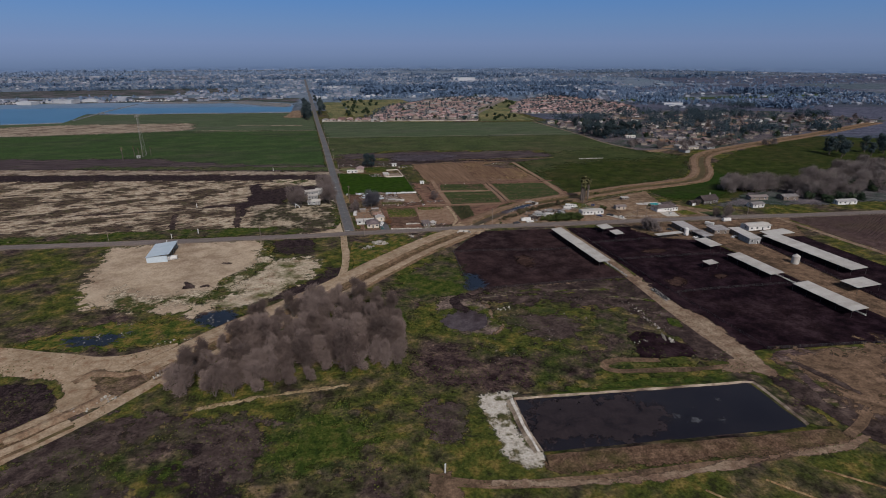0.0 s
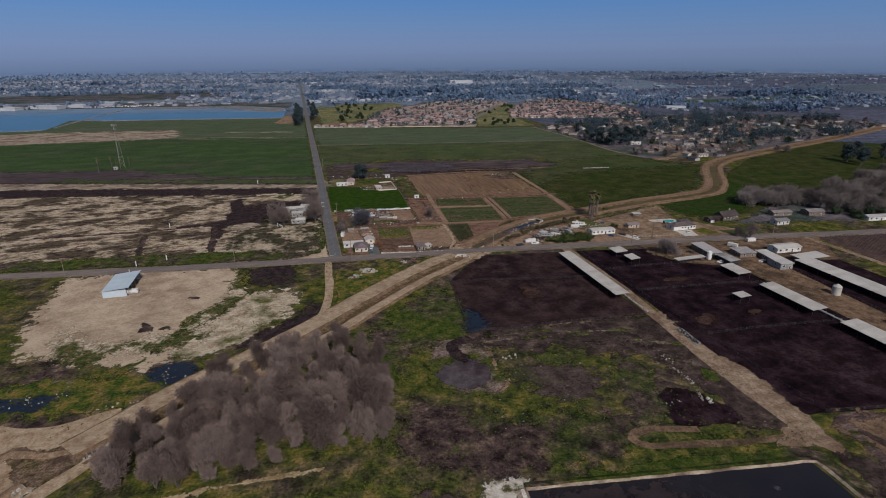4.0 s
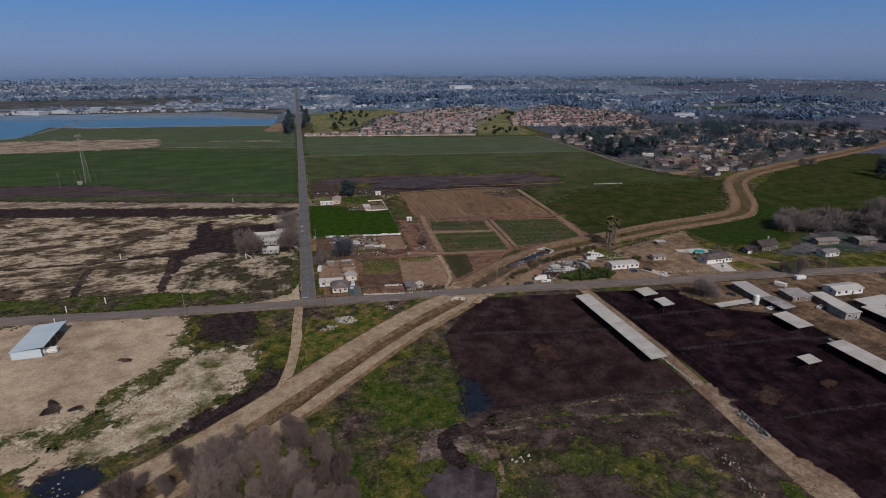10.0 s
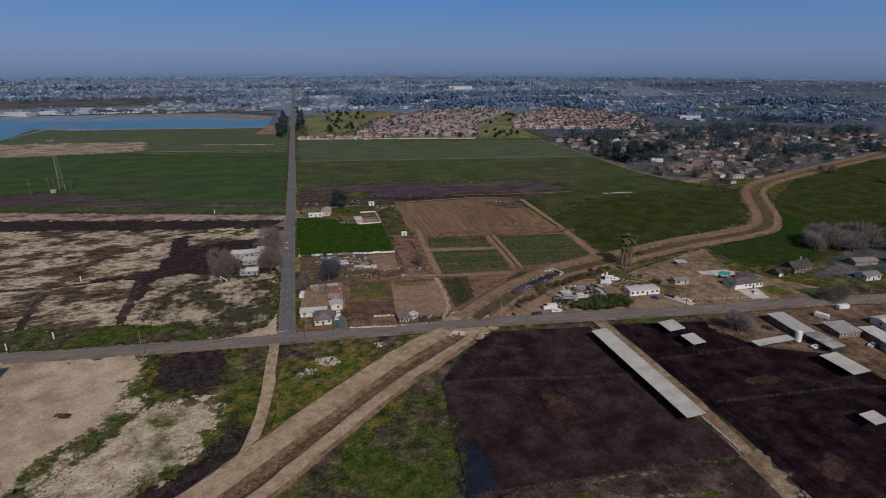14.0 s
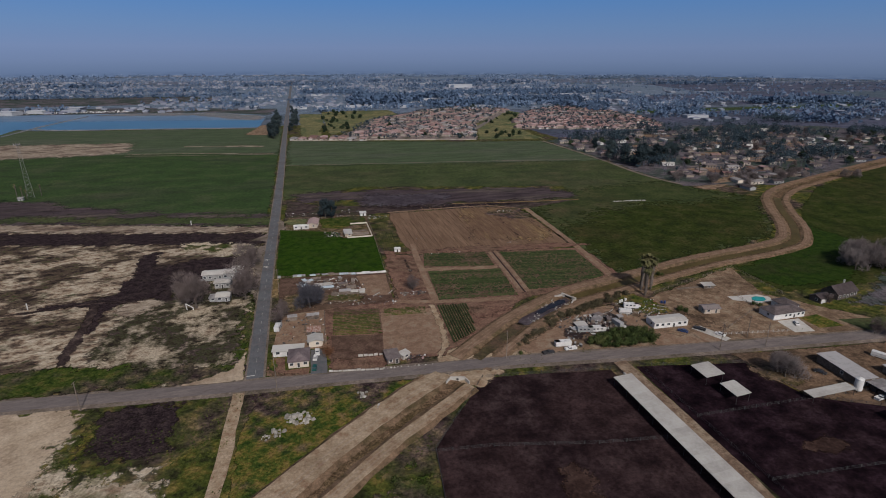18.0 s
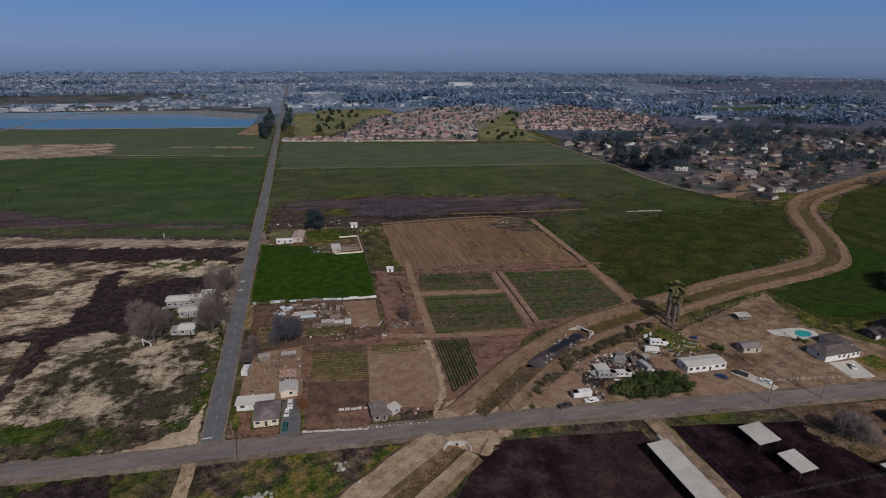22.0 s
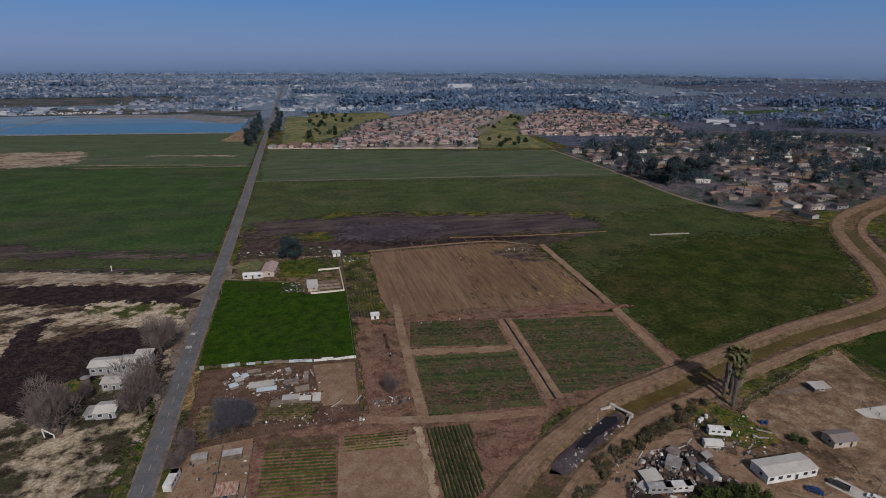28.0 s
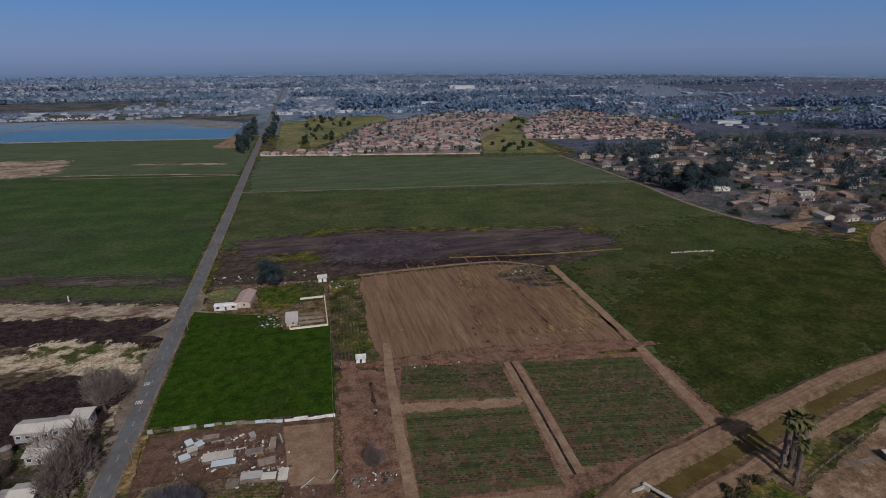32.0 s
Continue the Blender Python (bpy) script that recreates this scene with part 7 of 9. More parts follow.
# big metal shed on the dirt lot
t = thing("metal_shed", "open-sided metal shed with a pale blue-grey roof", "shed", "", -117, -18)
for i in range(8):
    y0 = -12.3 + i * 3.2
    part("roof_sheet", Geo().slab([(-6.6, y0, 3.9), (6.9, y0 - 0.3, 5.2), (6.9, y0 + 2.85, 5.2), (-6.6, y0 + 3.15, 3.9)], 0.1), M["bluemetal"], t)
part("front_wall", Geo().box(-0.6, -11.6, 0, 11.5, 0.2, 3.9), M["bluemetal"], t)
part("side_wall", Geo().box(-6.3, 0.5, 0, 0.2, 24, 3.8), M["bluemetal"], t)
part("back_wall", Geo().box(0, 12.8, 0, 12.6, 0.2, 3.9), M["bluemetal"], t)
for y in (-11, -5, 1, 7, 12.4):
    part("post", Geo().box(6.2, y, 0, 0.25, 0.25, 4.9), M["steel"], t)

# swimming pool and deck
patch("pool_deck", [(240, 22), (251.5, 21.4), (258, 20.4), (261.6, 16.2), (260, 11.5), (248, 10.8), (245, 14.5), (240, 17.5)], 0.09, M["concrete"], "pale concrete deck round the pool", 0.3, 2)
patch("swimming_pool", [(249.6, 15.4), (252, 18.2), (255.5, 18.6), (258.6, 16.6), (257.5, 13.8), (254.5, 12.4), (251, 13)], 0.12, M["pool"], "small turquoise swimming pool")
patch("driveway", [(242.5, -8), (255, -8.4), (251.5, -21), (241.5, -19.6)], 0.08, M["concrete"], "pale concrete driveway of the ranch house")
patch("lawn", [(256, -8), (268, -7), (270, -20), (256.5, -19)], 0.085, M["verge"], "small weedy lawn beside the driveway")
patch("lawn_front", [(273, -14), (300, -18), (302, -29), (276, -26)], 0.08, M["field"], "green front lawn beside the road")
patch("driveway_mobile_home", [(197, -4), (203, -3), (208, -17), (204, -18.5)], 0.08, M["concrete"], "pale concrete strip beside the mobile home")


# ---- vehicles ----
def vehicle(kind, label, x, y, turn, paint="white"):
    t = thing(kind, label, {"car": "car", "pickup": "truck", "camper": "camper", "trailer": "trailer"}[kind], "", x, y, 0, turn)
    if kind == "camper":
        L, W = 7.2, 2.4
        part("body", Geo().box(0, 0, 0.55, L, W, 2.2).box(L / 2 - 1.0, 0, 1.7, 2.2, W * 0.98, 1.05), M[paint], t)
        part("windscreen", Geo().box(L / 2 + 0.03, 0, 1.25, 0.06, W * 0.85, 0.5), M["glass"], t)
        for wx in (-2.2, -0.4, 1.4):
            part("side_window", Geo().box(wx, -W / 2 - 0.02, 1.6, 1.0, 0.05, 0.6), M["glass"], t)
        part("roof_vent", Geo().box(-1, 0, 2.75, 0.6, 0.6, 0.2, taper=0.8), M["white"], t)
    elif kind == "trailer":
        L, W = 6, 2.3
        part("body", Geo().box(0, 0, 0.5, L, W, 2.0), M[paint], t)
        part("stripe", Geo().box(0, -W / 2 - 0.015, 0.9, L * 0.96, 0.04, 0.25), M["greyroof"], t)
        part("hitch", Geo().box(L / 2 + 0.6, 0, 0.45, 1.2, 0.2, 0.12), M["steel"], t)
    else:
        L, W = (5.4, 1.95) if kind == "pickup" else (4.5, 1.8)
        g = Geo().box(0, 0, 0.35, L, W, 0.5, taper=0.97)
        if kind == "pickup":
            g.box(L / 2 - 0.8, 0, 0.85, 1.4, W * 0.95, 0.2, taper=0.95).box(-L * 0.28, W * 0.46, 0.85, L * 0.42, 0.08, 0.35).box(-L * 0.28, -W * 0.46, 0.85, L * 0.42, 0.08, 0.35).box(-L * 0.49, 0, 0.85, 0.08, W * 0.95, 0.35)
        part("body", g, M[paint], t)
        cx = 0.35 if kind == "pickup" else -0.15
        cl = 1.7 if kind == "pickup" else 2.6
        part("cab", Geo().box(cx, 0, 0.85, cl, W * 0.9, 0.5, taper=0.82), M[paint], t)
        for nm, sx, sy in (("windscreen", 1, 0), ("rear_window", -1, 0), ("side_window", 0, 1), ("side_window", 0, -1)):
            half, side = (W * 0.45, cl / 2) if sx else (cl / 2, W * 0.45)
            quad = [(a * half * k * 0.86, side * k + 0.015, z) for a, k, z in ((-1, 0.98, 0.9), (1, 0.98, 0.9), (1, 0.84, 1.31), (-1, 0.84, 1.31))]
            back = [(p[0], p[1] - 0.03, p[2]) for p in quad]
            pts = [(cx + q[1] * sx, q[0], q[2]) if sx else (cx + q[0], q[1] * sy, q[2]) for q in quad + back]
            part(nm, Geo().add(pts, [(0, 1, 2, 3), (7, 6, 5, 4), (0, 4, 5, 1), (1, 5, 6, 2), (2, 6, 7, 3), (3, 7, 4, 0)]), M["glass"], t)
        part("cab_roof", Geo().box(cx, 0, 1.35, cl * 0.83, W * 0.76, 0.08), M[paint], t)
        for s in (-1, 1):
            part("headlight", Geo().box(L / 2 + 0.01, s * W * 0.34, 0.6, 0.05, 0.35, 0.15), M["steel"], t)
    for sx in (-1, 1):
        for sy in (-1, 1):
            if kind == "trailer" and sx > 0:
                continue
            wh = part("wheel", Geo().tube((sx * L * 0.32, sy * W * 0.42, 0.34), (sx * L * 0.32, sy * W * 0.52, 0.34), 0.34, 0.34, 10), M["tyre"], t)
            part("rim", Geo().tube((sx * L * 0.32, sy * W * 0.5, 0.34), (sx * L * 0.32, sy * W * 0.53, 0.34), 0.2, 0.2, 8), M["steel"], wh)
    return t


for v in [("camper", "old white camper parked by the road", 130.5, -4, 175, "white"), ("pickup", "white pickup beside the camper", 132.5, -7.6, 178, "white"), ("pickup", "dark pickup by the dirt yard", 121.7, -8.2, 5, "dark"),
          ("camper", "white camper in the cluttered yard", 182, 22.8, -22, "white"), ("trailer", "weathered white trailer in the cluttered yard", 175.6, 18, -20, "white"), ("trailer", "small weathered trailer between junk", 165, 7.5, 98, "greywall"), ("camper", "weathered grey camper between junk", 146.4, 5.4, -12, "greywall"), ("camper", "white camper beside the hedge", 152.6, 4.4, -10, "white"),
          ("car", "dark blue car beside the mobile home", 191, -6, 130, "carblue"), ("pickup", "dark pickup on the pale drive", 200, -6, 120, "dark"), ("car", "white car on the pale drive", 205.5, -13, 120, "white"), ("car", "white car on the ranch driveway", 249, -13, 60, "white"),
          ("car", "green car on the corner driveway", 23.4, 4.5, 84, "cargreen"), ("pickup", "white pickup in the corner driveway", 25, 17, 88, "white"), ("car", "white car in the bungalow yard", 24, 12.5, 80, "white"), ("camper", "small white camper by the fence", 8, 44, 80, "white"),
          ("trailer", "white trailer in the dairy yard", 257, -47, -62, "white"), ("trailer", "white caravan beside the road", 276.5, -41.5, -6, "white"), ("pickup", "white pickup in the dairy lane", 254, -75, 20, "white"), ("pickup", "white pickup in the dairy yard", 262, -63.5, 30, "white"), ("car", "dark car beside the milking barn", 222, -50, -60, "dark"), ("trailer", "white trailer beside the metal shed", -110, -26.6, 3, "white"),
          ("pickup", "white pickup by the north farmhouse", 24, 209.5, 0, "white"), ("pickup", "white truck among pens", 228, -70, 10, "white")]:
    vehicle(*v)

# tank beside the milking barn
t = thing("milk_silo", "white upright milk tank beside the barn", "tank", "", 224.6, -63.6)
part("shell", Geo().tube((0, 0, 0.6), (0, 0, 5.4), 1.5, 1.5, 16), M["white"], t, smooth=False)
part("cap", Geo().tube((0, 0, 5.4), (0, 0, 6.0), 1.5, 0.3, 16), M["white"], t)
for a in (0, 2.1, 4.2):
    part("leg", Geo().tube((math.cos(a), math.sin(a), 0), (math.cos(a), math.sin(a), 0.7), 0.1, 0.1, 5), M["steel"], t)
t = thing("feed_silo", "pale round feed bin in the dairy lane", "silo", "", 253.5, -125)
part("shell", Geo().tube((0, 0, 0), (0, 0, 4.6), 2.2, 2.2, 16), M["metal"], t)
part("cone", Geo().tube((0, 0, 4.6), (0, 0, 6.0), 2.3, 0.3, 16), M["metal"], t)


# ---- poles, tower, fences ----
def pole(x, y, h=13.0, turn=0.0, arm=True):
    t = thing("utility_pole", "weathered wooden utility pole beside the road", "pole", "utility poles", x, y, 0, turn)
    part("shaft", Geo().tube((0, 0, -0.2), (0, 0, h), 0.19, 0.12, 7), M["wood"], t)
    if arm:
        for z in (h - 0.5, h - 1.6):
            ar = part("crossarm", Geo().box(0, 0.12, z, 2.4, 0.12, 0.14), M["wood"], t)
            for px in (-1.05, 1.05):
                part("insulator", Geo().tube((px, 0.12, z + 0.14), (px, 0.12, z + 0.36), 0.06, 0.04, 6), M["dark"], ar)
    return t


for x, y, h, a in [(102.6, -7.6, 13, 80), (195.5, -24.5, 13, 80), (217.3, -27, 12, 80), (215.6, -18.2, 11, 80), (9, -8.8, 15, 83), (7.2, 89, 13, 0), (-59.5, -3, 12, 83), (5.6, 186, 12, 0), (5.8, 290, 12, 0), (5.8, 400, 12, 0), (5.8, 520, 12, 0), (5.8, 640, 12, 0), (298, -38, 12, 80), (-155, 11, 10, 83)]:
    pole(x, y, h, a)
for x, y in [(-118.7, 17.1), (-118.7, 3), (-115.5, 97.5), (-61, 236), (-103, 24), (7, -240)]:
    t = thing("marker_post", "short white marker post in the field", "post", "white marker posts", x, y)
    part("shaft", Geo().tube((0, 0, 0), (0, 0, 3.2), 0.28, 0.28, 8), M["white"], t)
    part("cap", Geo().tube((0, 0, 3.2), (0, 0, 3.4), 0.3, 0.15, 8), M["white"], t)

t = thing("lattice_tower", "tall grey lattice radio tower with antennas at its top", "tower", "", -217.5, 363)
H = 50
for k in range(3):
    a = 2 * math.pi * k / 3 + 0.4
    part("leg", Geo().tube((math.cos(a) * 3.2, math.sin(a) * 3.2, 0), (math.cos(a) * 0.9, math.sin(a) * 0.9, H), 0.11, 0.07, 4), M["greywall"], t)
    b = a + 2 * math.pi / 3
    for i in range(14):
        z0, z1 = H * i / 14, H * (i + 1) / 14
        r0, r1 = 3.2 - 2.3 * i / 14, 3.2 - 2.3 * (i + 1) / 14
        part("brace", Geo().tube((math.cos(a) * r0, math.sin(a) * r0, z0), (math.cos(b) * r1, math.sin(b) * r1, z1), 0.04, 0.04, 3).tube((math.cos(b) * r0, math.sin(b) * r0, z0), (math.cos(a) * r1, math.sin(a) * r1, z1), 0.04, 0.04, 3), M["greywall"], t)
for k in range(6):
    a = k * math.pi / 3
    part("antenna", Geo().box(math.cos(a) * 2.6, math.sin(a) * 2.6, H - 2.6, 0.3, 0.3, 2.4), M["greyroof"], t)
part("platform", Geo().tube((0, 0, H - 1.6), (0, 0, H - 1.45), 2.4, 2.4, 6), M["greyroof"], t)
house("small grey equipment hut at the tower's foot", -222, 356, 0, 4, 3, 2.6, "shed", 0.3, "greywall", "greyroof", 1, name="equipment_hut", category="hut")


def fence(label, pts, step=4.0, h=1.5, mat="wood", rails=2, group="", name="fence"):
    t = thing(name, label, "fence", group, pts[0][0], pts[0][1])
    o = Vector((*pts[0], 0))
    post = Geo().box(0, 0, 0, 0.14, 0.14, h).mesh("post", M[mat])
    for a, b in zip(pts, pts[1:]):
        a, b = Vector((*a, 0)), Vector((*b, 0))
        n = max(1, round((b - a).length / step))
        for i in range(n + (b == Vector((*pts[-1], 0)))):
            p = new("post", post)
            p.parent, p.location = t, a.lerp(b, i / n) - o
        for k in range(rails):
            z = h * (k + 1) / rails - 0.15
            part("rail", Geo().tube(a - o + Vector((0, 0, z)), b - o + Vector((0, 0, z)), 0.035, 0.035, 4), M[mat], t)
    return t


for pts in [[(88, -19), (141, -26)], [(60, -55), (88, -19)], [(60, -55), (53, -115), (143, -120)], [(144, -30), (144, -120)], [(154, -27), (198, -36), (203, -60)], [(154, -27), (155, -113), (158, -204), (236, -216)], [(203, -62), (232, -78), (233, -120), (236, -216)], [(262, -82), (251, -220)], [(54, -53.6), (60.6, -56.5), (79, -58.5), (113, -66), (141, -70)], [(154, -62), (203, -63.5), (228, -65)]]:
    fence("dark wooden rail fence round the cattle pens", pts, 5.0, 1.4, "dark", 3, "pen fences")
fence("low pale wall of blocks and sheets along the green plot", [(6, 109), (31, 107.4), (51, 104), (67.7, 102.5)], 3.0, 1.0, "wood", 2)
fence("pale wire fence along the green plot", [(67.7, 102.5), (70.7, 176), (72, 231)], 4.0, 1.4, "wood", 2)
fence("pale pipe fence along the road", [(206, -13), (229, -16.5), (246, -19)], 2.5, 1.3, "concrete", 3)
fence("dark fence behind the dirt yard", [(205, 36), (274, 58), (272, 17)], 4.0, 1.5, "wood", 3)
fence("fence along the ranch house drive", [(207, -12), (243, 6), (246, 24), (272, 18)], 4.0, 1.5, "wood", 3)
for k, (a, b) in enumerate([((6, 109), (31, 107.4)), ((31, 107.4), (51, 104)), ((51, 104), (67.7, 102.5))]):
    t = thing("field_wall", "patchy pale sheet wall along the green plot", "wall", "sheet walls", a[0], a[1])
    L = math.dist(a, b)
    turn = math.degrees(math.atan2(b[1] - a[1], b[0] - a[0]))
    t.matrix_world = pose(a[0], a[1], 0, 0, 0, turn)
    x = 0.0
    while x < L - 2:
        w = rnd.uniform(1.6, 3.4)
        if rnd.random() < 0.85 or k == 2:
            part("sheet", Geo().box(x + w / 2, rnd.uniform(-0.3, 0.3), 0, w, 0.12, rnd.uniform(1.0, 1.7)), M["white" if k == 2 else rnd.choice(("concrete", "greywall", "wood", "bluemetal", "greywall"))], t)
        x += w
t = thing("pen_wall", "white block wall round the north farm pens", "wall", "", 52, 174)
for x, y, w, d in [(8.8, 0, 17.5, 0.5), (17.5, 17, 0.5, 34), (11, 33.5, 12, 0.5), (0, 8, 0.5, 14), (6, 10, 9, 0.4), (10, 5, 12, 0.35), (10, 9, 12, 0.35), (10, 14, 11, 0.35)]:
    part("wall_run", Geo().box(x, y, 0, w, d, rnd.uniform(0.8, 1.3)), M["cream" if d > 0.4 or x > 15 else "wood"], t)


# ---- rubble, junk and canal works ----
def chunk(r, s):
    g = Geo().box(0, 0, 0, s, s * r.uniform(0.5, 1), s * r.uniform(0.3, 0.8), r.uniform(0, 90), r.uniform(0.5, 0.9))
    g.v = [(x + r.uniform(-0.12, 0.12) * s, y + r.uniform(-0.12, 0.12) * s, z + (r.uniform(-0.1, 0.1) * s if z > 0.01 else -0.02)) for x, y, z in g.v]
    return g


def pile(name, label, x, y, n, rx, ry, size, mat="rock", category="rubble", group="", piece="chunk", turn=0.0):
    t = thing(name, label, category, group, x, y, 0, turn)
    r = random.Random(int(x * 31 + y * 17 + n))
    for i in range(n):
        a, k = r.uniform(0, 6.28), math.sqrt(r.random())
        ob = part(piece, chunk(r, size * (1.0 if mat == "rock" else 0.7) * r.uniform(0.35, 1.2)), M[mat if isinstance(mat, str) else r.choice(mat)], t)
        ob.location = (math.cos(a) * rx * k, math.sin(a) * ry * k, max(0.0, (1 - k) * size * 0.5))
    return t


for x, y, n, rx, ry, s in [(17.5, -27.5, 40, 5, 3.5, 1.5), (10.5, -34, 14, 2.5, 2, 1.2), (40, -19, 12, 3, 2, 1.2), (46, -28, 10, 2.5, 2, 1.0), (6, -36, 8, 2, 2, 0.9), (122, -186, 16, 2.5, 4, 1.0), (124, -172, 20, 1.5, 8, 0.7), (126, -156, 16, 1.5, 7, 0.6), (110, -186, 6, 4, 2, 0.6), (-74, -118, 20, 9, 6, 0.5), (-120, -124, 22, 12, 4, 0.5), (-88, -135, 14, 8, 2, 0.6), (-103, -174, 24, 5, 3, 0.8), (-113, -180, 22, 6, 2.5, 0.7), (-89, -163.5, 8, 2, 1, 0.9), (-84, -158, 6, 1.5, 1, 0.9), (64, -140, 10, 6, 2, 0.9)]:
    pile("rubble_pile", "heap of pale broken concrete on weedy ground", x, y, n, rx, ry, s, group="rubble heaps")
t = thing("stone_row", "row of pale boulders along the road verge", "rocks", "", 29, -1.5)
for i in range(15):
    x = 22 + 20.0 * i / 14
    ob = part("boulder", chunk(rnd, rnd.uniform(0.4, 1.0)), M["rock"], t)
    ob.location = (x, 0.75 - 0.085 * x + rnd.uniform(-0.3, 0.3), 0)
for x, y, n, rx, ry, s in [(20.5, 95.5, 30, 4, 4.5, 1.2), (31, 92, 26, 7, 1.5, 1.1), (44, 81, 26, 8, 1.2, 1.0), (36, 98, 26, 9, 3, 1.0), (42, 93, 30, 6, 3, 1.0), (40, 66.5, 40, 9, 1.5, 0.8), (50, 63, 22, 8, 1.2, 0.8), (56, 68, 16, 5, 3, 0.8), (73, 69, 16, 2.2, 1, 1.2), (81, 69, 18, 4, 1.4, 1.2), (82.6, 101, 10, 1.4, 2, 0.9), (56, 181, 26, 5, 5, 1.1), (45, 180, 16, 5, 3, 1.0), (79, 222, 26, 7, 4, 1.0), (186, 214, 30, 9, 4, 1.0), (162, 135.6, 12, 4, 1.2, 1.0), (101, 160, 8, 5, 1, 0.7), (108, 126, 14, 16, 0.8, 0.9), (63, 60, 16, 5, 2, 1.0), (66, 2, 24, 6, 2.4, 1.2), (57, 9, 10, 5, 0.8, 0.9), (30, 231, 14, 10, 1.5, 1.0), (55, 232, 14, 8, 1.5, 1.0), (44, 186, 14, 5, 2, 0.9)]:
    pile("junk_heap", "heap of pale boards, sheets and scrap", x, y, n, rx, ry, s, ["white", "wood", "wood", "wood", "greywall", "greyroof", "dark", "dark", "tile"], "junk", "junk heaps", "scrap")
for x, y, n, rx, ry, s in [(150, 15, 34, 5, 3, 1.6), (158, 18, 34, 7, 2.5, 1.5), (141, 8.5, 22, 3, 3, 1.4), (160, 9, 26, 5, 4, 1.6), (167, 15, 26, 4, 4, 1.5), (178, 17.5, 18, 4, 2.5, 1.3), (185, 23, 10, 2.5, 2, 1.2), (137, -5, 16, 3, 3, 1.4), (190, 18, 24, 7, 2.5, 1.1), (186, 11.5, 14, 4, 2, 1.2), (153, 8, 22, 4, 3, 1.4)]:
    pile("junk_heap", "cluttered heap of scrap in the dirt yard", x, y, n, rx, ry, s, ["white", "wood", "wood", "greyroof", "dark", "dark", "greywall"], "junk", "junk heaps", "scrap")
rj = random.Random(44)
for x, y, w, d, m, a in [(31, 89.6, 9, 3.0, "metal", 2), (33, 86.4, 7, 2.2, "bluemetal", 3), (36.6, 76.8, 3.4, 2.6, "wood", -6), (42, 77.6, 6, 2.4, "greyroof", -6), (47, 76.6, 4, 2.2, "concrete", -6), (51.2, 76.6, 2.6, 4.4, "concrete", -6), (20.6, 92.2, 3, 2.4, "bluemetal", 20), (22.6, 94.6, 2.8, 2.2, "metal", 24), (24.4, 96.8, 2.4, 2.2, "bluemetal", 30), (21, 98.6, 2, 2.4, "bluemetal", 30), (42, 89.6, 5, 1.6, "shingle", 4), (47.6, 91.4, 1.6, 5, "wood", 0), (33, 97.3, 1.8, 1.4, "wood", 8), (40.8, 97.5, 1.6, 2.2, "greyroof", 20), (27.6, 99.8, 5, 1.4, "wood", -4), (46, 84, 5, 1.6, "wood", 6), (147, 10.4, 5.6, 4.4, "metal", -6), (157.4, 13.6, 5.4, 4.2, "greyroof", 40), (161, 18.6, 4, 3, "shingle", 20), (163.5, 12.5, 3.4, 2.8, "shingle", 70), (142.5, 7.5, 3, 2.4, "greyroof", 20), (170, 14, 2.6, 2.2, "greyroof", 10)]:
    house("low scrap shelter under patched sheet roofing", x, y, a + rj.uniform(-6, 6), w, d, rj.uniform(1.0, 1.9), "shed", rj.uniform(0.15, 0.45), "wood", m, 0, False, over=0.15, name="scrap_shelter", category="shed", group="scrap shelters")
g = Geo()
for x0, y0, x1, y1, n in [(18, 84, 46, 100, 150), (36, 72, 54, 90, 90), (8, 240, 72, 250, 80), (36, 178, 52, 192, 60), (72, 66, 85, 71, 50), (136, 0, 172, 22, 220), (176, 8, 200, 30, 90), (10, 26, 30, 54, 70), (73, 216, 88, 228, 60)]:
    for _ in range(n):
        L = rj.uniform(0.3, 1.0) * (2.2 if rj.random() < 0.2 else 1.0)
        g.box(rj.uniform(x0, x1), rj.uniform(y0, y1), 0.06, L, L * rj.uniform(0.15, 0.7), rj.uniform(0.08, 0.5), rj.uniform(0, 180), rj.uniform(0.7, 1.0), mi=rj.choice((0, 1, 1, 1, 2, 3, 3, 3, 4)))
tagged(part("scrap_litter", g, [M["white"], M["wood"], M["rust"], M["dark"], M["greywall"]]), "small scattered boards, sheets and scrap", "litter", kind="stuff")
t = thing("hive_row", "row of pale boxes in the meadow", "boxes", "", 293, 220.3)
for i in range(15):
    part("box", Geo().box(i * 2.0 + rnd.uniform(-0.3, 0.3), -0.27 * i + rnd.uniform(-0.4, 0.4), 0, rnd.uniform(1.0, 1.8), 0.9, rnd.uniform(0.5, 0.9)), M["concrete"], t)

for x, y, turn, w, name in [(77.8, -18.4, -13, 6, "south")]:
    t = thing("culvert", "pale concrete culvert headwall of the canal", "culvert", "canal works", x, y, 0, turn)
    part("headwall", Geo().box(0, 0, 0, w, 0.5, 1.7), M["concrete"], t)
    for s in (-1, 1):
        part("wingwall", Geo().box(s * (w / 2 + 0.7), -1.4, 0, 0.4, 3.4, 1.5, s * 28), M["concrete"], t)
    # flat dark disc on the wall imitates the shaded pipe opening
    part("pipe_mouth", Geo().tube((0, -0.34, 0.7), (0, -0.24, 0.7), 0.55, 0.55, 12), M["dark"], t)
patch("canal_pool", [(118.5, 20), (123, 26), (135, 34), (150.7, 41), (155, 42), (156, 38), (145, 30.5), (135, 25), (124, 17.5)], 0.2, M["hollowmud"], "grey wet mud in the canal below the weir", 0.8, 2)
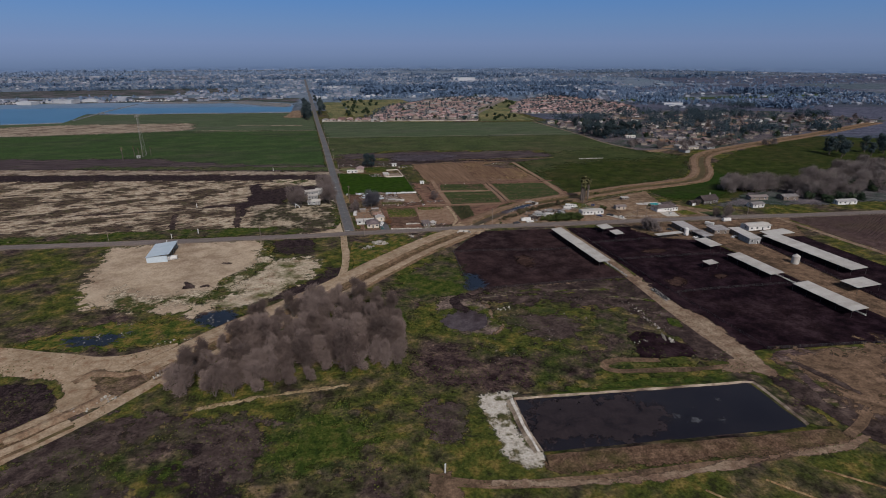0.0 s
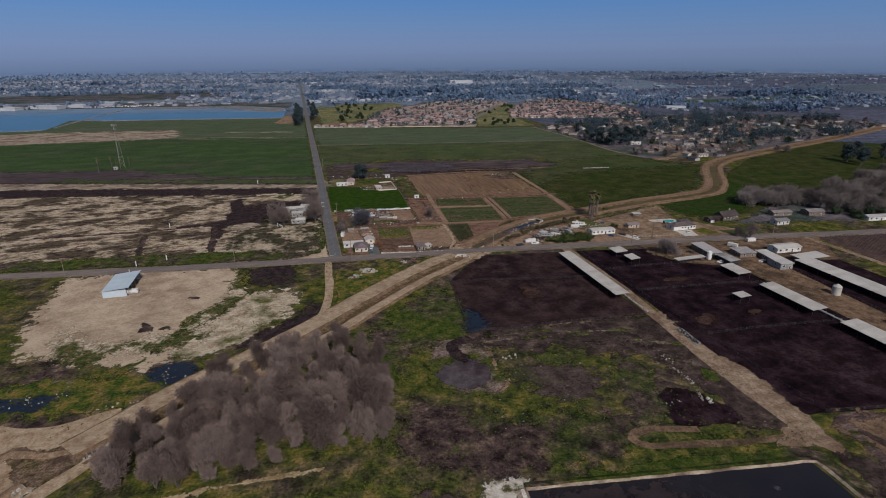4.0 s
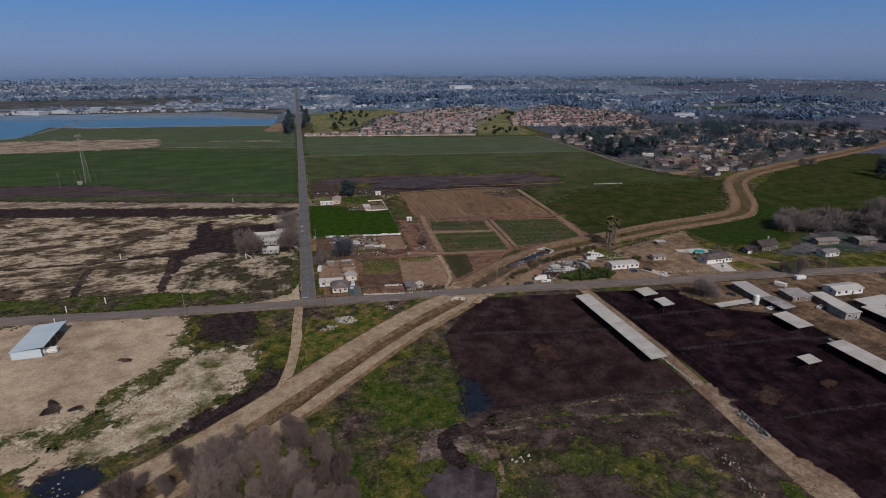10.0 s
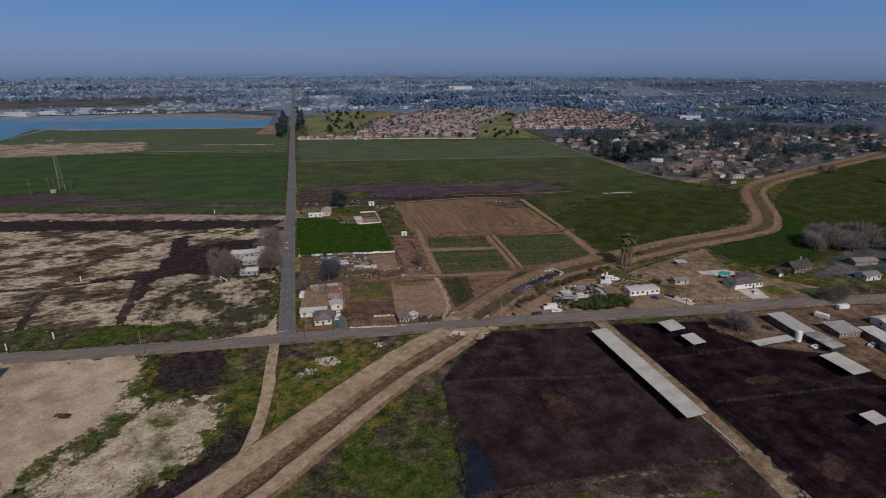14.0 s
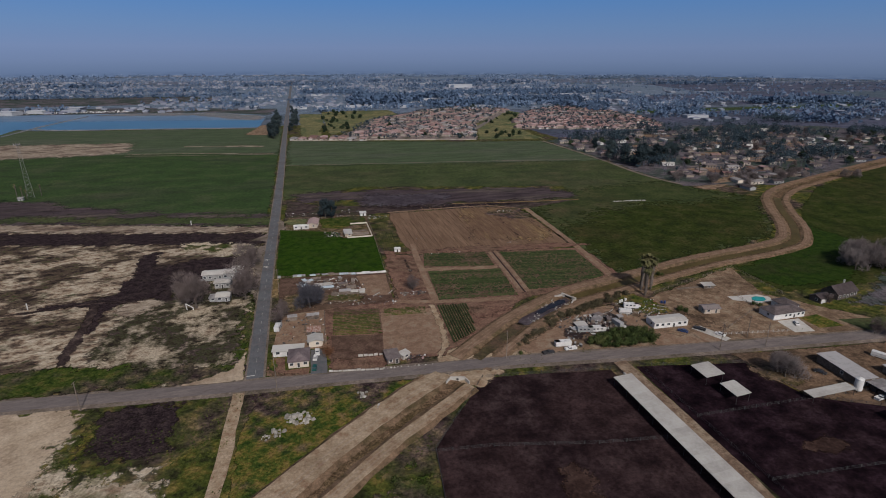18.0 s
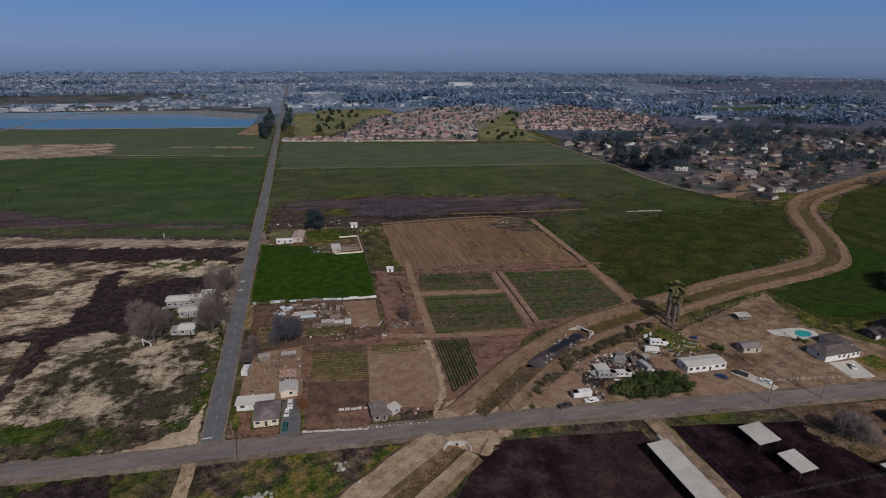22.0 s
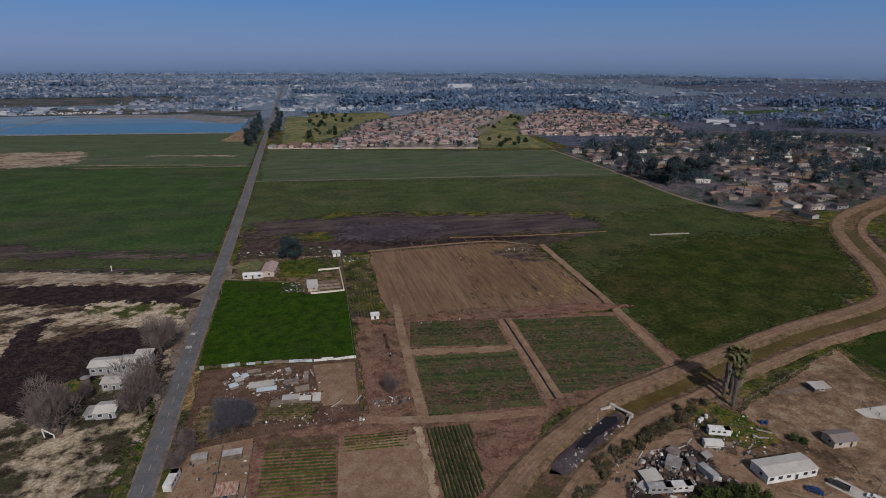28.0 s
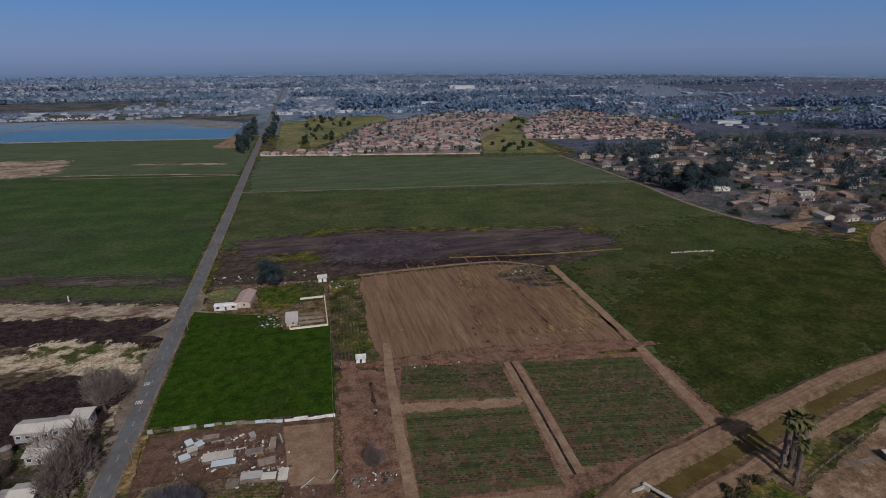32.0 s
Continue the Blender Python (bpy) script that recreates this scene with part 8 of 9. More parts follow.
patch("canal_pool", [(131, 28), (138, 33.5), (150, 40), (153, 40), (152, 37), (143, 32), (135, 28)], 0.24, M["pond"], "dark water in the canal below the weir", 1.0, 2, seed=204)

for x, y0, y1 in [(144.6, -118, -30), (228.5, -190, -100)]:
    n = int((y1 - y0) / 4)
    t = thing("feed_bunk", "long low concrete feed curb along the cattle lane", "feed bunk", "feed bunks", x, y0)
    for i in range(n):
        part("curb", Geo().box(0, 2 + i * 4, 0, 0.9, 3.9, 0.5, taper=0.8), M["concrete"], t)
        part("stanchion", Geo().box(-0.6, i * 4, 0, 0.12, 0.12, 1.5), M["steel"], t)

# boards, barrels and tanks in the scrap yard
for x, y, L, a in [(158, 21, 9, -6), (164, 20, 7, 10), (198, 20.5, 6, -40), (195, 17.5, 4, -20), (170, 22, 4, 30), (188, 15, 5, 25), (150, 20, 5, 35), (36, 93, 6, 5), (30, 99, 6, 2), (24, 100, 5, 120), (44, 92, 7, 80), (50, 95, 6, 100), (58, 72, 6, 40), (66, 73, 5, 55)]:
    t = thing("board_stack", "weathered pale boards lying on the ground", "boards", "board stacks", x, y, 0, a)
    for k in range(3):
        part("board", Geo().box(0.3 * k, 0.34 * (k - 1), 0, L * (0.8 + 0.1 * k), 0.28, 0.14 + 0.05 * k, 2 * k), M["concrete" if k == 1 else "wood"], t)
for x, y, m in [(200.9, 24, "carblue"), (202.3, 23.4, "carblue"), (180.2, 29.9, "white"), (181.6, 30.5, "white"), (184.3, 31.5, "white")]:
    t = thing("barrel", "upright plastic barrel in the yard", "barrel", "barrels", x, y)
    part("drum", Geo().tube((0, 0, 0), (0, 0, 1.2), 0.6, 0.6, 12), M[m], t)
    part("lid", Geo().tube((0, 0, 1.2), (0, 0, 1.28), 0.62, 0.55, 12), M[m], t)

# weir of the canal
t = thing("weir", "pale concrete weir with a gate opening across the canal", "weir", "canal works", 156.4, 41.3, 0, 118)
for s in (-1, 1):
    part("abutment", Geo().box(s * 3.4, 0, 0, 2.2, 1.2, 1.9, taper=0.92), M["concrete"], t)
    part("wingwall", Geo().box(s * 4.6, 2.6, 0, 0.5, 5.0, 1.4, s * -18), M["concrete"], t)
part("deck", Geo().box(0, 0, 1.5, 6.0, 1.0, 0.3), M["concrete"], t)
part("gate", Geo().box(0, -0.2, 0.1, 4.4, 0.15, 1.3), M["dark"], t)
for x, y, n, rx, ry, s, a in [(143, 37.5, 22, 8, 1.6, 0.8, 30), (147, 32, 20, 9, 1.6, 0.8, 28), (130, 24, 16, 6, 3, 0.8, 35)]:
    pile("rubble_pile", "pale broken concrete lining the canal pool", x, y, n, rx, ry, s, group="rubble heaps", turn=a)

for a, b, what in [((28.8, 0.4), (50.8, -3.4), "low pale block wall at the front of the brown plot"), ((41.7, 9.5), (52.4, 8.4), "low pale block wall inside the brown plot"), ((20.2, 37), (20.6, 58), "rough board fence beside the tan yard"), ((28.6, 24), (30.2, 58), "rough board fence beside the tan yard")]:
    L = math.dist(a, b)
    t = thing("garden_wall", what, "wall", "", a[0], a[1], 0, math.degrees(math.atan2(b[1] - a[1], b[0] - a[0])))
    n = int(L / 1.8)
    for i in range(n):
        if rj.random() < 0.9:
            part("block" if "block" in what else "board", Geo().box((i + 0.5) * L / n, rj.uniform(-0.12, 0.12), 0, L / n * rj.uniform(0.75, 0.98), 0.22, rj.uniform(0.7, 1.2)), M["concrete" if "block" in what else "wood"], t)
g = Geo()
r3 = random.Random(77)
spots = [(-21, -205, 2, 3), (-22, -197, 2, 2), (-6, -197, 3, 2), (-13, -217, 2, 5), (5, -199, 3, 4), (4, -180, 3, 4), (8, -214, 1.5, 12), (-13, -228, 1.5, 8), (6, -165, 4, 6), (60, -140, 8, 8), (30, -190, 8, 8), (70, -185, 10, 6), (20, -140, 8, 10), (-40, -210, 10, 8), (-90, -225, 10, 8), (-70, -200, 6, 4), (20, -40, 8, 8), (-10, -30, 4, 10), (-100, -115, 10, 4), (20, -225, 5, 10)]
for cx, cy, sx, sy in spots:
    for _ in range(int(24 + 4 * (sx + sy))):
        x, y = r3.gauss(cx, sx), r3.gauss(cy, sy)
        s, h, a = r3.uniform(0.1, 0.32), r3.uniform(0.2, 0.5), r3.uniform(0, 3)
        c, d = math.cos(a) * s, math.sin(a) * s
        g.add([(x + c, y + d, 0), (x - d, y + c, 0), (x - c, y - d, 0), (x + d, y - c, 0), (x + r3.uniform(-0.2, 0.2), y, h)], [(0, 1, 4), (1, 2, 4), (2, 3, 4), (3, 0, 4)])
tagged(part("mustard_weeds", g, M["mustard"]), "yellow-green flowering weeds in loose clumps", "weeds", kind="stuff")
t = thing("sluice_gate", "old grey timber sluice posts at the canal end", "gate", "canal works", -89, -163, 0, 30)
for k in range(4):
    part("post", Geo().box(k * 1.5, 0, 0, 0.35, 0.35, 2.2 + 0.3 * (k % 2)), M["wood"], t)
part("beam", Geo().box(2.2, 0, 1.6, 5.2, 0.25, 0.3), M["wood"], t)
for x0, x1, y0, y1 in [(48, 58, -263, -275), (78, 88, -265, -278), (98, 110, -266, -280), (118, 132, -267, -280)]:
    strip("field_ridge", [(x0, y0), (x1, y1)], [(0.5, 0.05, 0), (0, 0.3, 0), (-0.5, 0.05, 0)], M["straw"], "low pale ridge between green beds", 0.2, 2, "ridge")

t = thing("tyre_heap", "long heap of old tyres weighing down a pale plastic sheet", "tyres", "", 147.2, -144)
part("sheet", Geo().slab([(-1.6, -8, 0.22), (1.6, -7, 0.22), (2.4, 7, 0.22), (-0.6, 7.6, 0.22)], 0.2), M["greyroof"], t)
for i in range(44):
    x, y = rj.uniform(-1.2, 1.8), rj.uniform(-7, 7)
    g = Geo()
    for k in range(10):
        a = 2 * math.pi * k / 10
        for rad, z in ((0.42, 0.22), (0.48, 0.36), (0.3, 0.42), (0.24, 0.24)):
            g.v.append((x + rad * math.cos(a), y + rad * math.sin(a), z))
    for k in range(10):
        for q in range(4):
            g.f.append((k * 4 + q, ((k + 1) % 10) * 4 + q, ((k + 1) % 10) * 4 + (q + 1) % 4, k * 4 + (q + 1) % 4))
            g.mi.append(0)
    part("tyre", g, M["tyre"], t)
fence("dark wooden rail fence across the large pen", [(157.3, -144.9), (178, -145.2), (234, -150)], 5.0, 1.4, "dark", 3, "pen fences")
fence("dark wooden rail fence across the large pen", [(155, -94), (207, -98), (232, -103)], 5.0, 1.4, "dark", 3, "pen fences")


# ---- pale clods and broken bits over the churned ground below the pens ----
rc = random.Random(77)
g = Geo()
for x0, y0, x1, y1, spread, n in [(58, -123, 128, -133, 1.8, 60), (58, -131, 126, -142, 1.6, 70), (124, -148, 126, -186, 3.0, 120), (130, -152, 136, -175, 2.5, 40), (58, -152, 72, -174, 6.0, 110), (55, -126, 54, -162, 1.5, 60), (82, -157, 96, -166, 5.0, 40), (126, -140, 144, -150, 1.5, 30), (40, -170, 58, -190, 8.0, 60), (122, -196, 140, -205, 2.5, 30)]:
    for _ in range(n // 3):
        k = rc.random()
        x, y = x0 + (x1 - x0) * k + rc.gauss(0, spread), y0 + (y1 - y0) * k + rc.gauss(0, spread)
        s, a = rc.uniform(0.1, 0.3) * (1.6 if rc.random() < 0.12 else 1.0), rc.uniform(0, 6.28)
        low = [(x + s * rc.uniform(0.7, 1.3) * math.cos(a + i * 1.257) * 1.5, y + s * rc.uniform(0.7, 1.3) * math.sin(a + i * 1.257), 0.03) for i in range(5)]
        top = [(x + (px - x) * 0.6, y + (py - y) * 0.6, 0.05 + s * rc.uniform(0.4, 0.8)) for px, py, _ in low]
        g.add(low + top, [(i, (i + 1) % 5, 5 + (i + 1) % 5, 5 + i) for i in range(5)] + [(5, 6, 7, 8, 9)])
tagged(part("ground_clods", g, M["clod"]), "dull clods and broken bits on churned soil", "rubble", kind="stuff")


# ---- housing estates, homes and town ----
rt = random.Random(21)
U, V = Vector((0.979, -0.204)), Vector((0.204, 0.979))
ESTATE_1 = [(70, 672), (294, 628), (318, 700), (360, 835), (430, 940), (530, 1100), (500, 1190), (433, 1276), (330, 1150), (252, 1056), (174, 976), (120, 800), (84, 720)]
ESTATE_2 = [(411, 740), (675, 668), (745, 815), (765, 1033), (706, 1197), (620, 1110), (547, 1030), (450, 850)]
TURN = math.degrees(math.atan2(U.y, U.x))


def tract_house(w, d, kind, roof):
    t = house("tract house with pale stucco walls and a tiled roof", 0, 0, 0, w, d, 3.1, kind, 2.2, "tractwall", roof, 0, False, name="tract_house", group="housing estate")
    part("garage_door", Geo().box(-w * 0.22, -d / 2 - 0.05, 0.02, 4.6, 0.08, 2.3), M["white"], t)
    part("front_window", Geo().box(w * 0.22, -d / 2 - 0.05, 0.9, 2.0, 0.08, 1.3), M["glass"], t)
    part("entry_roof", roof_geo("hip", 6, 4, 3.0, 1.4), M[roof], t).location = (-w * 0.2, -d / 2 + 1, 0)
    for ch in [c for c in t.children if c.name.startswith("window")]:
        for cc in list(ch.children):
            bpy.data.objects.remove(cc)
        bpy.data.objects.remove(ch)
    return t


VARIANTS = [tract_house(11.5, 13, "hip", "tile"), tract_house(11, 14, "hip", "tile"), tract_house(12.5, 11, "gable", "tile"), tract_house(11.5, 12, "hip", "shingle"), tract_house(11.5, 13, "hip", "greyroof")]
used = set()
spots, streets = [], []


def rows_of_houses(poly, origin, angle, deep, wide, first, last, seed):
    """Rows of houses back to back with a street between every second pair, along angle, within an outline."""
    r = random.Random(seed)
    u = Vector((math.cos(radians(angle)), math.sin(radians(angle))))
    v = Vector((-u.y, u.x))
    for row in range(first, last):
        off = (row // 2) * deep * 2 + (row % 2) * deep * 0.82
        bend = r.uniform(-0.0007, 0.0007)
        for col in range(-45, 46):
            k = col * wide + r.uniform(-1.4, 1.4)
            p = origin + u * k + v * (off + bend * k * k)
            if inside((p.x, p.y), poly) and r.random() < 0.96 and all((p.x - q[0]) ** 2 + (p.y - q[1]) ** 2 > 150 for q in spots[-400:]):
                spots.append((p.x, p.y, angle + (180 if row % 2 else 0) + r.uniform(-4, 4) + (90 if r.random() < 0.12 else 0)))
        if row % 2:
            run = [origin + u * (c * 8) + v * (off + deep * 0.6 + bend * (c * 8) ** 2) for c in range(-60, 61)]
            run = [p for p in run if inside((p.x, p.y), poly)]
            if len(run) > 5:
                streets.append([(p.x, p.y) for p in (run[0], run[len(run) // 2], run[-1])])


FRONT = [(14, 690), (70, 673), (294, 628), (302, 652), (180, 678), (100, 712), (84, 700), (14, 704)]
BEHIND = [(104, 722), (180, 690), (304, 664), (360, 835), (430, 940), (530, 1100), (500, 1190), (433, 1276), (330, 1150), (252, 1056), (190, 976), (150, 830)]
rows_of_houses(FRONT, Vector((14, 693)), TURN, 18, 15.5, 0, 2, 1)
rows_of_houses(BEHIND, Vector((240, 720)), TURN + 58, 21, 15.5, -14, 14, 2)
rows_of_houses(ESTATE_2, Vector((560, 800)), TURN + 24, 21, 15, -16, 24, 3)
spots.sort(key=lambda q: q[1] - 0.25 * q[0])
rest = spots[215:]
for x, y, a in spots[:215]:
    k = rt.choice((0, 0, 1, 2, 2, 3, 4) if x < 420 else (0, 0, 1, 1, 2, 2, 3))
    if k not in used:
        used.add(k)
        VARIANTS[k].matrix_world = pose(x, y, 0.05, 0, 0, a)
    else:
        copy_thing(VARIANTS[k], pose(x, y, 0.05, 0, 0, a))
for poly, nm in ((ESTATE_1, "estate_ground_west"), (ESTATE_2, "estate_ground_east")):
    patch(nm, poly, 0.04, M["estate"], "pale streets and yards between the houses", 3, 15)
for run in streets:
    strip("estate_street", run, [(4.5, 0.09, 0), (-4.5, 0.09, 0)], M["dustroad"], "grey asphalt street between tract houses", step=20)


def stuff_house(g, x, y, a, w, d, h, rise, wm, rm):
    """A plain far house of walls and hip roof added to a joined mesh."""
    g.box(x, y, 0, w, d, h, a, mi=wm)
    c, s = math.cos(radians(a)), math.sin(radians(a))

    def at(px, py, pz):
        return (x + px * c - py * s, y + px * s + py * c, pz)

    W, D = w / 2 + 0.5, d / 2 + 0.5
    k = max(0.0, W - D)
    g.add([at(-W, -D, h), at(W, -D, h), at(W, D, h), at(-W, D, h), at(-k, 0, h + rise), at(k, 0, h + rise)], [(0, 1, 5, 4), (1, 2, 5), (2, 3, 4, 5), (3, 0, 4), (3, 2, 1, 0)], rm)


ROOFS = [M["tractwall"], M["white"], M["tile"], M["shingle"], M["greyroof"], M["metal"]]
FAR = [M["hazedwall"], M["hazedwhite"], M["hazedroof"], M["hazedroof"], M["hazedwall"], M["hazedwall"]]
g = Geo()
for x, y, a in rest:
    stuff_house(g, x, y, a, rt.uniform(11, 14), rt.uniform(12, 16), 3.1, 2.2, 0, rt.choice((2, 2, 2, 3, 4)))
tagged(part("estate_houses", g, ROOFS), "rows of tiled tract houses at the back of the estate", "houses", kind="stuff")

t = thing("estate_wall", "pale block wall along the foot of the estate", "wall", "", 12, 684)
for i in range(36):
    p = U * (i * 8.0)
    part("wall_panel", Geo().box(p.x + 4 * U.x, p.y + 4 * U.y, 0, 7.9, 0.25, 1.6, TURN), M["tractwall"], t)
    part("pilaster", Geo().box(p.x, p.y, 0, 0.5, 0.5, 1.8, TURN), M["tractwall"], t)
patch("dry_lot", [(26, 735), (60, 730), (58, 800), (72, 900), (74, 1109), (26, 1120)], 0.05, M["drygrass"], "yellow-green empty lot beside the road", 3, 12)
patch("estate_meadow", [(300, 628), (405, 610), (415, 735), (450, 850), (540, 1010), (530, 1090), (432, 938), (362, 832)], 0.05, M["drygrass"], "yellow-green open strip between the estates", 3, 12)
patch("park_grass", [(74, 740), (118, 810), (172, 980), (245, 1060), (245, 1180), (76, 1180)], 0.045, M["drygrass"], "dry grass park strip with trees", 3, 12)
for poly, n in (([(62, 760), (110, 800), (150, 960), (160, 1100), (80, 1180), (62, 1000)], 26), ([(300, 640), (400, 620), (420, 700), (330, 720)], 10), (ESTATE_1, 10), (ESTATE_2, 10), ([(370, 830), (440, 850), (520, 1000), (500, 1040)], 10)):
    for x, y in scatter(poly, n, 12, rt):
        plant("leafy_tree", rt.choice(ROUND), "dark rounded tree among the houses", "tree", "estate trees", x, y, rt.uniform(0, 360), rt.uniform(0.6, 1.3))


def simple_home(w, d, kind, wall, roof, label, name="house"):
    t = house(label, 0, 0, 0, w, d, 2.9, kind, 1.3, wall, roof, 0, False, name=name, group="homes east of the meadow")
    for ch in [c for c in t.children if c.name.startswith("window")]:
        for cc in list(ch.children):
            bpy.data.objects.remove(cc)
        bpy.data.objects.remove(ch)
    for px in (-0.28, 0.28):
        part("window", Geo().box(w * px, -d / 2 - 0.05, 1.0, 1.6, 0.08, 1.1), M["glass"], t)
    part("door", Geo().box(0, -d / 2 - 0.05, 0.02, 1.0, 0.08, 2.05), M["dark"], t)
    return t


HOMES = [simple_home(14, 8, "gable", "cream", "greyroof", "low pale home with a grey roof"), simple_home(13, 9, "hip", "tractwall", "shingle", "low home with a brown hip roof"), simple_home(15, 4.5, "gable", "white", "metal", "white mobile home with a pale roof", "mobile_home"), simple_home(11, 8, "gable", "wood", "tile", "brown house with a tan roof"), simple_home(8, 5, "shed", "wood", "greyroof", "small shed with a grey sheet roof", "outbuilding"), simple_home(12, 8, "hip", "tractwall", "mauve", "low home with a mauve-brown roof"), simple_home(13, 7, "gable", "greywall", "darkroof", "grey home with a dark roof")]
HOME_AREA = [(402, 585), (480, 615), (675, 655), (800, 640), (960, 560), (1040, 440), (800, 350), (640, 300), (540, 262), (480, 285), (420, 300), (402, 340)]
used = set()
for x, y in [(473, 251), (462, 262), (497, 248), (510, 275), (450, 305), (521, 337), (540, 350), (430, 300), (418, 520), (412, 480), (440, 470), (412, 560), (426, 590), (425, 494), (425, 458), (459, 387), (558, 461), (534, 383), (559, 383), (607, 469), (495, 364), (692, 538), (524, 331), (489, 264), (536, 272), (553, 278), (447, 232), (777, 544), (784, 600), (628, 408), (702, 407), (614, 557)] + scatter(HOME_AREA, 170, 17, rt):
    k = rt.choice((0, 1, 1, 2, 3, 3, 4, 5, 5, 6, 6))
    m = pose(x, y, 0, 0, 0, rt.choice((0, 90, -12, 78)) + rt.uniform(-6, 6))
    if k not in used:
        used.add(k)
        HOMES[k].matrix_world = m
    else:
        copy_thing(HOMES[k], m)
for x, y in scatter(HOME_AREA, 70, 9, rt):
    kind = rt.random()
    plant("leafy_tree" if kind < 0.4 else "bare_tree", rt.choice(ROUND if kind < 0.4 else FARBARE), "dark evergreen between the homes" if kind < 0.4 else "leafless grey tree between the homes", "tree", "trees among the homes", x, y, rt.uniform(0, 360), rt.uniform(0.7, 1.4))
gw, gb = Geo(), Geo()


def small_tree(g, x, y, h, n, width):
    """A far tree of many small faces added to a joined mesh."""
    w = h * rt.uniform(0.35, 0.55)
    lumps = [Vector((x + rt.gauss(0, w * 0.4), y + rt.gauss(0, w * 0.4), h * rt.uniform(0.35, 0.8))) for _ in range(5)]
    for i in range(n):
        d = Vector((rt.gauss(0, 1), rt.gauss(0, 1), rt.gauss(0, 0.9))).normalized()
        p = lumps[i % 5] + d * w * rt.uniform(0.25, 0.6)
        u = Vector((rt.gauss(0, 1), rt.gauss(0, 1), rt.gauss(0, 1))).normalized()
        v = u.cross(d).normalized()
        s = rt.uniform(0.6, 1.2)
        g.add([p - u * width * s, p + v * width * s * 0.7, p + u * width * s, p - v * width * s * 0.7], [(0, 1, 2, 3)])
    for k in (-0.2, 0.2):
        g.add([(x - 0.3, y + k, 0), (x + 0.3, y + k, 0), (x, y + k, h * 0.6)], [(0, 1, 2)])


for x, y in scatter(HOME_AREA, 230, 9, rt, 12):
    small_tree(gb, x, y, rt.uniform(7, 13), 150, 0.42)
for x0, y0, x1, y1, n in [(476, 530, 500, 552, 14), (405, 405, 420, 420, 6), (645, 540, 662, 556, 8), (655, 465, 676, 485, 8), (975, 720, 1000, 750, 14), (640, 390, 665, 412, 9), (405, 380, 470, 420, 6), (520, 400, 640, 470, 18), (640, 480, 760, 560, 26), (700, 560, 860, 640, 50), (600, 600, 700, 660, 25), (780, 340, 830, 372, 30), (930, 500, 980, 540, 36), (940, 700, 1020, 760, 20), (560, 320, 720, 380, 26), (420, 540, 520, 610, 24), (580, 490, 610, 520, 14), (505, 560, 540, 590, 14), (800, 500, 860, 560, 20), (660, 350, 710, 385, 16), (690, 480, 730, 520, 12), (410, 350, 450, 385, 10)]:
    for _ in range(n):
        small_tree(gw, rt.uniform(x0, x1), rt.uniform(y0, y1), rt.uniform(11, 22), 130, 0.8)
for x, y in scatter(HOME_AREA, 150, 8, rt, 20) + scatter(ESTATE_1, 380, 6, rt, 30) + scatter(ESTATE_2, 420, 6, rt, 30):
    small_tree(gw, x, y, rt.uniform(5, 11), 66, 0.75)
tagged(part("home_trees", gb, M["hometwig"]), "leafless trees crowding between the homes, blued grey for haze", "trees", kind="stuff")
tagged(part("garden_trees", gw, M["homeleaf"]), "dark garden trees between the houses, blued for haze", "trees", kind="stuff")
patch("homes_ground", [(398, 588), (480, 620), (560, 680), (680, 662), (760, 720), (860, 700), (1000, 640), (1060, 440), (800, 345), (640, 290), (520, 236), (440, 250), (398, 262), (392, 330), (396, 420)], 0.04, M["homes"], "yards and weedy lots between the homes, blued for haze", 3, 10)
strip("homes_street", [(395, 262), (460, 262), (510, 300), (560, 320), (640, 330)], [(3.5, 0.1, 0), (-3.5, 0.1, 0)], M["homes"], "pale lane between the homes", 0.5, 8)

patch("home_yard_pale", [(400, 250), (430, 262), (450, 276), (476, 290), (505, 288), (500, 280), (470, 272), (440, 254), (415, 240)], 0.075, M["farmdirt"], "pale bare yard and turning place by the homes", 3, 5, seed=151)
for k, (x0, y0, x1, y1) in enumerate([(440, 480, 560, 455), (470, 345, 620, 380), (560, 455, 740, 520), (620, 380, 800, 440), (500, 560, 650, 540), (650, 330, 690, 640), (540, 285, 560, 600)]):
    strip("homes_lane", [(x0, y0), ((x0 + x1) / 2 + 6, (y0 + y1) / 2), (x1, y1)], [(3.0, 0.1, 0), (-3.0, 0.1, 0)], M["dustroad"], "pale lane between the homes", 0.5, 12, seed=k)
for k, (x, y, sx, sy, m) in enumerate([(515, 320, 40, 12, "red"), (480, 330, 22, 8, "tan"), (600, 365, 30, 14, "tan"), (560, 420, 24, 10, "farmdirt"), (680, 430, 40, 16, "red"), (640, 505, 30, 12, "farmdirt"), (740, 470, 34, 14, "tan"), (470, 450, 20, 10, "farmdirt"), (520, 500, 26, 12, "tan"), (590, 600, 30, 12, "farmdirt"), (800, 560, 40, 18, "tan")]):
    patch("bare_yard", [(x - sx, y - sy), (x + sx, y - sy * 1.4), (x + sx * 1.1, y + sy), (x - sx * 0.9, y + sy * 1.2)], 0.06, M[m], "bare dirt lot between the homes", 3, 6, seed=160 + k)

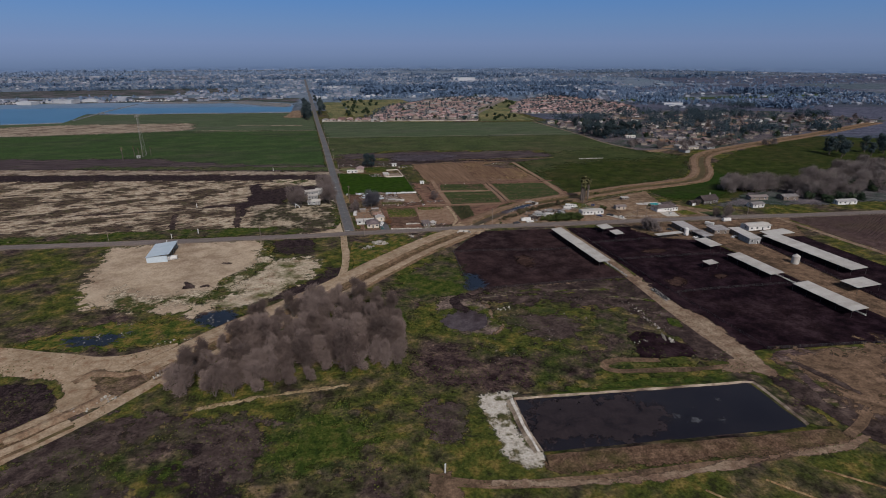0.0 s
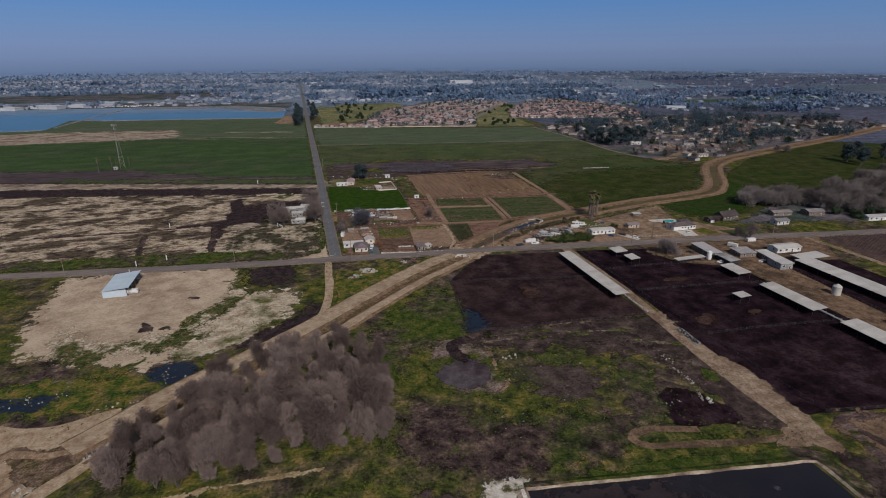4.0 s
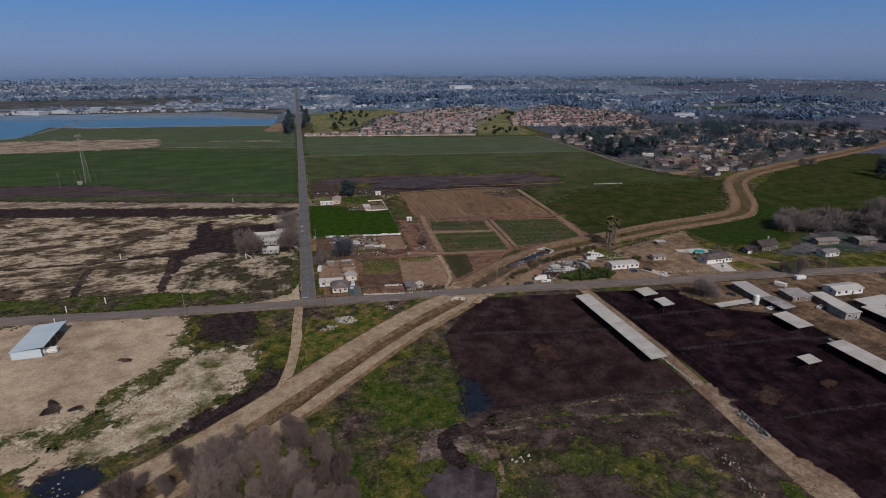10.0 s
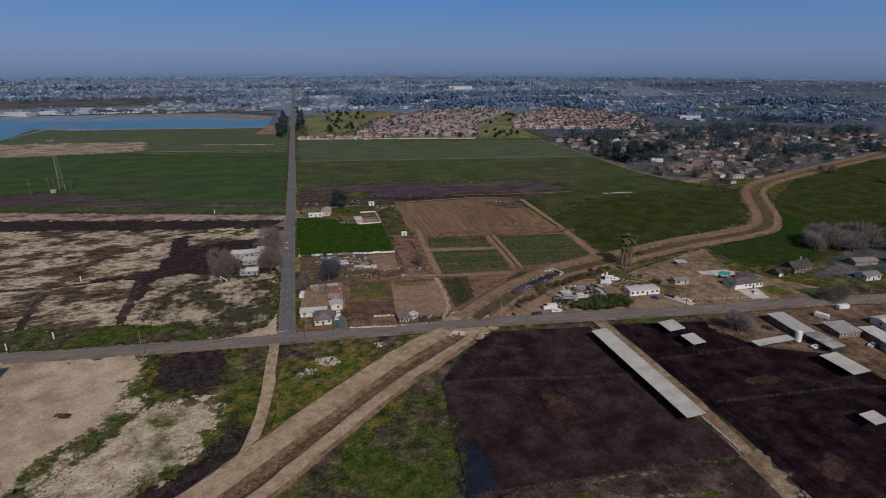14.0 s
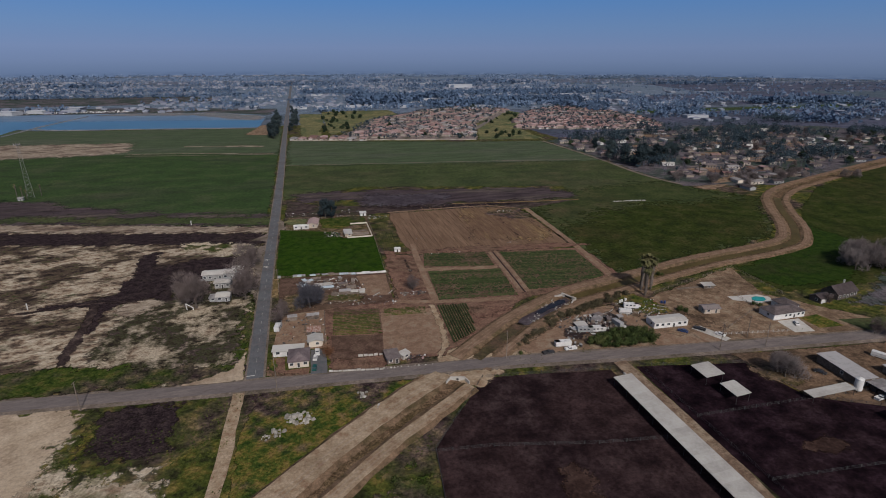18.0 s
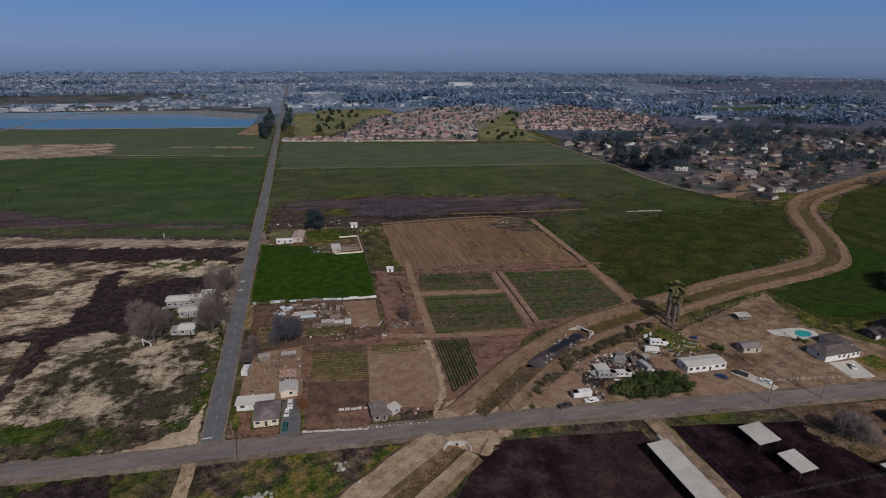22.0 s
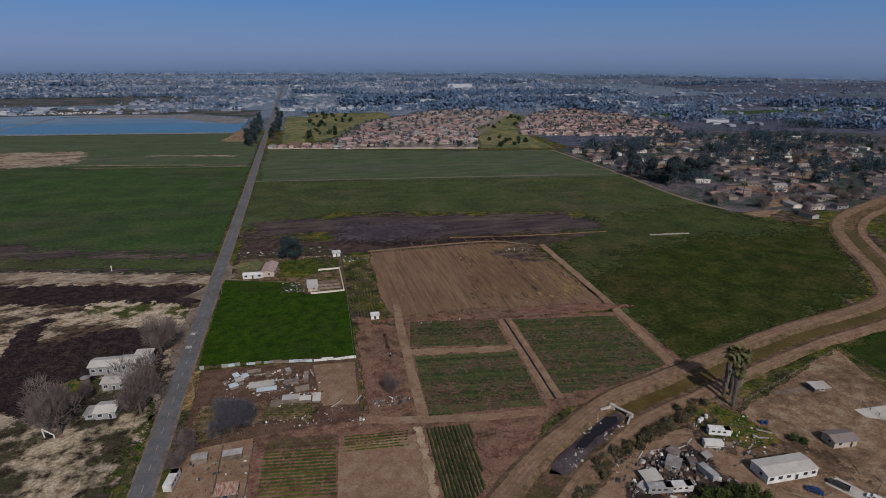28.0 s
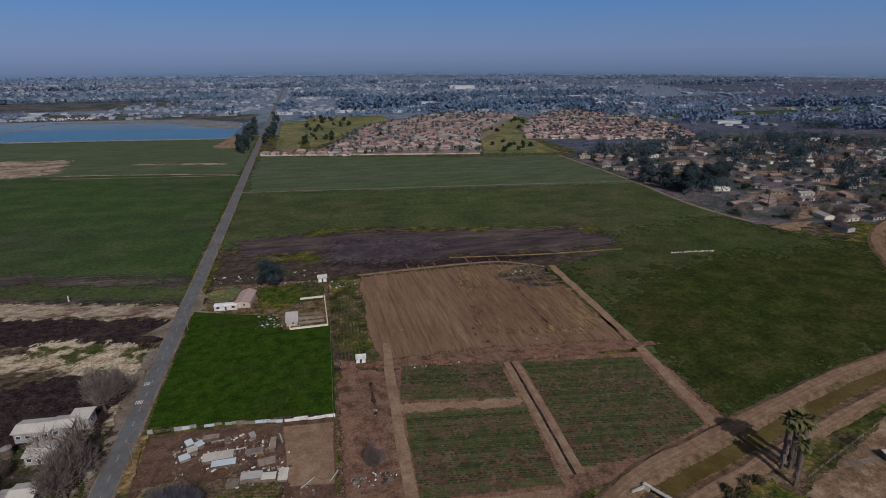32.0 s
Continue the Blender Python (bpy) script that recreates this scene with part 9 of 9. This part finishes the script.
# fields and orchards of the far plain, most in soils blued for haze
for pts, m, what in [
    ([(700, 330), (1500, 520), (2600, 420), (2400, -150), (1000, 150)], "orchard", "bare orchard land in soil blued for haze"),
    ([(780, 700), (1300, 760), (1350, 980), (800, 940)], "orchard", "bare orchard land in soil blued for haze"),
    ([(820, 960), (1500, 1000), (1560, 1060), (840, 1040)], "green", "strip of green field"),
    ([(1380, 600), (2600, 560), (2700, 1000), (1420, 960)], "orchard", "bare orchard land in soil blued for haze"),
    ([(900, 1100), (1900, 1150), (2000, 1700), (1000, 1500)], "orchard", "bare orchard land in soil blued for haze"),
    ([(1600, 1750), (3200, 1500), (3400, 2300), (1800, 2400)], "orchard", "bare orchard land in soil blued for haze"),
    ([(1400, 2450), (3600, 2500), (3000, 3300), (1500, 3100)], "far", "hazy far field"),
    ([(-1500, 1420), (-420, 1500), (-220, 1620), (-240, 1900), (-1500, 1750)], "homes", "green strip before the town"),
    ([(-1400, 2500), (500, 2900), (500, 3300), (-1400, 3100)], "far", "hill land behind the town, blued for haze"),
    ([(-1100, 1240), (-372, 1240), (-150, 1212), (-40, 1120), (-30, 1290), (-400, 1400), (-1100, 1400)], "homes", "bare yards beyond the basin"),
    ([(-60, 1010), (-47, 1088), (-149, 1205), (-372, 1234), (-420, 1190), (-200, 1150), (-120, 1060)], "mudshore", "pale mud shore of the basin"),
]:
    patch("far_field", pts, 0.05 if m != "mudshore" else 0.09, M[m], what, 8, 40)

# town: joined far houses and trees, haze put into their colours
g, gt = Geo(), Geo()


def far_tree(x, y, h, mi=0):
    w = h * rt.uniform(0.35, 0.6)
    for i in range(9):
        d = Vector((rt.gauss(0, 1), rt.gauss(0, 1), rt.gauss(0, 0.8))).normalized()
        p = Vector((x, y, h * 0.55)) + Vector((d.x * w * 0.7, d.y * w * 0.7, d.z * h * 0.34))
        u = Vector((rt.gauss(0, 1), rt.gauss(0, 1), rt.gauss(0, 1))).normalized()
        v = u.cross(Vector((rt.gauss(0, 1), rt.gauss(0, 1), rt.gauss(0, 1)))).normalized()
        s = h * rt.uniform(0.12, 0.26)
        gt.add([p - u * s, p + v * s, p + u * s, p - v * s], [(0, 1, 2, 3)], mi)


def dens(x, y, k, seed):
    return noise.noise(Vector((x * k, y * k, seed)))


TOWN = [([(-420, 1440), (-15, 1400), (-15, 1900), (-300, 1960)], 90, 150), ([(60, 1130), (330, 1190), (640, 1120), (760, 1250), (330, 1330), (60, 1240)], 30, 300), ([(780, 960), (1500, 1010), (1900, 1500), (1000, 1560), (760, 1240)], 110, 420), ([(-2400, 1760), (-1500, 1780), (-240, 1950), (-10, 1900), (-10, 3300), (-2800, 3300)], 1700, 1500), ([(15, 1380), (330, 1300), (900, 1450), (1300, 1700), (1500, 3200), (15, 3300)], 1300, 1900), ([(330, 1250), (560, 1200), (720, 1230), (1000, 1120), (1100, 1500), (400, 1500)], 90, 620), ([(1060, 640), (1500, 640), (1900, 1300), (1000, 1250), (790, 1000), (770, 800)], 150, 900), ([(1200, 1500), (3200, 1400), (3600, 3200), (1500, 3300)], 300, 900), ([(-1000, 1260), (-60, 1240), (-60, 1420), (-1000, 1420)], 130, 130), ([(15, 1230), (330, 1230), (330, 1310), (15, 1380)], 30, 60)]
for poly, nh, nt_ in TOWN:
    xs, ys = [p[0] for p in poly], [p[1] for p in poly]
    made = 0
    nh = int(nh * (0.55 if min(xs) > 400 else 0.85))
    for _ in range(nh * 12):
        x, y = rt.uniform(min(xs), max(xs)), rt.uniform(min(ys), max(ys))
        if made < nh and inside((x, y), poly) and dens(x, y, 0.003, 3) > -0.22 and abs(x) > 14:
            big = rt.random() < 0.06
            stuff_house(g, x, y, rt.choice((0, 90)) - 3, rt.uniform(30, 60) if big else rt.uniform(11, 17), rt.uniform(18, 30) if big else rt.uniform(9, 14), 6 if big else 3.3, 1.0 if big else 2.0, 0 if rt.random() < 0.9 else 1, (1 if rt.random() < 0.5 else 5) if big else rt.choice((2, 2, 2, 4, 4, 5, 5, 3)))
            made += 1
    made = 0
    for _ in range(nt_ * 12):
        x, y = rt.uniform(min(xs), max(xs)), rt.uniform(min(ys), max(ys))
        if made < nt_ and inside((x, y), poly) and dens(x, y, 0.004, 9) > -0.1 and abs(x) > 12:
            far_tree(x, y, rt.uniform(7, 15))
            made += 1
for x0, y0, x1, y1, n, h in [(165, 1335, 360, 1420, 380, 24), (370, 1215, 545, 1300, 260, 20), (560, 1310, 860, 1400, 420, 20), (700, 1150, 860, 1240, 120, 16), (1290, 1120, 1500, 1150, 130, 20), (1505, 1060, 1620, 1140, 110, 20), (860, 900, 960, 960, 60, 16), (1000, 690, 1100, 720, 40, 14), (500, 1650, 1200, 1850, 500, 18), (-900, 1790, -100, 1830, 260, 14), (-1500, 2050, -200, 2200, 300, 16), (200, 1500, 520, 1640, 260, 22), (40, 1850, 260, 1980, 160, 20), (720, 1000, 760, 1260, 60, 20), (1040, 640, 1100, 760, 40, 16), (-200, 1400, -110, 1430, 40, 12), (900, 780, 930, 1000, 40, 12), (1250, 420, 1330, 470, 40, 15), (2, 1420, 60, 1500, 30, 16)]:
    for _ in range(n):
        far_tree(rt.uniform(x0, x1), rt.uniform(y0, y1), h * rt.uniform(0.6, 1.1), 1)
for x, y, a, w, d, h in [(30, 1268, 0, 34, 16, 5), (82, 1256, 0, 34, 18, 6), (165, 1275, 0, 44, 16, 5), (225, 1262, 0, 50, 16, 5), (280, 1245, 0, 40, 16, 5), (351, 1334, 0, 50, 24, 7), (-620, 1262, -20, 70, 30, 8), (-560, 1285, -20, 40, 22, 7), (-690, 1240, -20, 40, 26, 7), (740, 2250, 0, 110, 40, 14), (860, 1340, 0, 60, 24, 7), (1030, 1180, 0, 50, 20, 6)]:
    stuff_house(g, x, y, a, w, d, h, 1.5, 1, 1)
for _ in range(9000):
    x, y = rt.uniform(-2900, 2900), rt.uniform(3150, 4420)
    if x * x + y * y > 4430 ** 2 or dens(x, y, 0.0016, 5) < (-0.05 if x < 900 else 0.2):
        continue
    if rt.random() < (0.2 if x < 900 else 0.05):
        big = rt.random() < 0.12
        stuff_house(g, x, y, rt.choice((0, 90)) - 3, rt.uniform(40, 80) if big else rt.uniform(14, 22), rt.uniform(20, 34) if big else rt.uniform(10, 15), 7 if big else 4, 1.0 if big else 2.0, 0, 5 if big else rt.choice((2, 2, 4, 5)))
    else:
        far_tree(x, y, rt.uniform(10, 20), 2)
for k in range(26):
    x0, y0 = rt.uniform(-2600, 3000), rt.uniform(2100, 4100)
    if x0 * x0 + y0 * y0 > 4300 ** 2:
        continue
    for _ in range(70):
        far_tree(x0 + rt.gauss(0, 130), y0 + rt.gauss(0, 14), rt.uniform(12, 24), 2 if y0 > 3000 else 1)
tagged(part("town_houses", g, FAR), "distant town of low houses, paled and blued for haze", "houses", kind="stuff")
tagged(part("town_trees", gt, [M["hazedleaf"], M["hazedbelt"], M["hazedhorizon"]]), "belts of trees across the distant town, blued for haze", "trees", kind="stuff")
g = Geo()
for i in range(420):
    x = -760 + (i % 70) * 5.6 + rt.uniform(-1, 1)
    y = 1262 + (i // 70) * 9 + rt.uniform(-1, 1) + 0.05 * x + 30
    if rt.random() < 0.8:
        g.box(x, y, 0, 2.0, 4.6, 1.5, rt.uniform(-5, 5), 0.8, mi=rt.choice((0, 1, 2)))
tagged(part("parked_cars", g, [M["white"], M["dark"], M["greyroof"]]), "rows of parked cars beyond the basin", "cars", kind="stuff")

for pts in ([(-447, 806), (-444, 910), (-440, 1012), (-424, 1176)], [(-452, 776), (-520, 770), (-700, 764)], [(-440, 950), (-390, 917), (-200, 892), (-50, 871)]):
    strip("basin_dike", pts, [(3, 0.07, 0), (1.2, 0.9, 0), (-1.2, 0.9, 0), (-3, 0.07, 0)], M["mudshore"], "low pale dike of the settling basin", 0.6, 12, "dike")
